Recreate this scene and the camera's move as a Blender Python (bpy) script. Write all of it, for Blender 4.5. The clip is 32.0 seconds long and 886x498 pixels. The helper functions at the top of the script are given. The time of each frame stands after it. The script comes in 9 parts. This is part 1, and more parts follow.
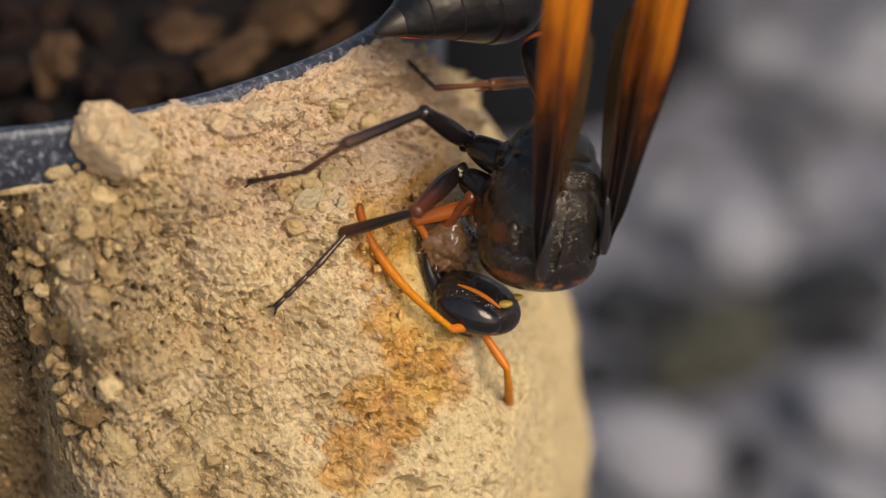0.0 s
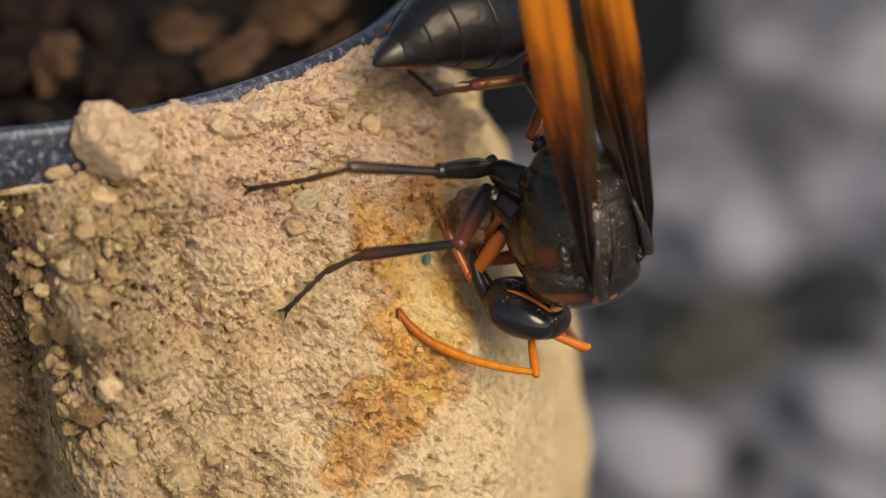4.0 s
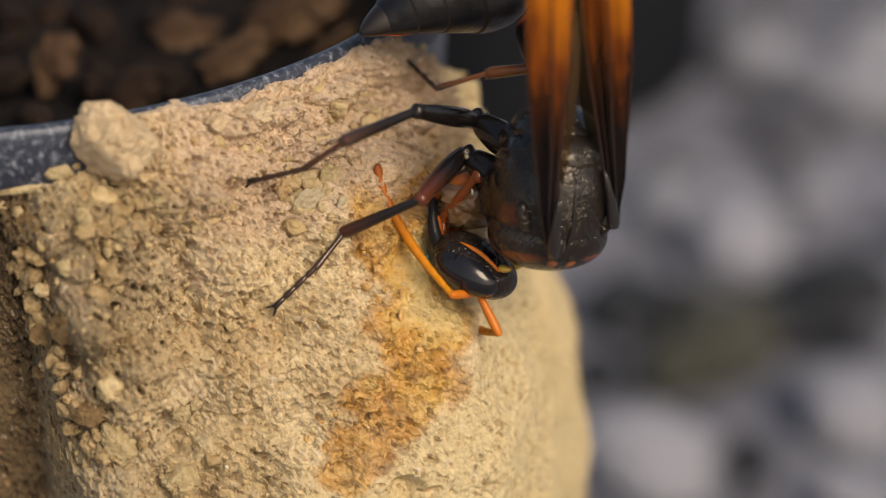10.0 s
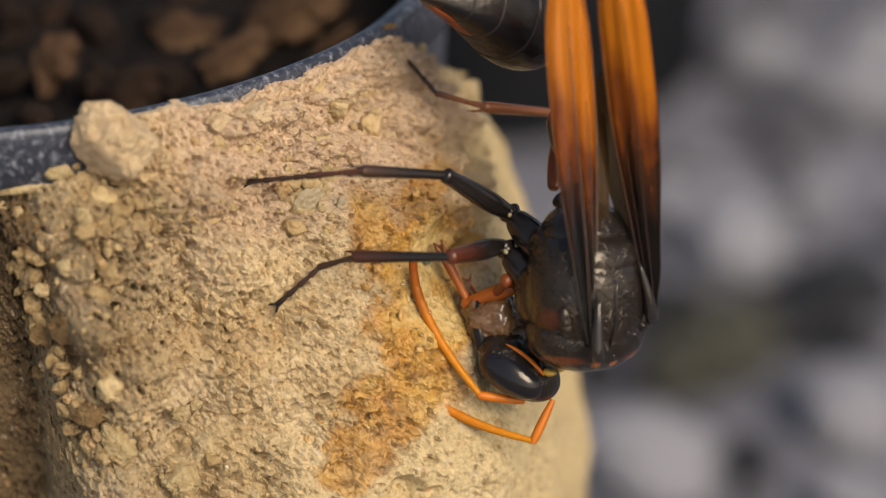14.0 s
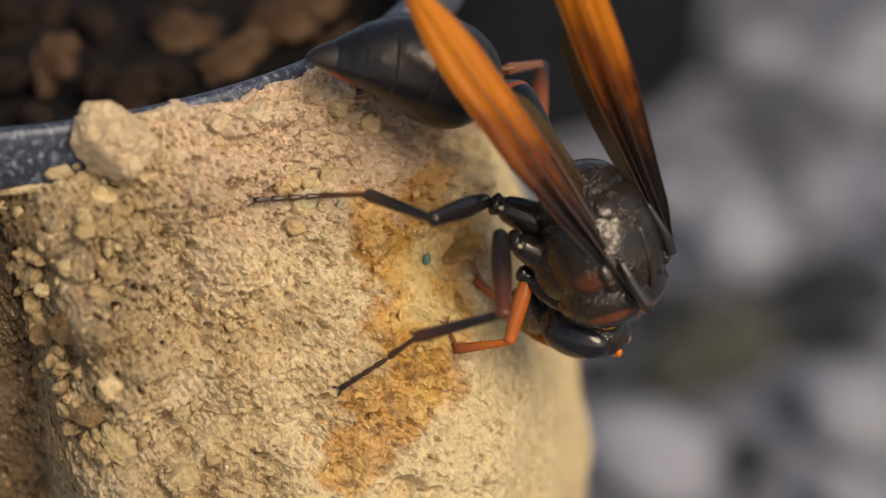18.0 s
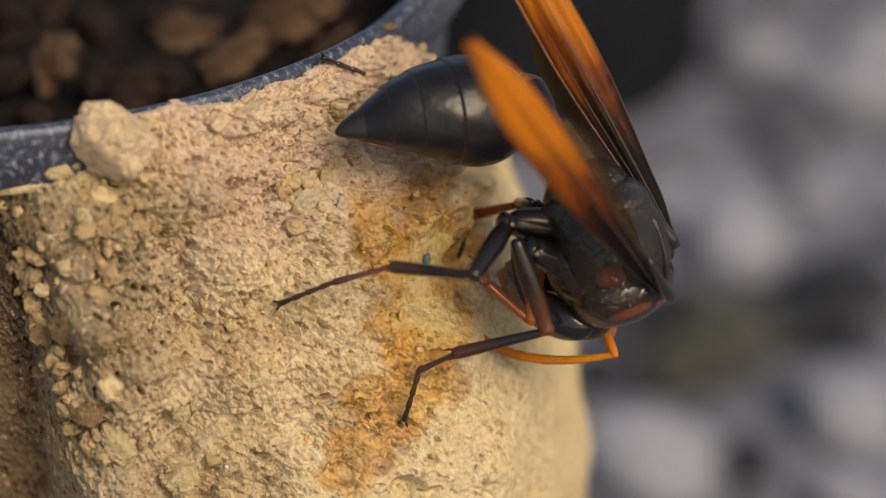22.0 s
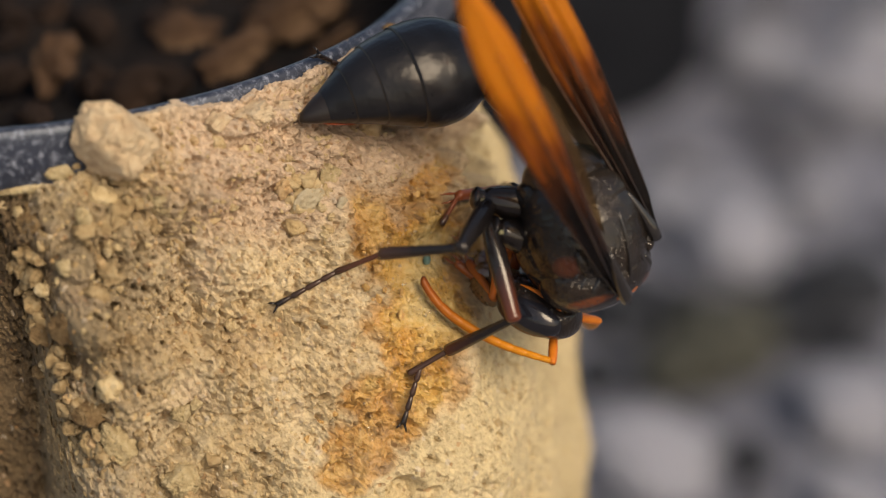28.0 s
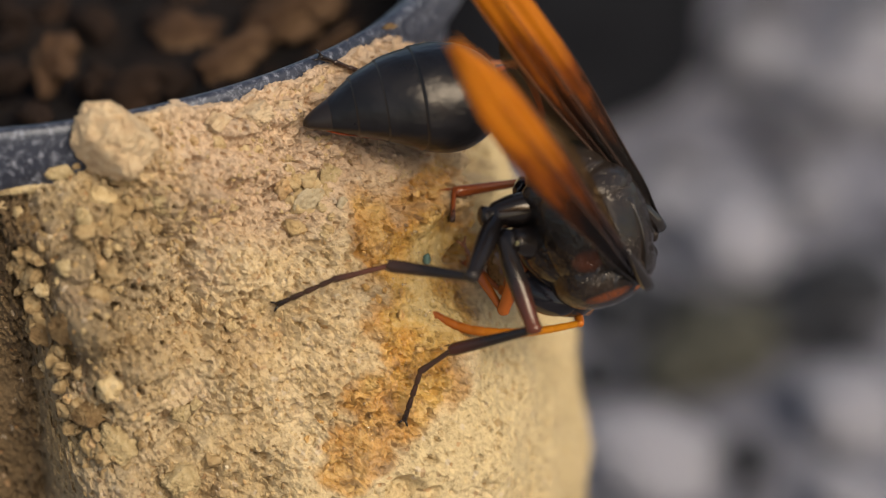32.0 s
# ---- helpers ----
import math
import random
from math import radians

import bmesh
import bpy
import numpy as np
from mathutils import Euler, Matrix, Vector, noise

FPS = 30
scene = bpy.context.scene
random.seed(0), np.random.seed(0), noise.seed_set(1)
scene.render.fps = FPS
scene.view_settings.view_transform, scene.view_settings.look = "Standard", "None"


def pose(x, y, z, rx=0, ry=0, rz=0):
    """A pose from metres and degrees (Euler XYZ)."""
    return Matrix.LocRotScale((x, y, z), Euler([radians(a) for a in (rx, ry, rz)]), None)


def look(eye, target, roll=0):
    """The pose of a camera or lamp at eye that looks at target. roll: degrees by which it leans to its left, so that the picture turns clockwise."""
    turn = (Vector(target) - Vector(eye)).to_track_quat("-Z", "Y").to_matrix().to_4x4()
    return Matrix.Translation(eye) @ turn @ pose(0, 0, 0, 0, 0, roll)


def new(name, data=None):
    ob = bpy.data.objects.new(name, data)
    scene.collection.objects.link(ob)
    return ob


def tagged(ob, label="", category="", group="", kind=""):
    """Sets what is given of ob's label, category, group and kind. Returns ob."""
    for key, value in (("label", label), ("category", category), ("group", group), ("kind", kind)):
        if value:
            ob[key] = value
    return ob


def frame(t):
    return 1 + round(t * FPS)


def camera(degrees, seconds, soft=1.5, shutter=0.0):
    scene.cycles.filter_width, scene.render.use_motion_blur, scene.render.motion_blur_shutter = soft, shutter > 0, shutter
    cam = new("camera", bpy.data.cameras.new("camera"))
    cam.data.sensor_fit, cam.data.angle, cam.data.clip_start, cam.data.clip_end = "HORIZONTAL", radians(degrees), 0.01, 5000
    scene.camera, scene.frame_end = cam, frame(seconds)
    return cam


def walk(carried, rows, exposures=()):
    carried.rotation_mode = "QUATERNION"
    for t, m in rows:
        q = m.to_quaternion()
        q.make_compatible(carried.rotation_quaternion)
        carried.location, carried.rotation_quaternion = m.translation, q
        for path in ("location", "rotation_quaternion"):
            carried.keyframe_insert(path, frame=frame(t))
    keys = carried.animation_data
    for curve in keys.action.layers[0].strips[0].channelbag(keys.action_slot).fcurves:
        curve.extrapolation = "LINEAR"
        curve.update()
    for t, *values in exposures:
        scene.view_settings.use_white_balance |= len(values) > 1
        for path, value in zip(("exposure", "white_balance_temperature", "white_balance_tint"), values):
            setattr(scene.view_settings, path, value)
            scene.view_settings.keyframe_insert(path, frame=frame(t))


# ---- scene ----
MM = 0.001
EYE = (0.0, -0.11258, 0.157)
AIM = (0.0, 0.0, 0.092)
cam = camera(20, 32.0, 1.1, 0.5)
cam.data.dof.use_dof = True
cam.data.dof.focus_distance = 0.1343
cam.data.dof.aperture_fstop = 20.0
walk(cam, [(0, look(EYE, AIM)), (32, look(EYE, AIM))], exposures=[(0, 0.17), (32, 0.17)])

# ---- light: sun from behind the camera's right shoulder, open sky ----
SUN = Vector((0.41, -0.62, 0.67)).normalized()
sky_world = bpy.data.worlds.new("sky")
scene.world = sky_world
sky_world.use_nodes = True
wn = sky_world.node_tree
sky = wn.nodes.new("ShaderNodeTexSky")
sky.sky_type = "NISHITA"
sky.sun_disc = False
sky.dust_density = 2.5
sky.ozone_density = 0.6
sky.sun_elevation = math.asin(SUN.z)
sky.sun_rotation = math.atan2(SUN.x, SUN.y)
wn.nodes["Background"].inputs["Strength"].default_value = 0.125
wn.links.new(sky.outputs[0], wn.nodes["Background"].inputs["Color"])
sun = new("sun", bpy.data.lights.new("sun", "SUN"))
sun.data.energy = 3.0
sun.data.angle = radians(34.0)
sun.data.color = (1.0, 0.93, 0.81)
sun.matrix_world = look(SUN * 3, (0, 0, 0))


# ---- materials ----
class Mat:
    """A node material with short ways to add nodes."""

    def __init__(self, name, rough=0.5, spec=0.5, base=None):
        self.m = base or bpy.data.materials.new(name)
        self.m.use_nodes = True
        self.t = self.m.node_tree
        self.b = self.t.nodes["Principled BSDF"]
        if base:
            return
        self.b.inputs["Roughness"].default_value = rough
        self.b.inputs["Specular IOR Level"].default_value = spec

    def n(self, kind, **values):
        node = self.t.nodes.new(kind)
        for key, v in values.items():
            node.inputs[key.replace("_", " ")].default_value = v
        return node

    def link(self, a, b):
        self.t.links.new(a, b)

    def coords(self):
        return self.n("ShaderNodeTexCoord").outputs["Object"]

    def noise(self, co, scale, detail=6, rough=0.6):
        nd = self.n("ShaderNodeTexNoise", Scale=scale, Detail=detail, Roughness=rough)
        self.link(co, nd.inputs["Vector"])
        return nd.outputs["Fac"]

    def ramp(self, fac, stops):
        r = self.n("ShaderNodeValToRGB")
        e = r.color_ramp.elements
        while len(e) < len(stops):
            e.new(0.5)
        for el, (p, c) in zip(e, stops):
            el.position = p
            el.color = (*c, 1)
        self.link(fac, r.inputs[0])
        return r.outputs[0]

    def mix(self, fac, a, b, mode="MIX"):
        x = self.t.nodes.new("ShaderNodeMix")
        x.data_type = "RGBA"
        x.blend_type = mode
        for sock, v in ((x.inputs[0], fac), (x.inputs[6], a), (x.inputs[7], b)):
            if isinstance(v, (int, float)):
                sock.default_value = v
            elif isinstance(v, tuple):
                sock.default_value = (*v, 1)
            else:
                self.link(v, sock)
        return x.outputs[2]

    def math(self, op, a, b):
        x = self.t.nodes.new("ShaderNodeMath")
        x.operation = op
        for sock, v in zip(x.inputs, (a, b)):
            if isinstance(v, (int, float)):
                sock.default_value = v
            else:
                self.link(v, sock)
        return x.outputs[0]

    def colour(self, c):
        if isinstance(c, tuple):
            self.b.inputs["Base Color"].default_value = (*c, 1)
        else:
            self.link(c, self.b.inputs["Base Color"])
        return self

    def bump(self, height, dist, strength=1.0, base=None):
        bp = self.n("ShaderNodeBump", Strength=strength, Distance=dist)
        self.link(height, bp.inputs["Height"])
        if base:
            self.link(base, bp.inputs["Normal"])
        self.link(bp.outputs[0], self.b.inputs["Normal"])
        return bp.outputs[0]


def grains(k, co, scale):
    """Rounded sand grains as a height."""
    cell = k.n("ShaderNodeTexVoronoi", Scale=scale)
    k.link(co, cell.inputs["Vector"])
    return k.math("SUBTRACT", 1.0, cell.outputs["Distance"])


def mud_material():
    k = Mat("dry_mud", 0.95, 0.2)
    co = k.coords()
    broad = k.noise(co, 160, 4)
    fine = k.noise(co, 1400, 8, 0.7)
    c = k.ramp(broad, [(0.3, (0.44, 0.285, 0.125)), (0.44, (0.60, 0.425, 0.20)), (0.56, (0.67, 0.51, 0.28)), (0.72, (0.68, 0.485, 0.29))])
    c = k.mix(k.ramp(fine, [(0.4, (0, 0, 0)), (0.62, (1, 1, 1))]), c, k.mix(0.35, c, (0.70, 0.55, 0.34)))
    pale = k.t.nodes.new("ShaderNodeAttribute")
    pale.attribute_name = "pale"
    c = k.mix(pale.outputs["Fac"], c, k.mix(0.7, c, (0.62, 0.435, 0.285)))
    # brown darkens the left flank: soil tone with its shade put into the colour
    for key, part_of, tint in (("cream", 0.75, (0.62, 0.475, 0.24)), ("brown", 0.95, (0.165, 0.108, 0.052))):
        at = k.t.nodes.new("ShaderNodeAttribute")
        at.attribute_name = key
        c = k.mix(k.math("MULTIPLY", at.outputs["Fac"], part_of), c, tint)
    # single sand grains of other colours
    cell = k.n("ShaderNodeTexVoronoi", Scale=3800)
    k.link(co, cell.inputs["Vector"])
    sep = k.n("ShaderNodeSeparateColor")
    k.link(cell.outputs["Color"], sep.inputs[0])
    c = k.mix(k.math("MULTIPLY", k.math("GREATER_THAN", sep.outputs[0], 0.965), 0.6), c, k.ramp(sep.outputs[1], [(0.0, (0.20, 0.12, 0.06)), (0.45, (0.44, 0.22, 0.08)), (0.7, (0.60, 0.48, 0.33)), (1.0, (0.64, 0.52, 0.36))]))
    wet = k.t.nodes.new("ShaderNodeAttribute")
    wet.attribute_name = "wet"
    w = k.ramp(wet.outputs["Fac"], [(0.25, (0, 0, 0)), (0.6, (1, 1, 1))])
    blotch = k.math("ADD", k.math("MULTIPLY", wet.outputs["Fac"], 0.75), k.math("MULTIPLY", k.math("SUBTRACT", k.noise(co, 520, 6), 0.5), 1.1))
    soaked = k.ramp(blotch, [(0.1, (0.40, 0.18, 0.035)), (0.34, (0.55, 0.27, 0.05)), (0.56, (0.64, 0.38, 0.095)), (0.8, (0.68, 0.47, 0.17))])
    speck = k.ramp(k.noise(co, 2600, 5, 0.75), [(0.34, (0.46, 0.41, 0.34)), (0.45, (0.95, 0.93, 0.91)), (0.64, (1.22, 1.20, 1.16))])
    c = k.mix(0.8, c, speck, "MULTIPLY")
    # dark brown specks along the damp edge, shading of dimples put into the colour
    damp = k.ramp(wet.outputs["Fac"], [(0.28, (0, 0, 0)), (0.42, (1, 1, 1)), (0.62, (1, 1, 1)), (0.85, (0.15, 0.15, 0.15))])
    dimple_shade = k.math("MULTIPLY", damp, k.ramp(k.noise(co, 950, 5, 0.6), [(0.38, (1, 1, 1)), (0.48, (0, 0, 0))]))
    soaked = k.mix(k.math("MULTIPLY", dimple_shade, 0.75), soaked, (0.17, 0.075, 0.02))
    c = k.mix(w, c, k.mix(0.45, soaked, speck, "MULTIPLY"))
    k.colour(k.mix(1.0, c, (0.78, 0.77, 0.78), "MULTIPLY"))
    rough = k.math("SUBTRACT", 0.95, k.math("MULTIPLY", w, k.math("MULTIPLY", k.noise(co, 900, 3), 1.45)))
    k.link(rough, k.b.inputs["Roughness"])
    k.link(k.math("ADD", 0.2, k.math("MULTIPLY", w, 0.3)), k.b.inputs["Specular IOR Level"])
    b1 = k.bump(fine, 0.00016, 1.0)
    b2 = k.bump(grains(k, co, 2600), 0.00009, 1.0, b1)
    b3 = k.bump(grains(k, co, 5400), 0.00004, 1.0, b2)
    k.bump(k.noise(co, 5200, 4, 0.7), 0.00005, 1.0, b3)
    return k.m


def clod_material(name, dark, mid, light, scale=300, rough=0.95, depth=0.0003):
    k = Mat(name, rough, 0.2)
    co = k.coords()
    k.colour(k.ramp(k.noise(co, scale, 6), [(0.3, dark), (0.5, mid), (0.7, light)]))
    b1 = k.bump(k.noise(co, scale * 6, 8, 0.7), depth, 0.9)
    if scale > 600:
        k.bump(grains(k, co, 3600), depth * 0.7, 1.0, b1)
    return k.m


def plastic_material():
    k = Mat("black_plastic", 0.42, 0.5)
    co = k.coords()
    st = k.n("ShaderNodeMapping")
    st.inputs["Scale"].default_value = (1.0, 1.0, 0.75)
    k.link(co, st.inputs["Vector"])
    dust = k.ramp(k.noise(st.outputs[0], 3200, 7, 0.78), [(0.51, (0, 0, 0)), (0.65, (1, 1, 1))])
    film = k.noise(co, 260, 5)
    c = k.mix(k.math("MULTIPLY", film, 0.22), (0.012, 0.013, 0.019), (0.11, 0.12, 0.16))
    k.colour(k.mix(k.math("MULTIPLY", dust, 0.6), c, (0.34, 0.34, 0.37)))
    k.link(k.math("ADD", 0.36, k.math("MULTIPLY", dust, 0.4)), k.b.inputs["Roughness"])
    k.bump(k.noise(co, 2500, 5), 0.00006, 0.7)
    return k.m


def chitin(name, stops, length=None, rough=0.3, grain=2600, spec=0.5, pitted=0.0, wavy=0.0):
    """Insect shell; with a length, the colours run along the piece."""
    k = Mat(name, rough, spec)
    k.b.inputs["Specular Tint"].default_value = (1.0, 0.86, 0.70, 1)
    co = k.coords()
    if length:
        sx = k.n("ShaderNodeSeparateXYZ")
        k.link(co, sx.inputs[0])
        fac = k.math("ADD", k.math("MULTIPLY", sx.outputs[0], 1 / (length * MM)), k.math("MULTIPLY", k.math("SUBTRACT", k.noise(co, 900, 3), 0.5), 0.25))
        c = k.ramp(fac, stops)
    else:
        c = k.ramp(k.noise(co, 500, 4), stops)
    k.colour(c)
    g = k.noise(co, grain, 4, 0.6)
    if pitted:
        pits = k.n("ShaderNodeTexVoronoi", Scale=5200)
        k.link(co, pits.inputs["Vector"])
        dent = k.ramp(pits.outputs["Distance"], [(0.1, (0, 0, 0)), (0.5, (1, 1, 1))])
        k.bump(k.math("MULTIPLY", dent, k.ramp(k.noise(co, 420, 3), [(0.36, (0, 0, 0)), (0.52, (1, 1, 1))])), pitted, 1.0)
        k.bump(k.noise(co, 1000, 4, 0.55), 0.00003, 1.0, k.b.inputs["Normal"].links[0].from_socket)
        g = k.math("ADD", g, k.math("MULTIPLY", k.noise(co, 700, 3), 1.2))
    k.link(k.math("ADD", rough - (0.0 if pitted else 0.08), k.math("MULTIPLY", g, 0.09 if pitted else 0.2)), k.b.inputs["Roughness"])
    k.bump(g, 0.016 / grain, 1.0, k.b.inputs["Normal"].links[0].from_socket if pitted else None)
    if wavy:
        k.bump(k.noise(co, 420, 3, 0.5), wavy, 1.0, k.b.inputs["Normal"].links[0].from_socket)
    return k.m


def wing_material(name, stops, length, clear):
    k = Mat(name, 0.3, 0.3)
    co = k.coords()
    sx = k.n("ShaderNodeSeparateXYZ")
    k.link(co, sx.inputs[0])
    fac = k.math("ADD", k.math("MULTIPLY", sx.outputs[0], 1 / (length * MM)), k.math("MULTIPLY", k.math("SUBTRACT", k.noise(co, 500, 4), 0.5), 0.22))
    st = k.n("ShaderNodeMapping")
    st.inputs["Scale"].default_value = (0.10, 1.0, 1.0)
    k.link(co, st.inputs["Vector"])
    fac = k.math("ADD", fac, k.math("MULTIPLY", k.math("SUBTRACT", k.noise(st.outputs[0], 1100, 3), 0.55), 0.6))
    c = k.ramp(fac, stops)
    k.colour(c)
    k.bump(k.noise(st.outputs[0], 2600, 4), 0.00012, 0.8)
    tl = k.n("ShaderNodeBsdfTranslucent")
    k.link(c, tl.inputs["Color"])
    tr = k.n("ShaderNodeBsdfTransparent")
    k.link(k.mix(0.5, c, (1.0, 0.9, 0.7)), tr.inputs["Color"])
    a, b = k.t.nodes.new("ShaderNodeMixShader"), k.t.nodes.new("ShaderNodeMixShader")
    a.inputs[0].default_value = 0.42
    b.inputs[0].default_value = clear
    k.link(k.b.outputs[0], a.inputs[1])
    k.link(tl.outputs[0], a.inputs[2])
    k.link(a.outputs[0], b.inputs[1])
    k.link(tr.outputs[0], b.inputs[2])
    k.link(b.outputs[0], k.t.nodes["Material Output"].inputs["Surface"])
    return k.m


MUD = mud_material()
CLOD = clod_material("dry_clod", (0.336, 0.228, 0.104), (0.464, 0.336, 0.160), (0.544, 0.408, 0.224), 1500, 0.95, 0.00015)
# Dark brown soil; shade between the lit clods is put into its colours.
SOIL = clod_material("shaded_dark_soil", (0.004, 0.003, 0.0025), (0.008, 0.005, 0.0035), (0.015, 0.008, 0.005), 160)
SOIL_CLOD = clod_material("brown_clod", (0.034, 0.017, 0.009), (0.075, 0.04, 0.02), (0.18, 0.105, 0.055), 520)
SHADED_CLOD = clod_material("shaded_brown_clod", (0.010, 0.0055, 0.0033), (0.019, 0.010, 0.006), (0.042, 0.022, 0.012), 220)
PLASTIC = plastic_material()
BLACK = chitin("black_shell", [(0.3, (0.009, 0.007, 0.006)), (0.7, (0.022, 0.014, 0.009))], None, 0.07, 1500, 0.5, 0.00005)


def rust_patches(material, radii, centre, patches):
    """Blends soft-edged rust patches into a shell round x: half turn from the back, its reach, angle from the front tip, its reach (degrees)."""
    k = Mat("", base=material)
    shell = k.b.inputs["Base Color"].links[0].from_socket
    co = k.coords()
    mp = k.n("ShaderNodeMapping")
    mp.vector_type = "TEXTURE"
    mp.inputs["Location"].default_value = [c * MM for c in centre]
    mp.inputs["Scale"].default_value = [r * MM for r in radii]
    k.link(co, mp.inputs["Vector"])
    sx = k.n("ShaderNodeSeparateXYZ")
    k.link(mp.outputs[0], sx.inputs[0])
    u = k.math("ABSOLUTE", k.math("ARCTAN2", sx.outputs[1], sx.outputs[2]), 0.0)
    v = k.math("ARCCOSINE", k.math("MULTIPLY", sx.outputs[0], 0.995), 0.0)
    wave = k.math("MULTIPLY", k.math("SUBTRACT", k.noise(co, 700, 4), 0.5), 0.7)
    for u0, du, v0, dv, tint in patches:
        a = k.math("POWER", k.math("MULTIPLY", k.math("SUBTRACT", u, radians(u0)), 1 / radians(du)), 2.0)
        b = k.math("POWER", k.math("MULTIPLY", k.math("SUBTRACT", v, radians(v0)), 1 / radians(dv)), 2.0)
        d = k.math("ADD", k.math("ADD", a, b), wave)
        shell = k.mix(k.ramp(d, [(0.25, (1, 1, 1)), (1.0, (0, 0, 0))]), shell, tint)
    k.colour(shell)
    return material


THORAX = ((4.0, 3.35, 3.05), (-0.2, 0, -0.1))
COLLAR = ((2.0, 3.25, 2.7), (2.15, 0, -0.25))
THORAX_SHELL = rust_patches(BLACK.copy(), *THORAX, [(64, 20, 73, 10, (0.075, 0.020, 0.008))])
COLLAR_SHELL = rust_patches(BLACK.copy(), *COLLAR, [(54, 34, 59, 11, (0.125, 0.033, 0.010)), (12, 7, 48, 9, (0.26, 0.075, 0.014)), (0, 120, 21, 4, (0.09, 0.034, 0.012))])
GLOSS = chitin("glossy_black_shell", [(0.3, (0.005, 0.005, 0.006)), (0.7, (0.011, 0.010, 0.011))], None, 0.29, 900, 0.36, 0.0, 0.00022)
RIDGE = chitin("polished_black_shell", [(0.3, (0.010, 0.009, 0.009)), (0.7, (0.022, 0.018, 0.016))], None, 0.1, 1500, 0.7)
EYE_BLACK = chitin("eye_black", [(0.3, (0.006, 0.006, 0.008)), (0.7, (0.014, 0.013, 0.016))], None, 0.14, 6000)
RUST = chitin("rust_orange_shell", [(0.3, (0.20, 0.032, 0.008)), (0.7, (0.30, 0.055, 0.012))], None, 0.35)
DULL_RUST = chitin("dull_rust_shell", [(0.3, (0.18, 0.038, 0.012)), (0.7, (0.28, 0.062, 0.018))], None, 0.4)
ORANGE = chitin("orange_shell", [(0.3, (0.42, 0.10, 0.008)), (0.7, (0.52, 0.145, 0.010))], None, 0.35, 2600, 0.3)
YELLOW = chitin("yellow_spot", [(0.3, (0.42, 0.24, 0.03)), (0.7, (0.50, 0.31, 0.05))], None, 0.35)
MEMBRANE = chitin("joint_membrane", [(0.3, (0.26, 0.22, 0.09)), (0.7, (0.36, 0.31, 0.15))], None, 0.4)
GREYRIM = chitin("brown_rim", [(0.3, (0.010, 0.008, 0.007)), (0.7, (0.022, 0.016, 0.012))], None, 0.4)
TAWNY = chitin("tawny_shell", [(0.3, (0.20, 0.055, 0.012)), (0.7, (0.32, 0.10, 0.02))], None, 0.35)
TAIL = chitin("brown_tail", [(0.35, (0.010, 0.008, 0.007)), (0.65, (0.016, 0.010, 0.008))], None, 0.3)

# ---- mesh helpers ----


def mesh_object(name, bm, material, smooth=True):
    me = bpy.data.meshes.new(name)
    bm.to_mesh(me)
    bm.free()
    if smooth:
        me.polygons.foreach_set("use_smooth", [True] * len(me.polygons))
    me.materials.append(material)
    return new(name, me)


def part(name, bm, material, parent, label="", smooth=True):
    ob = mesh_object(name, bm, material, smooth)
    ob.parent = parent
    return tagged(ob, label) if label else ob


def lathe(profile, segs=20, flat=1.0, bend=0.0):
    """A body turned round x from rows of (x, radius) in mm; flat squeezes it in z, bend bows its far end to +z."""
    bm = bmesh.new()
    length = profile[-1][0]
    rings = []
    for x, r in profile:
        lift = bend * (x / length) ** 2
        rings.append([bm.verts.new((x * MM, r * math.cos(a) * MM, (r * flat * math.sin(a) + lift) * MM)) for a in [2 * math.pi * i / segs for i in range(segs)]])
    for a, b in zip(rings, rings[1:]):
        for i in range(segs):
            bm.faces.new((a[i], a[(i + 1) % segs], b[(i + 1) % segs], b[i]))
    bm.faces.new(rings[0][::-1])
    bm.faces.new(rings[-1])
    bmesh.ops.recalc_face_normals(bm, faces=bm.faces)
    return bm


def smooth_profile(rows, steps=6):
    """Rounds a coarse profile by a Catmull-Rom curve."""
    out = []
    for i in range(len(rows) - 1):
        p0, p1, p2, p3 = rows[max(0, i - 1)], rows[i], rows[i + 1], rows[min(len(rows) - 1, i + 2)]
        for j in range(steps):
            u = j / steps
            out.append(tuple(max(b + 0.5 * u * (c - a + u * (2 * a - 5 * b + 4 * c - d + u * (3 * (b - c) + d - a))), 0.01 if q else -99) for q, (a, b, c, d) in enumerate(zip(p0, p1, p2, p3))))
    return out + [rows[-1]]


def blob(radii, centre=(0, 0, 0), turn=(0, 0, 0), power=1.0, segs=32):
    bm = bmesh.new()
    bmesh.ops.create_uvsphere(bm, u_segments=segs, v_segments=segs * 2 // 3, radius=1)
    rot = Euler([radians(a) for a in turn]).to_matrix()
    for v in bm.verts:
        c = Vector([math.copysign(abs(a) ** power, a) for a in v.co])
        v.co = (rot @ Vector([a * b for a, b in zip(c, radii)]) + Vector(centre)) * MM
    return bm


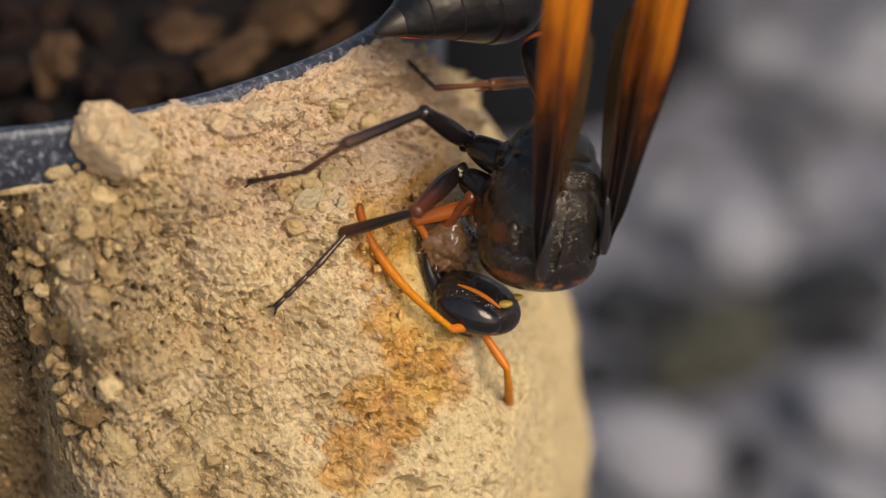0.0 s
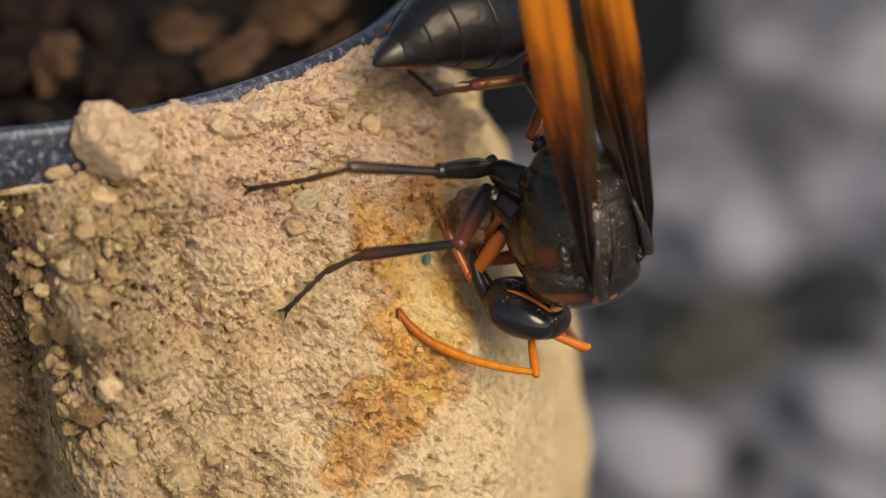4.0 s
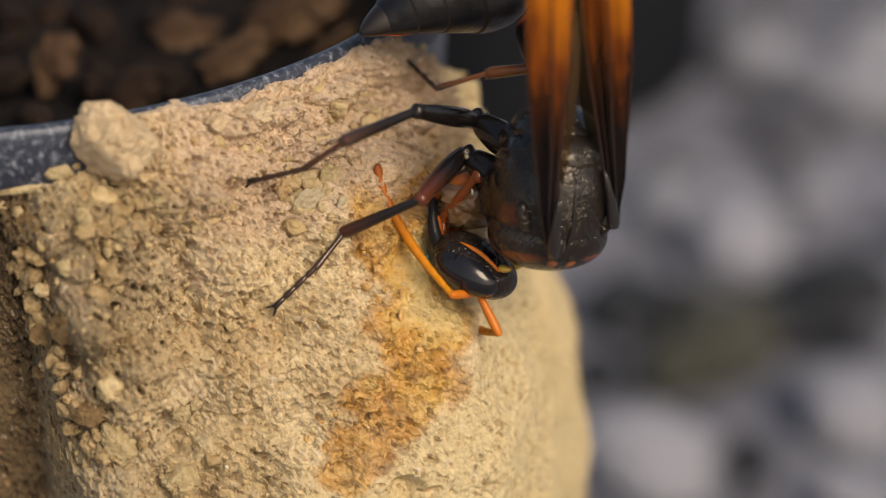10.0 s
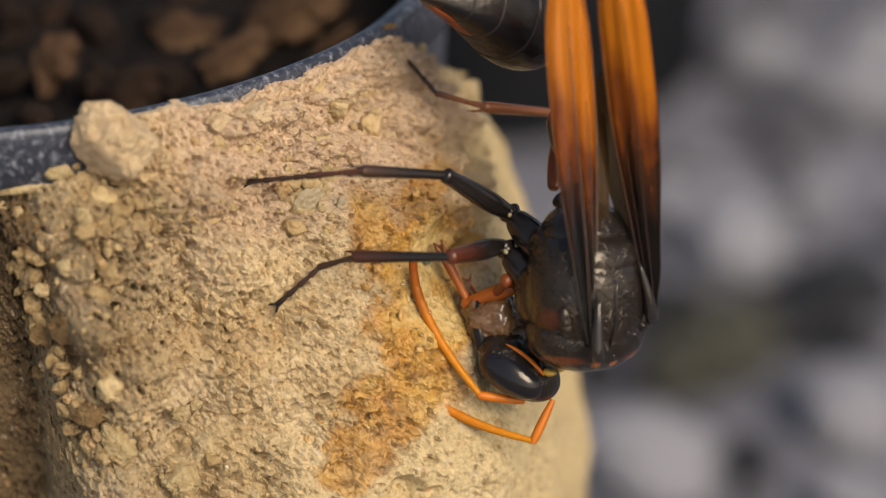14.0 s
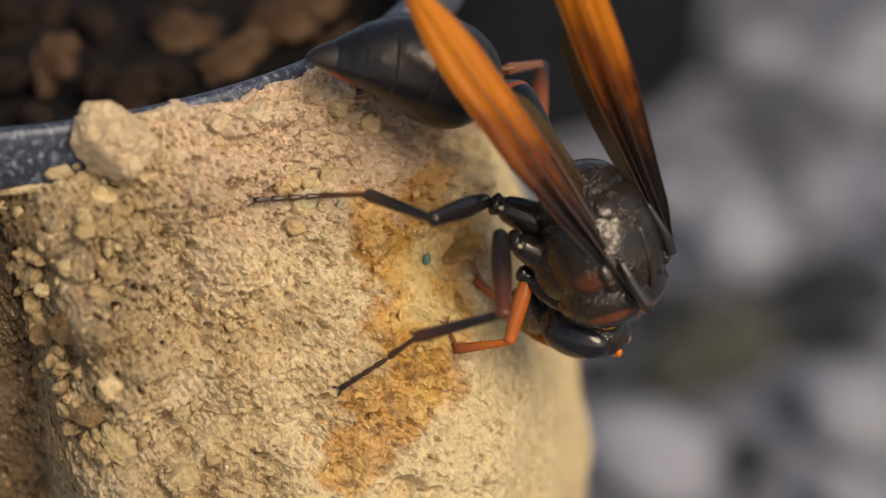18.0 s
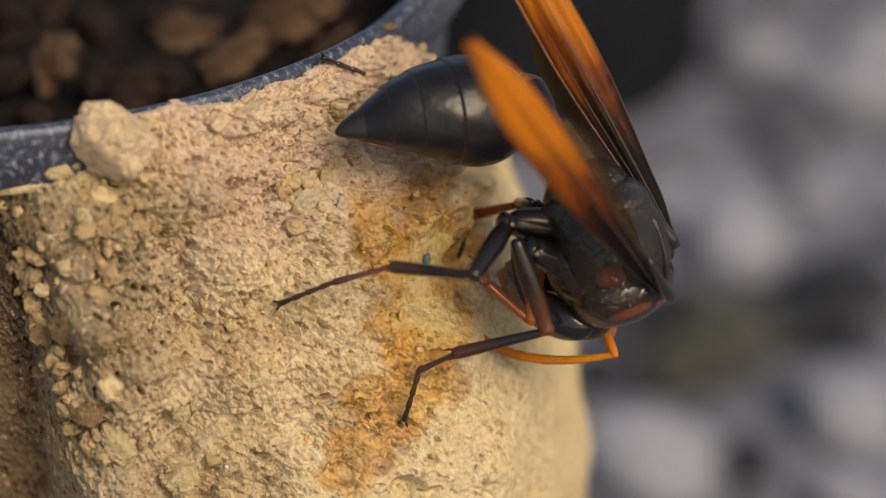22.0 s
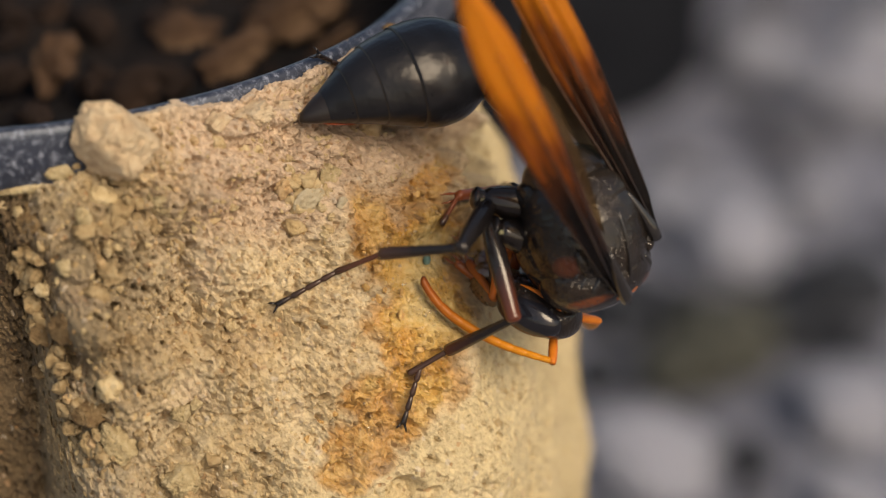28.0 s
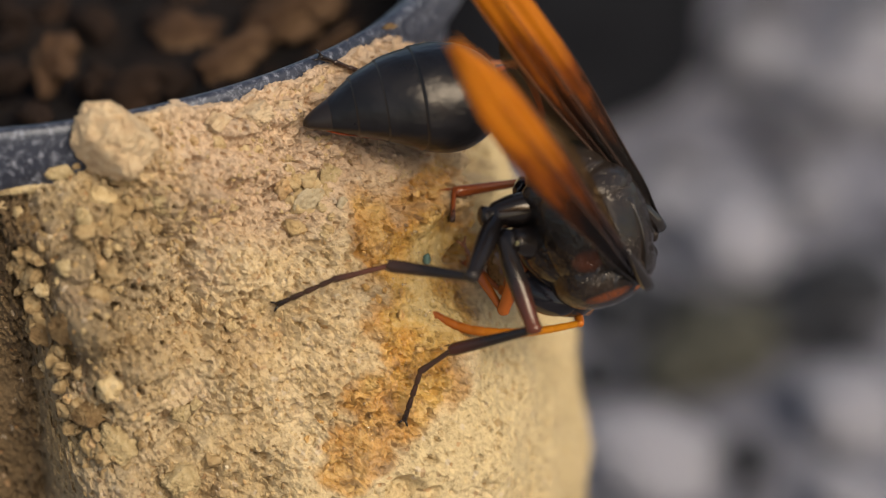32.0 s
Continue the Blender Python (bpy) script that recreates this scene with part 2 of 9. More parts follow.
def tube(points, radii, segs=10):
    """A tube through points in mm."""
    bm = bmesh.new()
    pts = [Vector(p) for p in points]
    rings = []
    for i, p in enumerate(pts):
        d = (pts[min(i + 1, len(pts) - 1)] - pts[max(i - 1, 0)]).normalized()
        u = d.orthogonal().normalized() if i == 0 else (u - d * u.dot(d)).normalized()
        w = d.cross(u)
        r = radii[i] if isinstance(radii, list) else radii
        rings.append([bm.verts.new((p + (u * math.cos(a) + w * math.sin(a)) * r) * MM) for a in [2 * math.pi * j / segs for j in range(segs)]])
    for a, b in zip(rings, rings[1:]):
        for j in range(segs):
            bm.faces.new((a[j], a[(j + 1) % segs], b[(j + 1) % segs], b[j]))
    bm.faces.new(rings[0][::-1])
    bm.faces.new(rings[-1])
    bmesh.ops.recalc_face_normals(bm, faces=bm.faces)
    return bm


def rock(radius, seed, rough=0.35, sub=3, squash=(1, 1, 1), grain=0.08, facets=0, crumbly=0.0):
    """An angular, crumbly lump, radius in mm."""
    bm = bmesh.new()
    bmesh.ops.create_icosphere(bm, subdivisions=sub, radius=1)
    off = Vector((seed * 7.31, seed * 3.17, seed * 5.93))
    rng = random.Random(seed)
    cuts = [(Vector([rng.gauss(0, 1) for _ in range(3)]).normalized(), rng.uniform(0.58, 0.82)) for _ in range(facets)]
    for v in bm.verts:
        n = v.co.normalized()
        h = 1 + rough * noise.noise(n * 1.3 + off) + rough * 0.5 * noise.noise(n * 3.1 + off) + grain * noise.noise(n * 9 + off) + grain * 0.8 * noise.noise(n * 17 + off) + grain * 0.8 * noise.noise(n * 34 + off)
        cell = noise.voronoi(n * 1.1 + off)[0][0]
        h -= 0.25 * rough * cell
        if crumbly:
            h += crumbly * (0.45 - noise.voronoi(n * 4.5 + off)[0][0]) + 0.55 * crumbly * (0.45 - noise.voronoi(n * 9 + off)[0][0]) + 0.3 * crumbly * (0.45 - noise.voronoi(n * 18 + off)[0][0])
        for plane, reach in cuts:
            d = n.dot(plane)
            if d > 0.05 and h * d > reach:
                h = reach / d + 0.08 * (h - reach / d) + grain * 0.6 * noise.noise(n * 14 + off)
        v.co = Vector([a * b for a, b in zip(n * h * radius * MM, squash)])
    return bm


# ---- ground ----
def build_ground():
    k = Mat("dusty_ground", 0.95, 0.2)
    co = k.coords()
    k.colour(k.ramp(k.noise(co, 60, 6), [(0.35, (0.10, 0.096, 0.106)), (0.5, (0.17, 0.163, 0.18)), (0.68, (0.225, 0.216, 0.24))]))
    k.bump(k.noise(co, 300, 6), 0.002, 0.8)
    bm = bmesh.new()
    n, far = 48, 400.0
    rings = [0.0, 0.05, 0.12, 0.2, 0.3, 0.5, 1, 3, 10, 50, far]
    last = None
    for r in rings[1:]:
        ring = [bm.verts.new((r * math.cos(2 * math.pi * i / n), 0.15 + r * math.sin(2 * math.pi * i / n), -0.0 + 0.0015 * noise.noise(Vector((i, r * 30, 0))) * (r < 5))) for i in range(n)]
        if last is None:
            bm.faces.new(ring)
        else:
            for i in range(n):
                bm.faces.new((last[i], ring[i], ring[(i + 1) % n], last[(i + 1) % n]))
        last = ring
    return tagged(mesh_object("ground", bm, k.m), "dark grey dusty gravel ground", "ground", kind="structure")


ground = build_ground()


def gravel_material(name, a, b, c):
    k = Mat(name, 0.9, 0.3)
    co = k.coords()
    info = k.n("ShaderNodeObjectInfo")
    base = k.ramp(k.noise(co, 120, 5), [(0.3, a), (0.5, b), (0.7, c)])
    k.colour(k.mix(k.math("MULTIPLY", info.outputs["Random"], 0.5), base, a))
    k.bump(k.noise(co, 700, 6), 0.0005, 0.7)
    return k.m


PALE_STONE = gravel_material("pale_gravel", (0.315, 0.298, 0.315), (0.378, 0.357, 0.374), (0.43, 0.405, 0.42))
GREY_STONE = gravel_material("grey_gravel", (0.105, 0.098, 0.106), (0.172, 0.161, 0.172), (0.235, 0.22, 0.234))
OLIVE_STONE = gravel_material("olive_gravel", (0.06, 0.055, 0.04), (0.085, 0.078, 0.055), (0.11, 0.10, 0.072))
DARK_STONE = gravel_material("dark_gravel", (0.02, 0.02, 0.022), (0.035, 0.035, 0.038), (0.055, 0.055, 0.06))


def build_gravel():
    rng = random.Random(5)
    shapes = {}
    for mat in (PALE_STONE, GREY_STONE, OLIVE_STONE, DARK_STONE):
        for i in range(4):
            me = bpy.data.meshes.new("stone")
            b = rock(1000 * MM * 1000, 11 + i, 0.3, 3, (1.15, 0.9, 0.62), 0.05)
            b.to_mesh(me)
            b.free()
            me.polygons.foreach_set("use_smooth", [True] * len(me.polygons))
            me.materials.append(mat)
            shapes.setdefault(mat, []).append(me)

    def stone(mat, x, y, r):
        ob = new("stone", rng.choice(shapes[mat]))
        ob.parent = ground
        ob.matrix_basis = Matrix.LocRotScale((x, y, r * 0.42), Euler((rng.uniform(-0.3, 0.3), rng.uniform(-0.3, 0.3), rng.uniform(0, 6.3))), (r, r, r))

    placed = [(0, 0.0222, 0.1095, 0.0072), (0, 0.0448, 0.1199, 0.0068), (0, 0.0426, 0.1042, 0.004), (0, 0.036, 0.1571, 0.0073), (0, 0.0292, 0.1672, 0.0058), (0, 0.0475, 0.1702, 0.0041), (0, 0.0555, 0.1961, 0.0088), (0, 0.0446, 0.2105, 0.0061), (2, 0.0316, 0.1322, 0.0074), (2, 0.0254, 0.1274, 0.0037), (3, 0.0212, 0.1422, 0.0054), (3, 0.0286, 0.1435, 0.0038), (3, 0.0485, 0.1462, 0.0061), (3, 0.0333, 0.1116, 0.0032), (3, 0.0177, 0.1286, 0.0034), (1, 0.0465, 0.186, 0.005), (3, 0.047, 0.1844, 0.0029), (0, 0.0631, 0.2161, 0.0054), (3, 0.0408, 0.1384, 0.0044), (3, 0.0475, 0.1346, 0.0037)]
    for kind, x, y, r in placed:
        stone((PALE_STONE, GREY_STONE, OLIVE_STONE, DARK_STONE)[kind], x, y, r)
    for i in range(210):
        x, y, r = rng.uniform(-0.04, 0.15), rng.uniform(0.07, 0.34), rng.uniform(0.002, 0.0055)
        if (x + 0.028) ** 2 + (y - 0.03) ** 2 < 0.038 ** 2 or (x - 0.0052) ** 2 + (y - 0.2186) ** 2 < 0.039 ** 2:
            continue
        if any((x - q[1]) ** 2 + (y - q[2]) ** 2 < (q[3] + r) ** 2 for q in placed):
            continue
        stone(rng.choice((GREY_STONE, GREY_STONE, GREY_STONE, DARK_STONE)), x, y, r)


# ---- pots ----
POT = (-0.0283, 0.0306)
RIM_Z = 0.0982
RIM_R = 0.0301


def ring_wall(rows, segs=160):
    """A surface turned round z from rows of (radius, height) in mm, closed into a loop."""
    bm = bmesh.new()
    rings = [[bm.verts.new((r * math.cos(2 * math.pi * i / segs) * MM, r * math.sin(2 * math.pi * i / segs) * MM, z * MM)) for i in range(segs)] for r, z in rows]
    for a, b in zip(rings, rings[1:] + rings[:1]):
        for i in range(segs):
            bm.faces.new((a[i], a[(i + 1) % segs], b[(i + 1) % segs], b[i]))
    bmesh.ops.recalc_face_normals(bm, faces=bm.faces)
    return bm


def build_pot(PLASTIC, foot=22.0):
    pot = new("plant_pot")
    pot.location = (*POT, 0)
    h, r = RIM_Z / MM, RIM_R / MM
    part("wall", ring_wall([(foot - 1, 1.2), (foot, 0.0), (foot + 0.6, 1.0), (r - 1.3, h - 3.2), (r - 1.3, h - 1.2), (r - 2.1, h - 1.2), (r - 2.1, h - 3.2), (foot - 1, 2.0)]), PLASTIC, pot)
    part("rim", ring_wall([(r - 1.25, h - 3.4), (r - 0.25, h - 3.5), (r, h - 3.2), (r + 0.04, h - 1.8), (r, h - 0.5), (r - 0.12, h - 0.15), (r - 0.35, h), (r - 0.7, h - 0.05), (r - 0.95, h - 0.3), (r - 1.25, h - 1.0)]), PLASTIC, pot, "scuffed black plastic rim with pale scratches")
    bm = bmesh.new()
    bmesh.ops.create_circle(bm, cap_ends=True, segments=64, radius=0.0222)
    for v in bm.verts:
        v.co.z = 0.0018
    part("base", bm, PLASTIC, pot)
    return tagged(pot, "black plastic nursery pot with scuffed rim, mud on its side", "plant pot")


pot = build_pot(PLASTIC)
shade = Mat("dull_black_plastic", 0.8, 0.05)
shade.colour(shade.ramp(shade.noise(shade.coords(), 90, 4), [(0.3, (0.008, 0.008, 0.0095)), (0.7, (0.016, 0.016, 0.018))]))
other_pot = tagged(build_pot(shade.m, 27.5), "dull black plastic pot standing behind on gravel", "plant pot")
other_pot.matrix_basis = pose(0.0052, 0.2186, 0) @ Matrix.Diagonal((1.18, 1.18, 1.05, 1))


# ---- soil in the pot ----
def build_soil():
    soil = new("potting_soil")
    soil.location = (*POT, RIM_Z - 0.0105)
    tagged(soil, "dark brown dry soil crumbled into clods inside the pot", "soil")
    bm = bmesh.new()
    n = 60
    for i in range(n + 1):
        for j in range(n + 1):
            a, b = 2 * i / n - 1, 2 * j / n - 1
            x, y = a * math.sqrt(1 - b * b / 2) * 27.4, b * math.sqrt(1 - a * a / 2) * 27.4
            bm.verts.new((x * MM, y * MM, (1.6 * noise.noise(Vector((x, y, 3)) / 6) + 0.6 * noise.noise(Vector((x, y, 9)) / 2)) * MM))
    bm.verts.ensure_lookup_table()
    for i in range(n):
        for j in range(n):
            q = i * (n + 1) + j
            bm.faces.new([bm.verts[w] for w in (q, q + n + 1, q + n + 2, q + 1)])
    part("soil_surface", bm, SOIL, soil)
    rng = random.Random(9)
    shapes, shaded_shapes = [], []
    for i in range(5):
        me = bpy.data.meshes.new("clod")
        b = rock(1, 31 + i, 0.6, 4, (1, 0.9, 0.85), 0.12, 4, 0.25)
        b.to_mesh(me)
        b.free()
        me.polygons.foreach_set("use_smooth", [True] * len(me.polygons))
        me.materials.append(SOIL_CLOD)
        shapes.append(me)
        # dim copy: the same clod with shade put into its colour
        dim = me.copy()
        dim.materials[0] = SHADED_CLOD
        shaded_shapes.append(dim)
    put = [(4.2, -2.8, 2.56), (12.0, 2.2, 1.74), (15.0, -2.1, 2.05), (16.3, 2.2, 1.45), (18.7, 3.9, 2.74), (21.2, 0.5, 1.43), (9.3, -6.7, 1.9), (15.1, -5.9, 1.04), (0.4, 4.7, 1.6), (5.9, 4.7, 1.5), (3.8, -8.6, 1.4), (11.9, -4.3, 1.3), (17.7, -2.8, 0.9), (20.0, 7.4, 2.0)]
    while len(put) < 60:
        a, r = rng.uniform(0, 6.3), 26 * math.sqrt(rng.random())
        s = rng.uniform(0.8, 1.9)
        q = (r * math.cos(a), r * math.sin(a), s)
        if all((q[0] - o[0]) ** 2 + (q[1] - o[1]) ** 2 > (0.8 * (q[2] + o[2])) ** 2 for o in put):
            put.append(q)
    for i, (x, y, s) in enumerate(put):
        ob = new("clod", rng.choice(shapes if i < 6 or i == 13 else shaded_shapes))
        ob.parent = soil
        ob.matrix_basis = Matrix.LocRotScale((x * MM, y * MM, 0.65 * s * MM), Euler((rng.uniform(-0.4, 0.4), rng.uniform(-0.4, 0.4), rng.uniform(0, 6.3))), (s * rng.uniform(0.9, 1.4), s * rng.uniform(0.7, 1.0), s * rng.uniform(0.8, 1.1)))


build_soil()

# ---- the mud plastered on the pot ----
TURNS = [radians(a) for a in (-40, 0, 9, 12, 15, 18, 25, 32, 40, 46, 52, 58, 64, 70, 76, 84, 92, 110, 135)]
DROPS = [0, 1, 3, 5, 8, 14, 20, 26, 34, 44, 56]
# how thick the mud lies on the wall (mm), by the turn round the pot and the drop below its rim
THICK = {
    -40: (0, 0, -0.25, 0, 0, 0, 0, 0, 0, 0, -2),
    0: (0, 0, -0.25, 0.2, 0.8, 0, 0, 0, 0, 0, -2),
    9: (0, 0, -0.25, 0.5, 0.3, 0.0, 0, 0, 0, 0, -2),
    12: (0, 0, -0.05, 1.2, 1.6, 0.8, 0.6, 0.2, 0.2, 0, -2),
    15: (0, 0, 1.16, 2.4, 4, 5.2, 5.2, 4.6, 4, 3, -2),
    18: (0, 0, 1.62, 2.7, 4.6, 6.6, 7.4, 7.8, 7, 5, -2),
    25: (1.3, 1.5, 2.5, 2.7, 3.45, 6, 9.1, 12.1, 15.5, 16.15, -2),
    32: (1.3, 1.5, 2.5, 3.43, 4.95, 8.1, 11.1, 14, 17.26, 17.3, -2),
    40: (1.3, 1.5, 2.5, 4.31, 6.9, 10.5, 13.4, 16.2, 18.84, 17.14, -2),
    46: (1.15, 1.4, 2.4, 4.91, 8.27, 12.4, 14.7, 16, 16.88, 15.28, -2),
    52: (1, 1.3, 2.3, 4.74, 8.11, 10.69, 12.78, 14, 14.83, 13.78, -2),
    58: (0, 0.49, 1.49, 2.89, 5.32, 9.47, 11.29, 12.3, 13.1, 12.58, -2),
    64: (0, 0, 0.78, 2.11, 4.31, 7.52, 9.34, 10.38, 11.3, 10.87, -2),
    70: (0, 0, -0.25, 0.91, 2.81, 5.76, 7.92, 9.31, 10.37, 9.77, -2),
    76: (0, 0, -0.25, 0, 1.65, 4.4, 6.81, 8.61, 9.75, 9.05, -2),
    84: (0, 0, -0.25, -0.27, 0.11, 2.66, 5.37, 7.61, 8.7, 8.34, -2),
    92: (0, 0, -0.25, -0.37, -0.2, 0.99, 3.87, 6.46, 7.56, 7.46, -2),
    110: (0, 0, -0.25, -0.45, -0.45, -0.45, 1, 3, 4, 3, -2),
    135: (0, 0, -0.25, -0.45, -0.45, -0.45, -0.45, -0.45, -0.45, -0.45, -2),
}


def smooth_step(a, b, x):
    u = min(1.0, max(0.0, (x - a) / (b - a)))
    return u * u * (3 - 2 * u)


def cell_of(rows, x):
    i = 0
    while i < len(rows) - 2 and x > rows[i + 1]:
        i += 1
    u = min(1.0, max(0.0, (x - rows[i]) / (rows[i + 1] - rows[i])))
    return i, u * u * (3 - 2 * u) * 0.5 + u * 0.5


TABLE = list(THICK.values())


def mud_thickness(phi, s):
    i, u = cell_of(TURNS, phi)
    j, v = cell_of(DROPS, s)
    return max(-0.45 * smooth_step(2.5, 3.4, s), (TABLE[i][j] * (1 - u) + TABLE[i + 1][j] * u) * (1 - v) + (TABLE[i][j + 1] * (1 - u) + TABLE[i + 1][j + 1] * u) * v)


def mud_point(turn, s, out=0.0):
    """A place on the mud, by the turn in degrees and the drop in mm."""
    phi = radians(turn)
    r = 29.0 + mud_thickness(phi, s) + out
    return Vector((POT[0] + r * math.sin(phi) * MM, POT[1] - r * math.cos(phi) * MM, RIM_Z - s * MM))


# soaked patches: turn, drop, half width in degrees, half height in mm, how wet
SOAKED = [(47.5, 9.4, 6.9, 2.9, 1), (45.9, 11.9, 7, 2.2, 1), (42.3, 13.7, 3.2, 3.3, 0.62), (39.5, 15.8, 3.6, 2.4, 0.55), (36.5, 17.7, 3.2, 1.7, 0.52), (34.9, 18.7, 2.3, 1.3, 0.52), (43.4, 8.1, 2.8, 2.4, 0.55), (43.6, 15.7, 2.5, 2.3, 0.5), (54.6, 10.6, 8.5, 1.6, 0.9), (50.4, 6.7, 5.8, 0.7, 0.55)]
HOLLOWS = [(47.8, 10.3, 6.5, 2.7, 0.9), (58.9, 10.3, 9.3, 0.7, 2.2), (48, 7.1, 1.2, 0.5, 0.7), (34.7, 18.6, 1.6, 0.6, 0.7), (39.9, 15.7, 1.1, 0.7, 0.5), (38.8, 20, 1.6, 0.9, 1), (26.3, 10.6, 1.6, 1.5, 0.55), (24.4, 15.7, 2.8, 0.9, 0.6), (18.5, 9.4, 1.5, 0.8, 0.5), (21.5, 16, 1.1, 0.5, 0.5), (21.6, 2.9, 1.1, 0.7, 0.9), (12.7, 8.5, 2.5, 2.4, 0.8), (15, 11.9, 2.1, 1.5, 0.9), (44.9, 4.6, 0.8, 0.7, 0.7), (16.1, 16.6, 3.4, 2.2, 0.8)]
# blocky lumps: turn, drop, half width, half height, how proud
HUMPS = [(17.0, 19.0, 3.5, 2.2, 1.1), (28.4, 3.8, 5.4, 2.2, 0.75), (17.9, 9.7, 3.7, 1.6, 0.7), (21.3, 10.9, 2.1, 1.2, 0.35), (39.8, 1.8, 2.1, 0.7, 0.55), (35.1, 1.8, 2.6, 0.5, 0.4), (49.1, 1.9, 5.4, 1.1, 0.35), (42.0, 3.8, 3.3, 0.7, 0.3), (22.6, 7.8, 3.2, 1.2, 0.35), (30.6, 8.1, 2.3, 1.6, 0.3), (27.7, 13.3, 1.9, 1.2, 0.35), (36.7, 9.9, 3.5, 1.8, 0.3), (34.7, 14.2, 2.4, 1.7, 0.25), (28.9, 17.2, 3.7, 1.6, 0.3), (20.7, 13.7, 3.0, 1.5, 0.3), (48.2, 5.4, 2.9, 0.8, 0.35)]
DENTS = [(56.5, 8.4, 2.0, 0.7, 1.1), (61, 6.5, 1.5, 0.6, 0.6), (31.1, 11.7, 3.2, 2.1, 0.45), (23.4, 16.7, 1.4, 0.7, 0.9), (26.7, 8.6, 0.8, 1.4, 0.4), (19.4, 9.0, 0.6, 0.25, 0.9), (17.7, 14.2, 0.6, 0.4, 0.7), (44.3, 4.6, 0.35, 0.35, 0.9), (32.0, 4.3, 0.9, 0.4, 0.5), (25.0, 10.8, 0.7, 0.5, 0.4), (15.1, 11.2, 0.9, 1.2, 0.8), (40.5, 20.4, 1.0, 0.35, 0.3), (24.5, 15.2, 1.0, 0.4, 0.5), (37.0, 7.4, 1.3, 0.4, 0.3), (39.5, 11.2, 0.4, 1.5, 0.25), (35.2, 17.1, 0.4, 0.25, 0.5), (34.3, 15.9, 0.25, 0.25, 0.4), (35.1, 18.1, 0.5, 0.25, 0.4), (68, 18, 10, 3.5, 0.5)]
BLOCKS = [(36.7, 1.7, 4.8, 0.7, 0.4), (28.7, 4.9, 3, 1.2, 0.5), (46.9, 1.8, 4.2, 0.5, 0.45), (50.3, 3.5, 3.2, 0.4, 0.4), (43.2, 3.9, 2.8, 0.5, 0.35), (34.1, 3.5, 2.8, 0.8, 0.35), (22.1, 6.1, 2.1, 0.9, 0.5), (16.9, 6.8, 1.7, 0.9, 0.6), (13.1, 6.2, 2, 0.9, 0.6), (29.6, 6.9, 2.5, 1.1, 0.4), (16.6, 10.5, 2, 1.2, 0.6), (21.7, 12.1, 2.6, 1.2, 0.4), (28.3, 8, 1.5, 0.9, 0.4), (38.8, 4.3, 2, 0.4, 0.3), (57.2, 3, 3.2, 0.5, 0.5)]

knob_rng = random.Random(12)
KNOBS = [(knob_rng.uniform(53, 74), knob_rng.uniform(1.2, 10), knob_rng.uniform(1.2, 2.6), knob_rng.uniform(0.5, 1.1), knob_rng.uniform(0.3, 0.7)) for _ in range(46)]


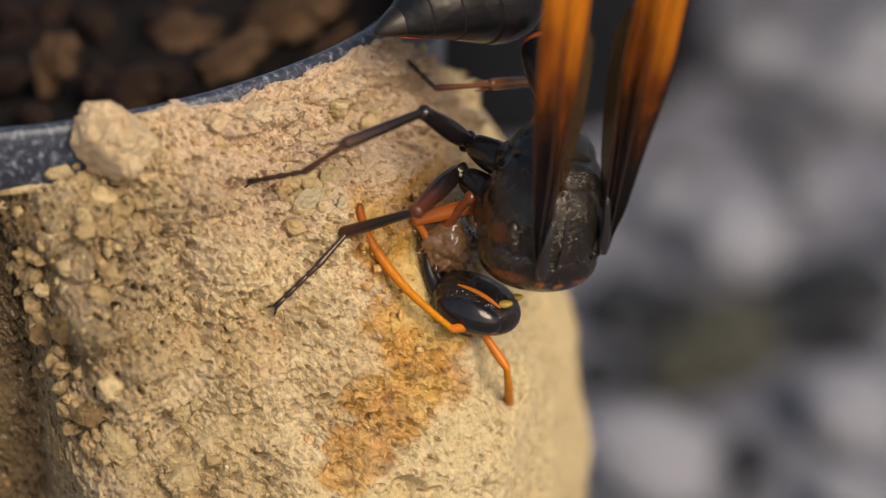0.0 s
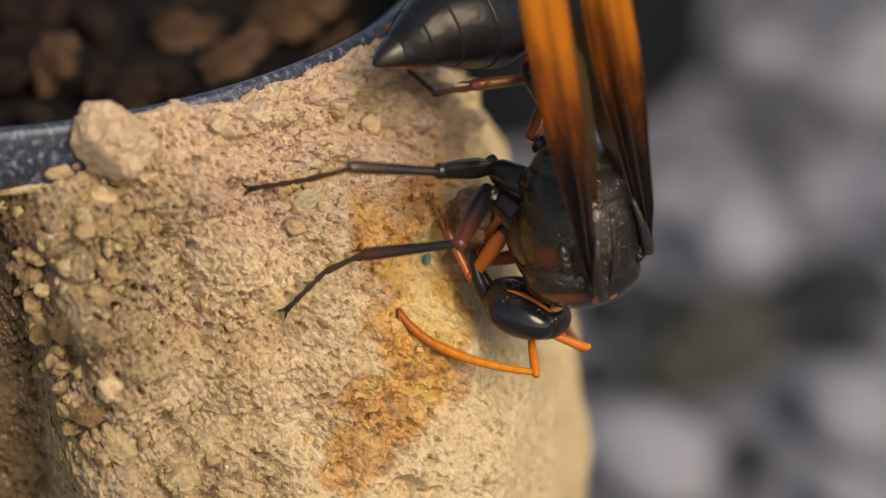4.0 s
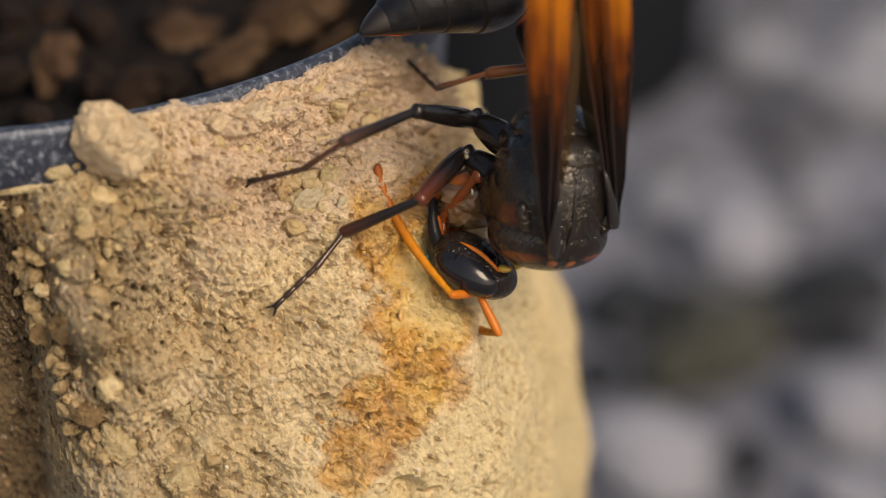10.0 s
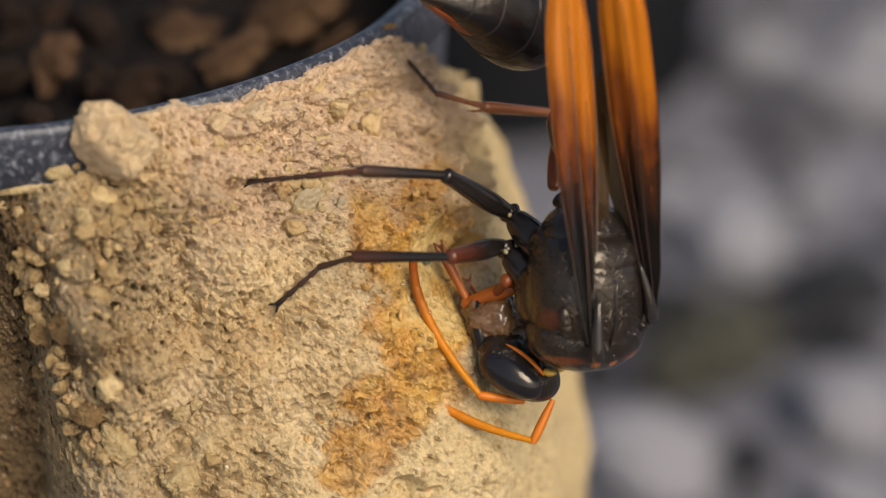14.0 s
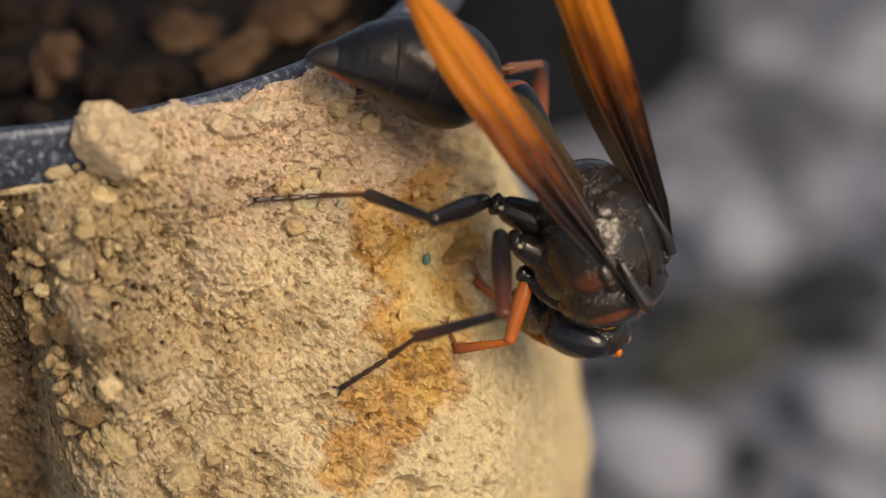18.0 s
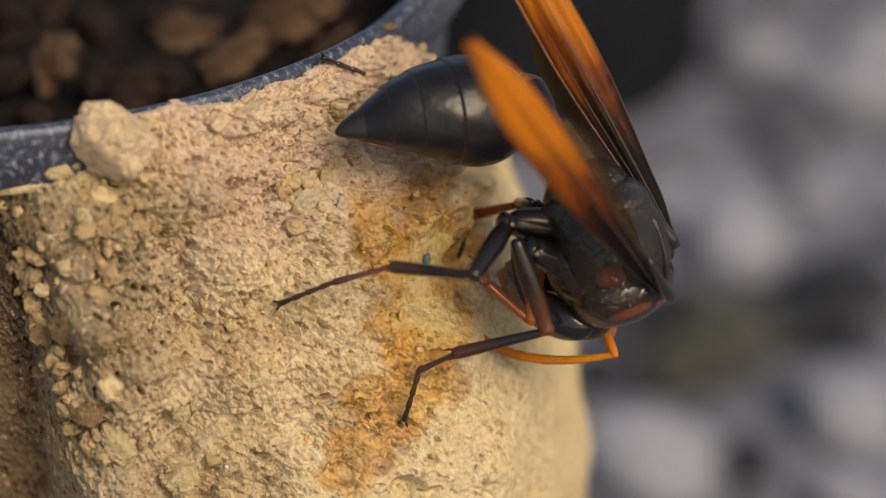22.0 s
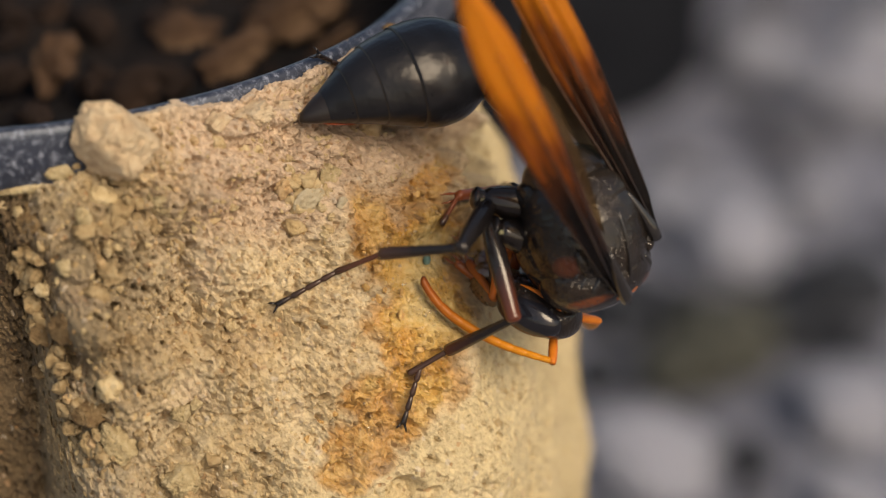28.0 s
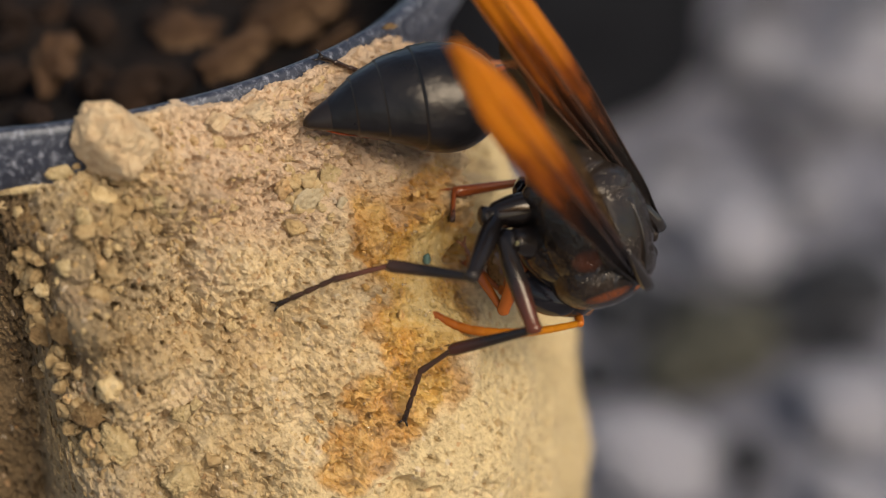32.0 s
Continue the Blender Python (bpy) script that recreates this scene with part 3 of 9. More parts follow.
def build_mud():
    turns = list(np.linspace(-40, 3, 24)) + list(np.linspace(3.2, 90, 600)) + list(np.linspace(91, 135, 26))
    drops = [-1.0, -0.75, -0.5, -0.25] + list(np.linspace(0.05, 27.5, 430)) + list(np.linspace(28, 56, 30))
    co, wet, pale, cream, brown = [], [], [], [], []
    V3 = Vector
    for turn in turns:
        phi = radians(turn)
        sn, cs = math.sin(phi), math.cos(phi)
        for drop in drops:
            s = max(0.05, drop)
            t = mud_thickness(phi, s)
            q = V3(((29 + t) * sn, -(29 + t) * cs, -s))
            big = noise.noise(q / 4.5) * 0.9 + noise.noise(q / 1.9 + V3((5, 1, 2))) * 0.40
            edge = noise.noise(q / 1.1 + V3((2, 7, 1)))
            w = 0.0
            for a, b, da, db, most in SOAKED:
                d = math.hypot((turn - a) / da, (s - b) / db)
                w = max(w, min(most, 1.25 - d + 0.25 * edge + 0.12 * big))
            w = min(1.0, max(0.0, w))
            h = 0.0
            for a, b, da, db, deep in HOLLOWS:
                d = math.hypot((turn - a) / da, (s - b) / db) + 0.10 * edge
                h -= deep * (1 - smooth_step(0.55, 1.1, d))
            rough = 1 - 0.72 * smooth_step(0.35, 0.9, w)
            flat = 0.75 * max(smooth_step(45, 52, turn + 2 * big) * smooth_step(9, 14, s + big), smooth_step(33, 36, turn) * smooth_step(0, 1.0, s - 19.4 + (turn - 35.7) * 0.44 + 0.7 * edge + 0.5 * big))
            w *= 1 - flat
            rough *= 1 - flat
            ca = noise.voronoi(q / 2.3 + V3((1, 1, 4)) + V3((edge, edge, edge)) * 0.12)[0]
            q = V3((q.x, q.y, q.z * 0.72))
            cb = noise.voronoi(q / 0.95 + V3((edge, -edge, edge)) * 0.2)[0]
            grit = noise.voronoi(q / 0.36 + V3((3, 3, 3)) + V3((edge, edge, -edge)) * 0.3)[0][0]
            lump = max(0.0, min(1.0, 0.5 + 1.5 * noise.noise(q / 3.4 + V3((9, 4, 6)))))
            left = 1 + 0.45 * (1 - smooth_step(10, 24, turn))
            # clods break the surface at its ragged edge and below the rim; the plastered middle is smoother
            broken = max(0.6 - 0.5 * smooth_step(14, 25, turn + 3 * big), 0.55 * (1 - smooth_step(3.5, 7.5, s + big)), 0.9 * smooth_step(50, 56, turn) * (1 - smooth_step(8, 11, s)), 0.16)
            h += 0.78 * big * (0.45 + 0.55 * rough) * left
            h += (0.34 + 0.5 * smooth_step(50, 56, turn) * (1 - smooth_step(9, 12, s))) * rough * noise.noise(q / 0.95 + V3((3, 9, 2)))
            h += broken * rough * left * lump * (0.85 * (0.5 - ca[0]) - 0.5 * (1 - smooth_step(0.0, 0.2, ca[1] - ca[0])))
            h += broken * rough * (0.3 + 0.7 * lump) * (0.5 * (0.45 - cb[0]) - 0.12 * (1 - smooth_step(0.0, 0.15, cb[1] - cb[0])))
            fine = 0.55 + 0.75 * max(0.0, min(1.0, 0.5 + 1.4 * noise.noise(q / 2.6 + V3((2, 5, 11)))))
            h += fine * rough * (0.26 * (0.42 - grit) + 0.20 * (0.42 - noise.voronoi(q / 0.2 + V3((8, 3, 1)))[0][0]) + 0.24 * noise.noise(q / 0.5) + 0.24 * noise.noise(q / 0.22))
            pit = noise.noise(q / 0.55 + V3((1, 8, 5)))
            h -= 1.7 * fine * max(0.0, pit - 0.34) * (0.3 + 0.7 * rough)
            h -= 1.7 * fine * max(0.0, noise.noise(q / 0.3 + V3((6, 2, 9))) - 0.34) * (0.3 + 0.7 * rough)
            for a, b, da, db, tall in BLOCKS + (KNOBS if turn > 50 and s < 12 else []):
                d = math.hypot((turn - a) / da, (s - b) / db) + 0.16 * edge + 0.12 * big
                if d < 1.2:
                    h += tall * (1 - smooth_step(0.6, 1.05, d))
            for a, b, da, db, tall in HUMPS:
                d = math.hypot((turn - a) / da, (s - b) / db) + 0.14 * edge + 0.15 * big
                if d < 1.3:
                    h += 1.4 * tall * (1 - smooth_step(0.25, 1.2, d))
            for a, b, da, db, deep in DENTS:
                d = math.hypot((turn - a) / da, (s - b) / db) + 0.25 * edge + 0.2 * (grit - 0.4)
                if d < 1.3:
                    h -= 1.2 * deep * (1 - smooth_step(0.5, 1.2, d))
            if s < 1.4:
                h *= 0.5 + 0.5 * s / 1.4
            h *= smooth_step(-0.45, 0.5, t)
            lean = 0.35
            r = 29 + t + h
            bare = 0.42 * smooth_step(27, 33, turn) + max(0.0, turn - 57) * 0.42 + (0.28 * edge + 0.18 * big if turn > 29 else 0.0)
            if turn > 23.5 + edge and s < 3.8:
                r = max(r, 30.35 + 0.3 * (0.5 - grit) + 0.2 * edge) if s > bare else 29.55
            if turn > 57 and s < bare:
                r, s, h = 28.3, max(s, 3.8), 0.0
            elif s < 3.2 and t < 0.3:
                r = 29.55
            # the mud laps over the top of the rim
            lap = smooth_step(23, 26, turn) * (1 - smooth_step(31, 35, turn)) * (1 - smooth_step(0.0, 1.6, s))
            lift = lap * (0.05 + 0.3 * noise.noise(q / 1.3 + V3((4, 2, 8))) + 0.15 * edge)
            if drop < 0:
                r += (29.0 - r) * -drop * (0.9 if lap > 0 else 0.2)
                lift -= 0.5 * drop * drop + (0.15 if lap == 0 else 0.0)
            co.append((POT[0] + r * sn * MM, POT[1] - r * cs * MM, RIM_Z - (s - lean * h - lift) * MM))
            wet.append(w)
            cream.append(max(flat / 0.75, 0.55 * smooth_step(12, 20, s + big) * smooth_step(20, 28, turn + 3 * big)))
            # grows towards the left edge: brownish soil plus painted shade of the recess
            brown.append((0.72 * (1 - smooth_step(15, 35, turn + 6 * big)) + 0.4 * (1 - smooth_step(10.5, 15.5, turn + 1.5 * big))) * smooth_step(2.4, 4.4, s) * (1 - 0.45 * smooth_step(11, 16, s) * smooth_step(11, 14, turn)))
            pale.append((1 - smooth_step(5.0, 8.5, s + 1.2 * big)) * smooth_step(22, 30, turn + 3 * big))
    n, m = len(drops), len(turns)
    i = np.arange((m - 1) * n).reshape(m - 1, n)[:, :-1].ravel()
    faces = np.stack([i, i + 1, i + n + 1, i + n], 1)
    me = bpy.data.meshes.new("mud")
    me.from_pydata(co, [], faces.tolist())
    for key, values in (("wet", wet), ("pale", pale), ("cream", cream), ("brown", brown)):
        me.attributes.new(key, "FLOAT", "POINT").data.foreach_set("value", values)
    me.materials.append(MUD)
    return tagged(new("mud_lump", me), "sandy yellow dried mud with a soaked orange patch on the pot", "mud")


mud = build_mud()


def loose(name, turn, drop, radius, seed, material, label, category, out=0.0, squash=(1, 1, 1), rough=0.4, sub=5, tilt=(0, 0, 0), grain=0.1, group=""):
    ob = mesh_object(name, rock(radius, seed, rough, sub, squash, grain, (5 if radius > 2 else 8) if material in DRY else 0, 0.15 if material in DRY else 0.0), material)
    ob.matrix_basis = Matrix.Translation(mud_point(turn, drop, out)) @ Euler([radians(a) for a in tilt]).to_matrix().to_4x4()
    return tagged(ob, label, category, group)


def build_grains():
    """Small crumbs and sand grains on the mud."""
    rng = random.Random(21)
    bm = bmesh.new()
    bmesh.ops.create_icosphere(bm, subdivisions=1, radius=1)
    seed_co = [v.co.copy() for v in bm.verts]
    seed_faces = [[v.index for v in f.verts] for f in bm.faces]
    bm.free()
    co, faces = [], []
    while len(co) < 1800 * len(seed_co):
        turn, s = rng.uniform(14, 56), rng.uniform(0.8, 26)
        if turn > 34 and s > 18.5 - (turn - 36) * 0.45 or any(math.hypot((turn - q[0]) / q[2], (s - q[1]) / q[3]) < 1.1 for q in SOAKED):
            continue
        if noise.noise(Vector((turn / 5, s / 2, 3))) < rng.uniform(-0.5, 0.5):
            continue
        r = rng.choice((0.06, 0.08, 0.1, 0.12, 0.15)) * (1.5 if turn < 24 and rng.random() < 0.3 else 1)
        p = mud_point(turn, s, 0)
        away = Vector((p.x - POT[0], p.y - POT[1], 0)).normalized()
        eye = p + away * 0.012
        hit, place, _, _ = mud.ray_cast(eye, -away)
        if hit:
            p = place - away * r * rng.uniform(0.2, 0.8) * MM
        turned = Euler([rng.uniform(0, 6.3) for _ in range(3)]).to_matrix()
        size = [r * MM * rng.uniform(0.7, 1.3) for _ in range(3)]
        faces += [[len(co) + a for a in f] for f in seed_faces]
        co += [p + turned @ Vector([a * b * rng.uniform(0.7, 1.2) for a, b in zip(v, size)]) for v in seed_co]
    me = bpy.data.meshes.new("sand")
    me.from_pydata(co, [], faces)
    k = Mat("sand_grain", 0.95, 0.1)
    geo = k.t.nodes.new("ShaderNodeNewGeometry")
    k.colour(k.ramp(geo.outputs["Random Per Island"], [(0.0, (0.272, 0.170, 0.072)), (0.2, (0.391, 0.272, 0.128)), (0.8, (0.459, 0.327, 0.157)), (0.93, (0.391, 0.230, 0.093)), (1.0, (0.510, 0.399, 0.246))]))
    me.materials.append(k.m)
    ob = new("sand", me)
    ob.parent = mud
    tagged(ob, "loose sand grains and crumbs", kind="stuff")


OCHRE = clod_material("ochre_clod", (0.133, 0.073, 0.029), (0.217, 0.133, 0.056), (0.301, 0.196, 0.091), 1500, 0.95, 0.00015)
GREEN = clod_material("green_grain", (0.06, 0.10, 0.075), (0.09, 0.15, 0.115), (0.15, 0.21, 0.165), 900, 0.25, 0.00002)
QUARTZ = clod_material("grey_quartz", (0.340, 0.255, 0.145), (0.442, 0.340, 0.196), (0.510, 0.408, 0.255), 900, 0.4, 0.0001)
QUARTZ.node_tree.nodes["Principled BSDF"].inputs["Transmission Weight"].default_value = 0.12
PINKISH = clod_material("pinkish_stone", (0.394, 0.258, 0.139), (0.517, 0.365, 0.205), (0.590, 0.443, 0.271), 1500, 0.95, 0.0001)
DRY = (CLOD, PINKISH, OCHRE)
loose("mud_clod", 21.8, 0.95, 2.1, 8, PINKISH, "sandy dry mud clod perched on the pot rim", "clod", 1.1, (1.0, 0.9, 1.2), 0.3, 6, (0, 25, 20), 0.06)
loose("mud_clod", 12.7, 3.49, 1.3, 41, CLOD, "flat cream smear of dry mud below the rim", "clod", 0.35, (1.5, 0.4, 0.32), 0.25, 5, (0, 0, 13), 0.06)
loose("mud_clod", 40.2, 1.83, 1.0, 14, PINKISH, "blocky pale dry clod on the mud", "clod", -0.0, (1.1, 0.9, 0.9), 0.5, 5, (0, 0, 68), 0.1)
loose("mud_clod", 16.4, 2.59, 0.95, 5, CLOD, "flat ochre mud chip on the pot rim", "clod", -0.25, (1.1, 0.5, 0.62), 0.3, 6, (0, 0, 16), 0.06)
loose("pebble", 39.1, 5.81, 1.0, 7, QUARTZ, "smooth greyish translucent pebble set in mud", "pebble", -0.16, (1.0, 0.28, 0.8), 0.12, 5, (0, 0, 39), 0.012)
loose("pebble", 41.6, 6.39, 0.6, 9, QUARTZ, "small pale pebble set in mud", "pebble", -0.1, (0.8, 0.35, 1.1), 0.12, 4, (0, 0, 42), 0.01)
loose("grain", 47, 9.76, 0.28, 33, GREEN, "tiny blue-green glassy grain in wet mud", "grain", -0.75, (0.8, 0.8, 1.3), 0.2, 3, (0, 0, 51), 0.02)
loose("pebble", 15.6, 6.83, 0.5, 10, CLOD, "small cream pebble in the mud", "pebble", 0.1, (1, 1, 1), 0.3, 4, (0, 0, 16), 0.05)
loose("mud_clod", 19.7, 10.65, 1.1, 12, OCHRE, "rounded crumb of ochre mud", "clod", -0.6, (1, 1, 1), 0.34, 6, (0, 0, 84), 0.075)
loose("mud_clod", 15.2, 10.29, 0.9, 15, OCHRE, "rounded crumb of ochre mud", "clod", -0.45, (1, 1, 1), 0.34, 6, (0, 0, 15), 0.075)
loose("mud_clod", 13.1, 11.39, 0.7, 16, OCHRE, "rounded crumb of ochre mud", "clod", 0.1, (1, 1, 1), 0.34, 6, (0, 0, 52), 0.075)
loose("mud_clod", 12.8, 14.05, 0.55, 17, OCHRE, "rounded crumb of ochre mud", "clod", 0, (1, 1, 1), 0.34, 6, (0, 0, 89), 0.075)
loose("mud_clod", 24, 15.19, 0.6, 18, CLOD, "rounded crumb of dry mud", "clod", -0.1, (1, 1, 1), 0.34, 6, (0, 0, 36), 0.075)
loose("mud_clod", 25.4, 14.91, 0.4, 19, CLOD, "rounded crumb of dry mud", "clod", 0, (1, 1, 1), 0.28, 4, (0, 0, 73), 0.06)
loose("mud_clod", 18.1, 4.68, 0.6, 20, CLOD, "rounded crumb of dry mud", "clod", 0, (1, 1, 1), 0.34, 6, (0, 0, 20), 0.075)
loose("mud_clod", 25.8, 4.38, 1.5, 22, CLOD, "large lump bulging from the mud", "clod", -0.9, (1.2, 1, 1.1), 0.4, 6, (0, 0, 4), 0.1)
loose("mud_clod", 18.5, 16.54, 1.2, 24, CLOD, "crumbly lump at the mud edge", "clod", -0.75, (1, 1, 1), 0.4, 6, (0, 0, 78), 0.08)
loose("mud_clod", 16.4, 14.89, 1.1, 25, OCHRE, "crumbly ochre lump at the mud edge", "clod", -0.75, (1, 1, 1), 0.4, 6, (0, 0, 25), 0.08)
loose("mud_clod", 23.4, 18.41, 1.3, 26, CLOD, "crumbly lump at the mud edge", "clod", -0.6, (1, 1, 1), 0.4, 6, (0, 0, 62), 0.08)
loose("mud_clod", 13.4, 5.06, 0.9, 27, OCHRE, "crumbly ochre lump at the mud edge", "clod", -0.45, (1, 1, 1), 0.4, 6, (0, 0, 9), 0.08)
loose("mud_clod", 42, 5.23, 0.8, 28, CLOD, "rounded crumb of dry mud", "clod", -0.6, (1, 1, 1), 0.34, 6, (0, 0, 46), 0.075)
loose("mud_smear", 58.5, 0.5, 0.7, 51, OCHRE, "dusty mud smear on the black rim", "smear", 0.72, (1.7, 0.25, 0.45), 0.3, 5, (0, 20, 58), 0.06)
loose("mud_smear", 62.5, 1.2, 0.5, 52, OCHRE, "dusty mud smear on the black rim", "smear", 0.72, (1.4, 0.25, 0.5), 0.3, 5, (0, 10, 62), 0.06)
loose("mud_clod", 63.9, 3.04, 0.75, 29, CLOD, "pale crumb on the edge of the mud", "clod", -0.1, (0.8, 1, 1), 0.34, 6, (0, 0, 83), 0.075)
loose("mud_clod", 36.2, 1.5, 1.1, 61, PINKISH, "angular pale lump pressed into the mud", "clod", -0.05, (1.3, 0.9, 0.8), 0.4, 6, (0, 0, 7), 0.08)
loose("mud_clod", 32.7, 1.3, 0.8, 62, PINKISH, "angular pale lump pressed into the mud", "clod", -0.05, (1.2, 0.9, 0.8), 0.4, 6, (0, 0, 44), 0.08)
loose("mud_clod", 47.4, 2.07, 1.0, 63, PINKISH, "angular pale lump pressed into the mud", "clod", -0.05, (1.2, 0.9, 0.8), 0.4, 6, (0, 0, 81), 0.08)
loose("mud_clod", 49.8, 3.58, 0.8, 64, CLOD, "angular pale lump pressed into the mud", "clod", -0.3, (1.2, 0.9, 0.8), 0.4, 6, (0, 0, 28), 0.08)
loose("mud_clod", 52.4, 2.2, 0.7, 65, PINKISH, "angular pale lump pressed into the mud", "clod", -0.05, (1.2, 0.9, 0.8), 0.4, 6, (0, 0, 65), 0.08)
loose("mud_clod", 56.1, 1.95, 0.8, 30, CLOD, "pale crumb on the edge of the mud", "clod", -0.3, (1, 1, 0.8), 0.34, 6, (0, 0, 30), 0.075)


def build_crumbs():
    """Angular crumbs half sunk in the mud, and along its broken edge."""
    k = Mat("mud_crumb", 0.95, 0.2)
    co = k.coords()
    info = k.n("ShaderNodeObjectInfo")
    base = k.ramp(k.noise(co, 900, 6), [(0.3, (0.336, 0.220, 0.100)), (0.5, (0.464, 0.332, 0.160)), (0.7, (0.528, 0.396, 0.220))])
    tint = k.ramp(info.outputs["Random"], [(0.0, (0.80, 0.72, 0.62)), (0.3, (0.97, 0.94, 0.9)), (0.7, (1.0, 1.0, 1.0)), (1.0, (1.0, 0.86, 0.78))])
    k.colour(k.mix(1.0, base, tint, "MULTIPLY"))
    b1 = k.bump(k.noise(co, 5000, 8, 0.7), 0.00006, 0.9)
    k.bump(grains(k, co, 3600), 0.00006, 1.0, b1)
    shapes = []
    for i in range(8):
        me = bpy.data.meshes.new("crumb")
        r = rock(1, 71 + i, 0.5, 4, (1.1, 0.9, 1.0), 0.10, 7, 0.16)
        r.to_mesh(me)
        r.free()
        me.polygons.foreach_set("use_smooth", [True] * len(me.polygons))
        me.materials.append(k.m)
        shapes.append(me)
    rng = random.Random(77)

    def crumb(turn, s, size, sunk, kinds=shapes):
        ob = new("crumb", rng.choice(kinds))
        ob.parent = mud
        ob.matrix_basis = Matrix.LocRotScale(mud_point(turn, s, -sunk * size), Euler([rng.uniform(0, 6.3) for _ in range(3)]), [size * rng.uniform(0.8, 1.25) for _ in range(3)])

    ochre = Mat("ochre_crumb", 0.95, 0.2)
    co = ochre.coords()
    ochre.colour(ochre.ramp(ochre.noise(co, 900, 6), [(0.3, (0.184, 0.112, 0.048)), (0.5, (0.286, 0.187, 0.082)), (0.7, (0.374, 0.265, 0.133))]))
    ochre.bump(ochre.noise(co, 5000, 8, 0.7), 0.00006, 0.9)
    dry = list(shapes)
    for i in (0, 1, 2, 3, 4, 6):
        shapes[i] = dry[i].copy()
        shapes[i].materials[0] = ochre.m
    edge = [(11.3, 4.8), (13.1, 6.4), (12.2, 8.5), (13.2, 10.6), (13.6, 12.5), (14.3, 13.7), (15, 15.1), (16.4, 16.6), (17.7, 17.5), (19.8, 18.9)]
    for (t0, s0), (t1, s1) in zip(edge, edge[1:]):
        for i in range(7):
            u = rng.random()
            crumb(t0 + (t1 - t0) * u + rng.gauss(0, 0.8), s0 + (s1 - s0) * u + rng.gauss(0, 0.3), rng.choice((0.2, 0.25, 0.3, 0.4, 0.5, 0.65)), rng.uniform(0.2, 0.6))
    brownish = list(shapes)
    shapes[:] = dry
    for i in range(170):
        turn = 18 + 34 * rng.random() ** 1.6
        s = rng.uniform(1.6, 26) if i % 2 else rng.uniform(1.6, 9)
        if any(math.hypot((turn - q[0]) / q[2], (s - q[1]) / q[3]) < 0.9 for q in SOAKED):
            continue
        size = rng.choice((0.2, 0.25, 0.3, 0.4, 0.5, 0.65)) * (1.3 if s < 8 and rng.random() < 0.5 else 1) * (0.6 if turn > 26 and s > 8 else 1)
        crumb(turn, s, size, rng.uniform(0.35, 0.75), brownish if turn < 27 else shapes)
    # soaked crumbs along the edge of the wet hollow
    wet = Mat("wet_crumb", 0.4, 0.5)
    co = wet.coords()
    wet.colour(wet.ramp(wet.noise(co, 900, 6), [(0.3, (0.32, 0.15, 0.04)), (0.5, (0.48, 0.26, 0.07)), (0.7, (0.60, 0.38, 0.12))]))
    wet.bump(wet.noise(co, 5000, 8, 0.7), 0.00004, 0.9)
    for i in range(8):
        me = dry[i].copy()
        me.materials[0] = wet.m
        shapes[i] = me
    rim = [(48.8, 6.3), (45.3, 6.8), (42.2, 8), (41.9, 9.9), (42, 11.5), (40.6, 13), (38.8, 14.5), (36.4, 16), (34.2, 17.6), (33, 19.4)]
    for (t0, s0), (t1, s1) in zip(rim, rim[1:]):
        for i in range(6):
            u = rng.random()
            crumb(t0 + (t1 - t0) * u + rng.gauss(0, 0.9), s0 + (s1 - s0) * u + rng.gauss(0, 0.4), rng.choice((0.08, 0.1, 0.12, 0.15, 0.2, 0.28)), rng.uniform(0.3, 0.6))


build_crumbs()

WATER = Mat("water", 0.03, 0.5)
WATER.colour((0.9, 0.8, 0.6))
WATER.b.inputs["Transmission Weight"].default_value = 0.9
WATER.b.inputs["IOR"].default_value = 1.33


# Small water beads added so that the soaked mud shows glints.
def build_glint_droplets():
    rng = random.Random(4)
    for turn, s in [(43.7, 9.1), (43.4, 9.8), (43.5, 10.3), (44, 11.3), (43.9, 11.9), (46, 8.5), (40.4, 13.5), (37.5, 15.6), (43.7, 12.8), (45.8, 7.6), (35.6, 17.4), (37.2, 17)]:
        for i in range(4):
            r = rng.uniform(0.045, 0.1)
            ob = mesh_object("glint_droplet", blob((r, r, r * rng.uniform(0.6, 1.2)), segs=14), WATER.m)
            ob.location = mud_point(turn + rng.uniform(-0.5, 0.5), s + rng.uniform(-0.5, 0.5), -0.15 + rng.uniform(-0.1, 0.15))
            tagged(ob, "tiny clear water droplet added for glints on soaked mud", "droplet", "droplets on the soaked mud")


build_glint_droplets()

# ---- the wasp ----
wasp = tagged(new("wasp"), "black and rust wasp with amber wings gathering wet mud", "wasp")
MOVING = {"wasp": wasp}


def bar(bm_list):
    whole = bmesh.new()
    for b in bm_list:
        me = bpy.data.meshes.new("piece")
        b.to_mesh(me)
        b.free()
        whole.from_mesh(me)
        bpy.data.meshes.remove(me)
    return whole


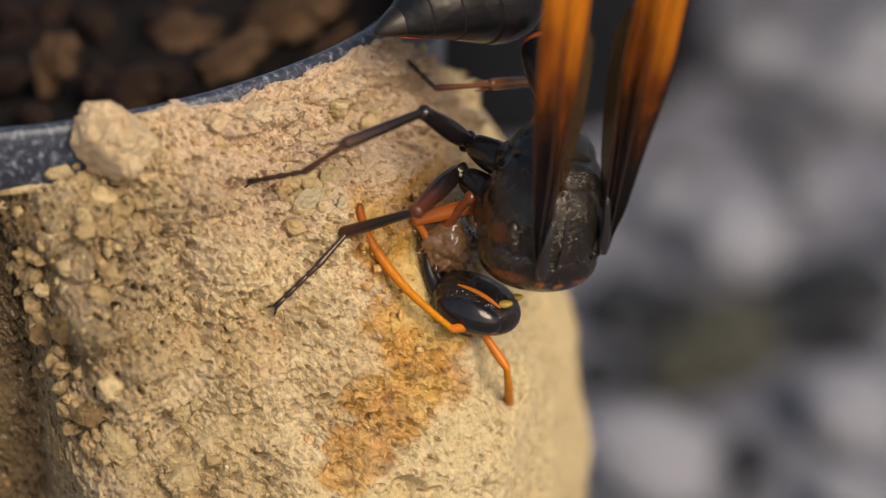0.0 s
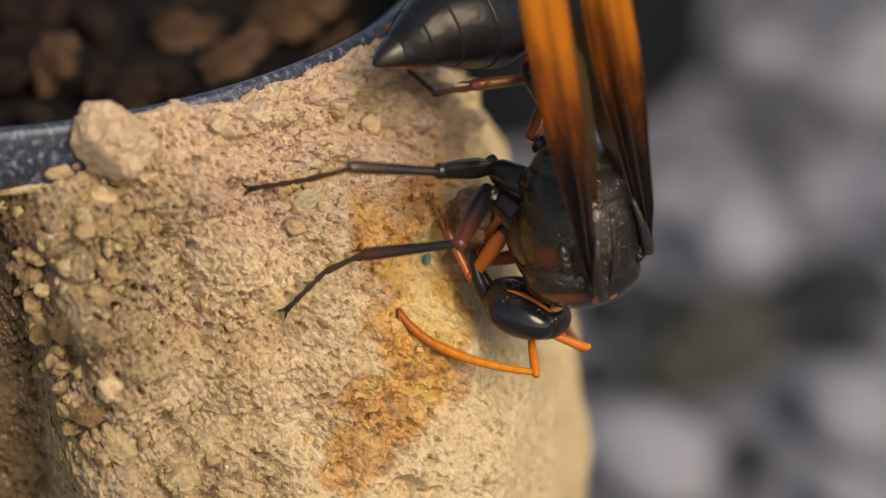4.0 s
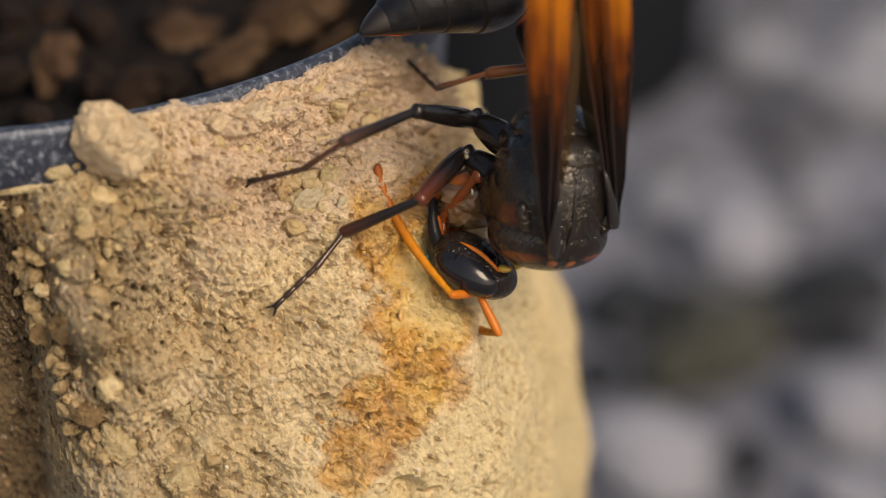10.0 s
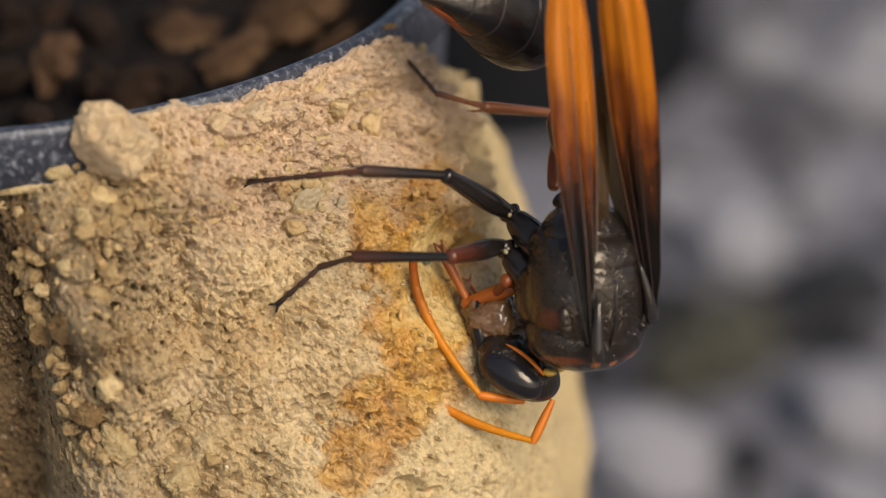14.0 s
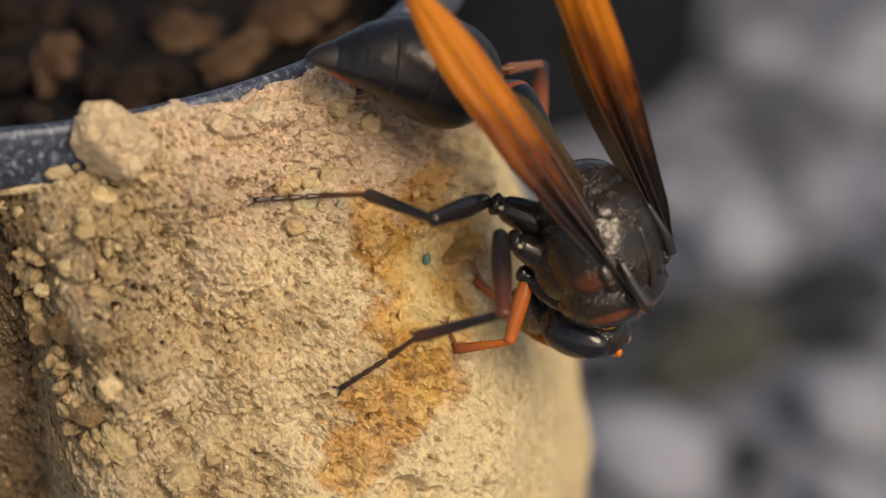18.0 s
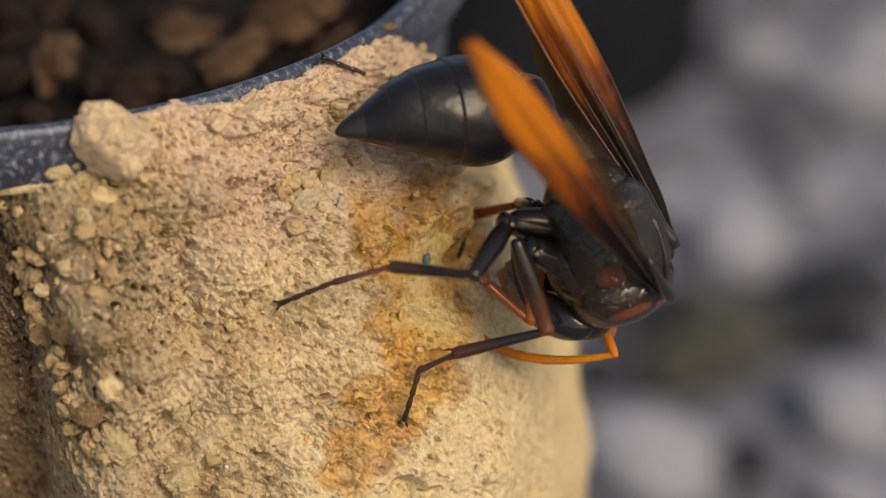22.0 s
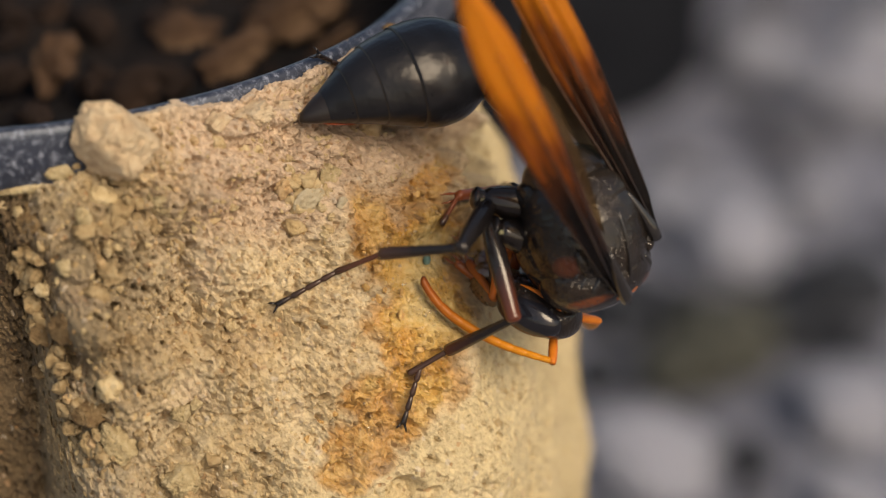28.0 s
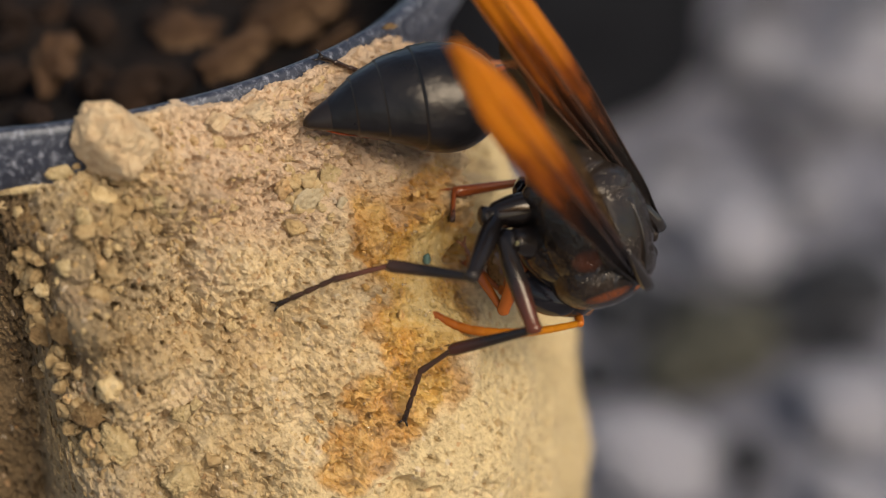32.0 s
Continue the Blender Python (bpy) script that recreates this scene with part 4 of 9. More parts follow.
def build_thorax():
    part("thorax", blob(*THORAX, power=0.94, segs=48), THORAX_SHELL, wasp, "glossy black thorax with dull rust shoulder patches")
    part("pronotum", blob(*COLLAR, power=0.94, segs=40), COLLAR_SHELL, wasp, "black collar with rust-orange bands")
    for side in (-1, 1):
        part("tegula", blob((0.9, 0.42, 0.34), (1.0, side * 2.35, 1.95), (0, 0, side * -14)), BLACK, wasp)
        part("notal_ridge", tube([(2.4 - 0.45 * i, side * (0.9 - 0.03 * i), math.sqrt(max(0, 1 - ((2.6 - 0.45 * i) / 4.1) ** 2)) * 2.92 - 0.08) for i in range(9)], 0.06), BLACK, wasp)
    for x, y, z, r, a in ((3.1, -0.75, 2.05, 0.17, 20), (3.3, -0.2, 2.0, 0.14, 70), (2.9, -1.15, 2.05, 0.15, -30), (3.05, 0.4, 2.15, 0.15, 45), (3.45, -0.6, 1.75, 0.12, 10)):
        part("hinge_plate", blob((r * 1.6, r * 0.6, r * 0.5), (x, y, z), (0, 35, a)), RIDGE, wasp)
    part("median_ridge", tube([(3.3 - 0.5 * i, 0, math.sqrt(max(0, 1 - ((3.3 - 0.5 * i) / 4.4) ** 2)) * 3.08 - 0.12) for i in range(10)], 0.10), RIDGE, wasp)
    for side in (-1, 1):
        part("pleuron", blob((1.9, 0.9, 1.7), (0.2, side * 2.35, -1.0), (side * 14, 0, 0)), BLACK, wasp)
        part("hind_pleuron", blob((1.2, 0.8, 1.4), (-2.5, side * 1.85, -0.9), (side * 14, 0, 0)), BLACK, wasp)
        for x, y, z, r in ((2.3, 1.9, 1.9, 0.3), (2.75, 1.5, 1.9, 0.2), (2.0, 2.4, 1.5, 0.24), (1.5, 2.55, 1.4, 0.2), (1.1, 1.6, 2.45, 0.16), (1.9, 1.2, 2.35, 0.18)):
            part("hinge_plate", blob((r * 1.9, r * 0.6, r * 0.55), (x, side * y, z), (0, 25, side * 40)), RIDGE, wasp)
    part("scutellum", blob((1.15, 1.9, 0.7), (-2.3, 0, 1.95), (0, -24, 0)), BLACK, wasp)
    part("metanotum", blob((0.6, 1.6, 0.7), (-3.3, 0, 1.3), (0, -35, 0)), BLACK, wasp)
    part("propodeum", blob((1.7, 2.4, 2.3), (-3.2, 0, -0.35)), BLACK, wasp)


build_thorax()


def build_head():
    head = part("head", blob((2.5, 1.45, 2.2), (0.1, 0.08, -0.3), power=0.95, segs=40), BLACK, wasp)
    MOVING["head"] = head
    for side in (-1, 1):
        part("eye", blob((1.95, 1.08, 1.0), (0.0, 0.32, side * 1.35 - 0.25), (side * -18, 0, 4)), EYE_BLACK, head, "glossy black compound eye")
        part("eye_stripe", tube([(-1.5 + 0.32 * i, -0.72 - 0.25 * math.sin(i / 9 * math.pi), side * (1.35 + 0.12 * math.sin(i / 9 * math.pi)) - 0.25) for i in range(10)], [0.05, 0.1, 0.13, 0.14, 0.14, 0.14, 0.13, 0.12, 0.1, 0.05]), ORANGE, head, "narrow orange stripe beside the eye")
        part("temple_spot", blob((0.5, 0.22, 0.35), (-1.5, -0.85, side * 0.95 - 0.3), (0, 0, 30)), YELLOW, head, "small yellow spot")
        part("mandible", tube([(1.5 + 0.32 * i, 0.35 - 0.055 * i * i * 0.6, side * (0.75 - 0.085 * i) - 0.2) for i in range(9)], [0.42, 0.46, 0.45, 0.42, 0.38, 0.33, 0.27, 0.2, 0.08]), GLOSS, head)
    part("clypeus", blob((0.9, 0.75, 1.0), (1.6, 0.3, -0.25)), BLACK, head)


build_head()


def fuller(rows):
    return [(x, r * 1.07) for x, r in rows]


def arched(bm):
    """Raises the back of the gaster towards the tail and flattens its belly."""
    for v in bm.verts:
        x = v.co.x / MM
        v.co.z *= 1.08 + 0.2 * smooth_step(4, 9, x) if v.co.z > 0 else 0.95 - 0.38 * smooth_step(2, 8.5, x)
    return bm


def build_abdomen():
    stalk = part("petiole", lathe(smooth_profile([(0, 0.3), (1.2, 0.42), (2.4, 0.6), (3.8, 1.0), (5.2, 1.3), (6.2, 1.25), (6.9, 0.7)])), GLOSS, wasp)
    MOVING["petiole"] = stalk
    part("petiole_band", lathe(smooth_profile([(5.6, 1.2), (5.8, 1.31), (6.1, 1.3), (6.3, 1.2)])), DULL_RUST, stalk, "dull rust band on the stalk")
    first = smooth_profile([(-0.2, 0.35), (0.25, 1.2), (1.0, 2.05), (2.2, 2.72), (3.6, 2.98), (4.8, 2.93)])
    gaster = part("gaster", arched(lathe(fuller(first), 44, 0.95)), GLOSS, wasp)
    MOVING["gaster"] = gaster
    rings = [[(4.5, 2.86), (5.2, 2.78), (6.2, 2.52), (6.75, 2.33)], [(6.4, 2.38), (7.0, 2.18), (7.8, 1.86), (8.25, 1.66)], [(7.9, 1.76), (8.5, 1.48), (9.2, 1.1), (9.55, 0.9)]]
    for rows in rings:
        part("tergite", arched(lathe(fuller(smooth_profile(rows)), 44, 0.95)), GLOSS, gaster)
    for x, r in ((4.76, 2.92), (6.7, 2.34), (8.2, 1.66)):
        part("tergite_rim", arched(lathe(fuller([(x - 0.3, r - 0.01), (x - 0.16, r + 0.004), (x, r - 0.006), (x + 0.1, r - 0.05)]), 44, 0.95)), GREYRIM, gaster, "brownish rear edge of a ring")
    part("tail_segment", arched(lathe(smooth_profile([(9.1, 1.12), (9.6, 0.94), (10.2, 0.68), (10.65, 0.42), (10.9, 0.2), (10.98, 0.03)]), 44, 0.95)), TAIL, gaster, "brown tail tip with orange edge")
    # the belly plates, slightly proud below
    part("belly_plate", bar([arched(blob((2.6, 0.9, 0.16), (5.8, 0, -2.38), (0, -14, 0))), arched(blob((1.6, 0.8, 0.2), (8.6, 0, -1.34), (0, -27, 0)))]), RUST, gaster, "rust-brown belly edge")
    part("tail_underside", arched(blob((1.1, 0.55, 0.2), (9.7, 0, -0.62), (0, -32, 0))), TAWNY, gaster, "orange underside of the tail tip")


build_abdomen()

WING = wing_material("amber_wing", [(0.23, (0.010, 0.007, 0.006)), (0.36, (0.06, 0.018, 0.006)), (0.48, (0.28, 0.068, 0.008)), (0.64, (0.62, 0.205, 0.010)), (1.0, (0.80, 0.30, 0.02))], 21.8, 0.3)
HINDWING = wing_material("smoky_hindwing", [(0.1, (0.05, 0.03, 0.018)), (0.5, (0.16, 0.09, 0.04)), (1.0, (0.26, 0.16, 0.07))], 14.0, 0.72)
VEIN = chitin("wing_vein", [(0.1, (0.006, 0.005, 0.005)), (0.45, (0.05, 0.015, 0.004)), (1.0, (0.42, 0.12, 0.01))], 21.8, 0.16, 2600, 0.9)


def wing_width(u):
    return 0.3 + 0.7 * smooth_step(0.0, 0.12, u) + 1.5 * smooth_step(0.04, 0.55, u) - 2.0 * smooth_step(0.68, 1.03, u) ** 1.5


def wing_fold(u, v):
    """Height of the pleated wing, v from -1 to 1 across."""
    return 0.5 * (1 - v * v) * smooth_step(0, 0.3, u) + 0.07 * math.sin(v * 8.5 + 2 * u) * smooth_step(0.05, 0.3, u) * (1 - 0.5 * smooth_step(0.7, 1.0, u)) + 0.12 * v * math.sin(5 * u)


def build_wing(key, inner):
    bm = bmesh.new()
    n, m = 60, 32
    grid = []
    for i in range(n + 1):
        u = i / n
        w = wing_width(u) / 2
        grid.append([bm.verts.new((21.8 * u * MM, (w * (2 * j / m - 1) + inner * 0.5 * u * u) * MM, wing_fold(u, 2 * j / m - 1) * MM)) for j in range(m + 1)])
    for i in range(n):
        for j in range(m):
            bm.faces.new((grid[i][j], grid[i + 1][j], grid[i + 1][j + 1], grid[i][j + 1]))
    wing = part("wing", bm, WING, wasp, "folded amber forewing, dark at its root")
    wing.modifiers.new("sheet", "SOLIDIFY").thickness = 0.00003
    MOVING[key] = wing
    for v, r, end in ((-0.98, 0.12, 0.93), (-0.5, 0.06, 0.6), (0.1, 0.085, 0.78), (0.98, 0.05, 0.9)):
        pts = []
        for i in range(31):
            u = end * i / 30
            vv = v * -inner
            pts.append((21.8 * u, wing_width(u) / 2 * vv + inner * 0.5 * u * u, wing_fold(u, vv) + 0.03))
        part("vein", tube(pts, [r * (1.15 - 0.75 * i / 30) for i in range(31)], 8), VEIN, wing)
    part("wing_root", tube([(-0.3 + 0.42 * i, inner * (0.1 + 0.012 * i * i) * 0.5, 0.45 + 0.15 * math.sin(i * 0.3)) for i in range(9)], [0.3, 0.36, 0.34, 0.3, 0.26, 0.22, 0.18, 0.12, 0.04], 10), RIDGE, wing, "glossy black wing root")
    bm = bmesh.new()
    n, m = 30, 8
    grid = []
    for i in range(n + 1):
        u = i / n
        w = 0.3 + 1.3 * math.sin(min(1, u * 1.15) * math.pi * 0.62) * (1 - smooth_step(0.85, 1.02, u) * 0.9)
        grid.append([bm.verts.new((14 * u * MM, inner * (0.25 + 0.6 * u + w * j / m) * MM, (-0.5 - 0.5 * (j / m) + 0.12 * math.sin(j * 1.7)) * MM)) for j in range(m + 1)])
    for i in range(n):
        for j in range(m):
            bm.faces.new((grid[i][j], grid[i + 1][j], grid[i + 1][j + 1], grid[i][j + 1]))
    hind = part("hindwing", bm, HINDWING, wing, "smoky translucent hindwing")
    hind.modifiers.new("sheet", "SOLIDIFY").thickness = 0.00003


build_wing("wing_near", -1)
build_wing("wing_far", 1)

DARK_LEG, BROWN_LEG = (0.012, 0.009, 0.008), (0.045, 0.022, 0.014)
RED_LEG, ORANGE_LEG, PINK_LEG = (0.19, 0.044, 0.011), (0.32, 0.078, 0.010), (0.20, 0.07, 0.026)


def leg_piece(kind, length, r, material):
    """One rigid piece of a leg along x."""
    g = length
    if kind == "coxa":
        return part("coxa", lathe(smooth_profile([(-0.6, 0.5 * r), (0, 1.15 * r), (g * 0.35, 1.25 * r), (g * 0.75, 0.95 * r), (g * 0.86, 0.7 * r), (g, 0.85 * r), (g + 0.25, 0.4 * r)]), 18), material, wasp)
    if kind == "femur":
        return part("femur", lathe(smooth_profile([(-0.2, 0.45 * r), (0.1, 0.75 * r), (g * 0.3, 1.05 * r), (g * 0.6, 0.98 * r), (g * 0.9, 0.8 * r), (g, 0.82 * r), (g + 0.2, 0.45 * r)]), 18, 0.9), material, wasp)
    if kind == "tibia":
        ob = part("tibia", lathe(smooth_profile([(-0.2, 0.4 * r), (0.1, 0.7 * r), (g * 0.3, 0.82 * r), (g * 0.7, 1.0 * r), (g * 0.93, 1.08 * r), (g, 0.92 * r), (g + 0.12, 0.45 * r)]), 18, 0.9), material, wasp)
        for s in (-1, 1):
            part("spur", tube([(g - 0.15, s * r * 0.5, -r * 0.6), (g + 0.35, s * r * 0.8, -r * 1.6), (g + 0.75, s * r * 0.8, -r * 2.1)], [0.09, 0.07, 0.015], 6), material, ob)
        return ob
    if kind == "basitarsus":
        return part("basitarsus", lathe(smooth_profile([(-0.35, 0.4 * r), (-0.1, 0.66 * r), (g * 0.5, 0.66 * r), (g * 0.9, 0.85 * r), (g, 0.7 * r), (g + 0.08, 0.3 * r)]), 14), material, wasp)
    rows = [(-0.3, 0.3 * r)]
    for i in range(4):
        a, b = g * i / 4, g * (i + 1) / 4
        rows += [(a, 0.42 * r), (a + 0.1, 0.62 * r), (b - 0.14, 0.85 * r), (b - 0.02, 0.6 * r)]
    ob = part("tarsus", lathe(rows, 12), material, wasp)
    for s in (-1, 1):
        part("claw", tube([(g - 0.08, s * 0.08, 0), (g + 0.18, s * 0.24, 0.05), (g + 0.34, s * 0.3, -0.12)], [0.08, 0.06, 0.015], 6), material, ob)
    return ob


def build_leg(key, sizes, radius, tints):
    for (kind, length), (c0, c1) in zip(sizes, tints):
        mat = chitin("leg_shell", [(0.45, c0), (0.72, tuple((a + b) / 2 for a, b in zip(c0, c1))), (0.95, c1)], length, 0.17, 3500, 0.5)
        thick = radius * {"coxa": 1.75, "femur": 1.25, "tibia": 0.78, "basitarsus": 0.54, "tarsus": 0.48}[kind]
        MOVING[key + "_" + kind] = leg_piece(kind, length, thick, mat)
        if kind == "coxa" and key in ("LH", "LM"):
            part("joint_membrane", blob((0.2, 0.13, 0.15), (length * 0.88, 0.1, thick * 0.62)), MEMBRANE, MOVING[key + "_coxa"], "pale yellow joint membrane")


W, M, T = (0.05, 0.016, 0.009), (0.085, 0.022, 0.010), (0.09, 0.032, 0.018)
D, B, R, G, K = DARK_LEG, BROWN_LEG, RED_LEG, ORANGE_LEG, PINK_LEG
build_leg("LH", (("coxa", 2.9), ("femur", 4.95), ("tibia", 4.95), ("basitarsus", 3.25), ("tarsus", 3.7)), 0.42, ((D, D), (D, D), (D, B), (T, B), (B, D)))
build_leg("LM", (("coxa", 2.8), ("femur", 5.05), ("tibia", 5.1), ("basitarsus", 2.5), ("tarsus", 3.25)), 0.42, ((D, D), (D, M), (D, W), (B, B), (B, D)))
build_leg("LF", (("coxa", 3.4), ("femur", 3.6), ("tibia", 3.0), ("tarsus", 1.7)), 0.34, ((D, D), (G, G), (G, R), (K, K)))
build_leg("RH", (("coxa", 3.4), ("femur", 4.9), ("tibia", 5.1), ("basitarsus", 3.1), ("tarsus", 4.5)), 0.40, ((D, D), (R, D), (K, K), (K, B), (B, D)))
build_leg("RM", (("coxa", 3.6), ("femur", 4.2), ("tibia", 4.0), ("basitarsus", 1.8), ("tarsus", 2.1)), 0.38, ((D, D), (D, R), (R, R), (R, B), (B, B)))
build_leg("RF", (("coxa", 3.8), ("femur", 3.3), ("tibia", 2.8), ("tarsus", 1.7)), 0.32, ((D, D), (R, G), (G, R), (K, K)))


def build_antenna(key):
    MOVING[key + "_scape"] = part("scape", lathe(smooth_profile([(-0.25, 0.14), (0.15, 0.19), (1.2, 0.25), (2.0, 0.24), (2.35, 0.17)]), 14), ORANGE, wasp, "orange antenna base")
    rows = []
    for i in range(11):
        a, w = 8.2 * i / 11, 0.16 + 0.11 * math.sin(math.pi * min(1, (i + 1) / 10.5) * 0.62)
        rows += [(a, w * 0.93), (a + 0.08, w), (a + 0.64, w * 1.02), (a + 0.72, w * 0.95)]
    rows.append((8.3, 0.1))
    bm = lathe(rows, 16)
    for v in bm.verts:
        u = v.co.x / (8.2 * MM)
        v.co.z += (-0.6 * math.sin(math.pi * min(1, u)) + 0.5 * max(0, u - 0.72) ** 2 * 14) * MM
    tint = chitin("antenna_shell", [(0.1, (0.50, 0.175, 0.006)), (0.6, (0.44, 0.13, 0.006)), (0.92, (0.26, 0.06, 0.007)), (1.0, (0.09, 0.024, 0.006))], 8.2, 0.38, 2500, 0.25)
    MOVING[key + "_flagellum"] = part("flagellum", bm, tint, wasp, "ringed orange antenna whip")


build_antenna("a1")
build_antenna("a2")

pk = Mat("wet_pellet", 0.22, 0.5)
pco = pk.coords()
pk.colour(pk.ramp(pk.noise(pco, 420, 5), [(0.3, (0.09, 0.04, 0.014)), (0.5, (0.16, 0.08, 0.03)), (0.7, (0.24, 0.135, 0.06))]))
pk.b.inputs["Coat Weight"].default_value = 0.5
pk.b.inputs["Coat Roughness"].default_value = 0.08
pk.bump(pk.noise(pco, 1500, 5), 0.00012, 0.6)
MOVING["pellet"] = tagged(mesh_object("mud_pellet", rock(1.75, 3, 0.22, 5, (1, 0.95, 1), 0.06), pk.m), "round pellet of wet brown mud held in the jaws", "mud pellet")

build_grains()
build_gravel()


def motions():
    walk(MOVING["wasp"], [
        (0, pose(0.00539,0.00307,0.09232,-41.3,68.7,-112.1)),
        (1, pose(0.00471,0.00334,0.09279,-41.3,68.7,-112.1)),
        (2, pose(0.00548,0.0027,0.09168,-43.3,68.7,-112.1)),
        (3, pose(0.00668,0.00263,0.09155,-32,69.9,-95.7)),
        (6, pose(0.00757,0.00304,0.09227,-10.4,67.9,-62.9)),
        (7, pose(0.00751,0.00327,0.09266,-10.4,67.9,-62.9)),
        (8, pose(0.00629,0.00285,0.09194,-31,69.9,-95.7)),
        (9, pose(0.00653,0.003,0.0922,-31,69.9,-95.7)),
        (10, pose(0.00578,0.00364,0.0933,-32,69.7,-101.4)),
        (11, pose(0.00629,0.00297,0.09214,-34,69.7,-101.4)),
        (12, pose(0.00584,0.00307,0.09232,-34.4,69.5,-104.2)),
        (13, pose(0.00673,0.00307,0.09232,-31,69.9,-95.7)),
        (14, pose(0.00763,0.00099,0.08871,-27,70,-90)),
        (14.5, pose(0.00638,0.0024,0.09116,-39.1,69,-109.5)),
        (16.5, pose(0.00718,0.00196,0.09039,-38.8,69.2,-106.9)),
        (17, pose(0.00793,0.00091,0.08858,-31,69.9,-95.7)),
        (17.5, pose(0.00793,0.00111,0.08892,-8.7,68.7,-67.9)),
        (18, pose(0.00846,0.00218,0.09078,-5.5,63.9,-46.3)),
        (18.5, pose(0.00906,0.0023,0.09098,-29.2,61.1,-45.5)),
        (19, pose(0.00918,0.00251,0.09134,-33.2,61.1,-45.5)),
        (20, pose(0.00876,0.00248,0.09129,-27.2,61.1,-45.5)),
        (21, pose(0.00906,0.00196,0.09039,-19.2,61.1,-45.5)),
        (22, pose(0.00888,0.00221,0.09083,-19.2,61.1,-45.5)),
        (23, pose(0.00891,0.00218,0.09078,-19.2,61.1,-45.5)),
        (24, pose(0.00912,0.00188,0.09026,-19.2,61.1,-45.5)),
        (25, pose(0.00918,0.00206,0.09057,-19.2,61.1,-45.5)),
        (28, pose(0.00757,0.0026,0.0915,-1,64.5,-48.1)),
        (29, pose(0.00703,0.0024,0.09116,-0.2,65.6,-51.9)),
        (30, pose(0.00727,0.00221,0.09083,-2.2,65.6,-51.9)),
        (31, pose(0.00778,0.00233,0.09103,-5.5,63.9,-46.3)),
        (32, pose(0.00793,0.0027,0.09168,-9.8,62.7,-42.8))])
    walk(MOVING["head"], [
        (0, pose(0.00557,-0.00203,-0.00261,-15.1,37.3,-109.2)),
        (1, pose(0.0053,-0.00225,-0.00275,-16.1,37.4,-116.9)),
        (2, pose(0.00512,-0.00192,-0.00271,-18.1,40.9,-120.9)),
        (3, pose(0.00456,-0.0019,-0.00292,-22.2,42.1,-122.8)),
        (6, pose(0.0041,-0.00161,-0.00313,-35.4,46.8,-137.1)),
        (7, pose(0.00375,-0.00179,-0.00333,-38,45.5,-145.6)),
        (8, pose(0.00398,-0.00252,-0.0033,-23.1,40,-132.3)),
        (9, pose(0.00447,-0.00194,-0.00292,-21.8,39.8,-125.6)),
        (10, pose(0.00448,-0.00277,-0.00311,-18.2,36.5,-124.2)),
        (11, pose(0.0042,-0.00265,-0.00322,-20.1,37.7,-129.3)),
        (12, pose(0.00426,-0.0027,-0.00313,-18.2,37.6,-124.9)),
        (13, pose(0.00427,-0.00259,-0.00328,-22.4,40.7,-127.5)),
        (14, pose(0.00436,-0.00232,-0.00318,-24.3,38.3,-133.7)),
        (14.5, pose(0.00531,-0.00268,-0.00292,-17.3,35.6,-130.2)),
        (16.5, pose(0.00495,-0.00188,-0.00273,-18.1,37.1,-121.1)),
        (17, pose(0.00493,-0.00213,-0.00293,-18.9,38.7,-113)),
        (17.5, pose(0.00475,-0.00119,-0.00238,-25.6,43.5,-121.1)),
        (18, pose(0.00402,-0.00073,-0.00236,-54.3,55,-153.3)),
        (18.5, pose(0.00275,0.00033,-0.00236,-100.1,54.3,167.1)),
        (19, pose(0.00279,0.00034,-0.00276,-108.5,55.6,161.6)),
        (20, pose(0.00275,-0.00019,-0.00332,-93.2,51,170.8)),
        (21, pose(0.00263,-0.00069,-0.00345,-82.1,53.3,-179.8)),
        (22, pose(0.00257,-0.00061,-0.00335,-81,53.7,-177.9)),
        (23, pose(0.00275,-0.00064,-0.00335,-81.3,51.1,179)),
        (24, pose(0.00285,-0.00062,-0.00329,-82.1,53.3,-179.8)),
        (25, pose(0.00274,-0.00062,-0.00332,-80.4,49,177.9)),
        (28, pose(0.00336,-0.00188,-0.00324,-47.3,46.1,-157.8)),
        (29, pose(0.00372,-0.00198,-0.00304,-39.8,45.2,-148.2)),
        (30, pose(0.00295,-0.00223,-0.00348,-45.9,44.6,-163.4)),
        (31, pose(0.00276,-0.00131,-0.00321,-60,47.3,-173.6)),
        (32, pose(0.00241,-0.00082,-0.00313,-69.8,51.8,-173.8))])
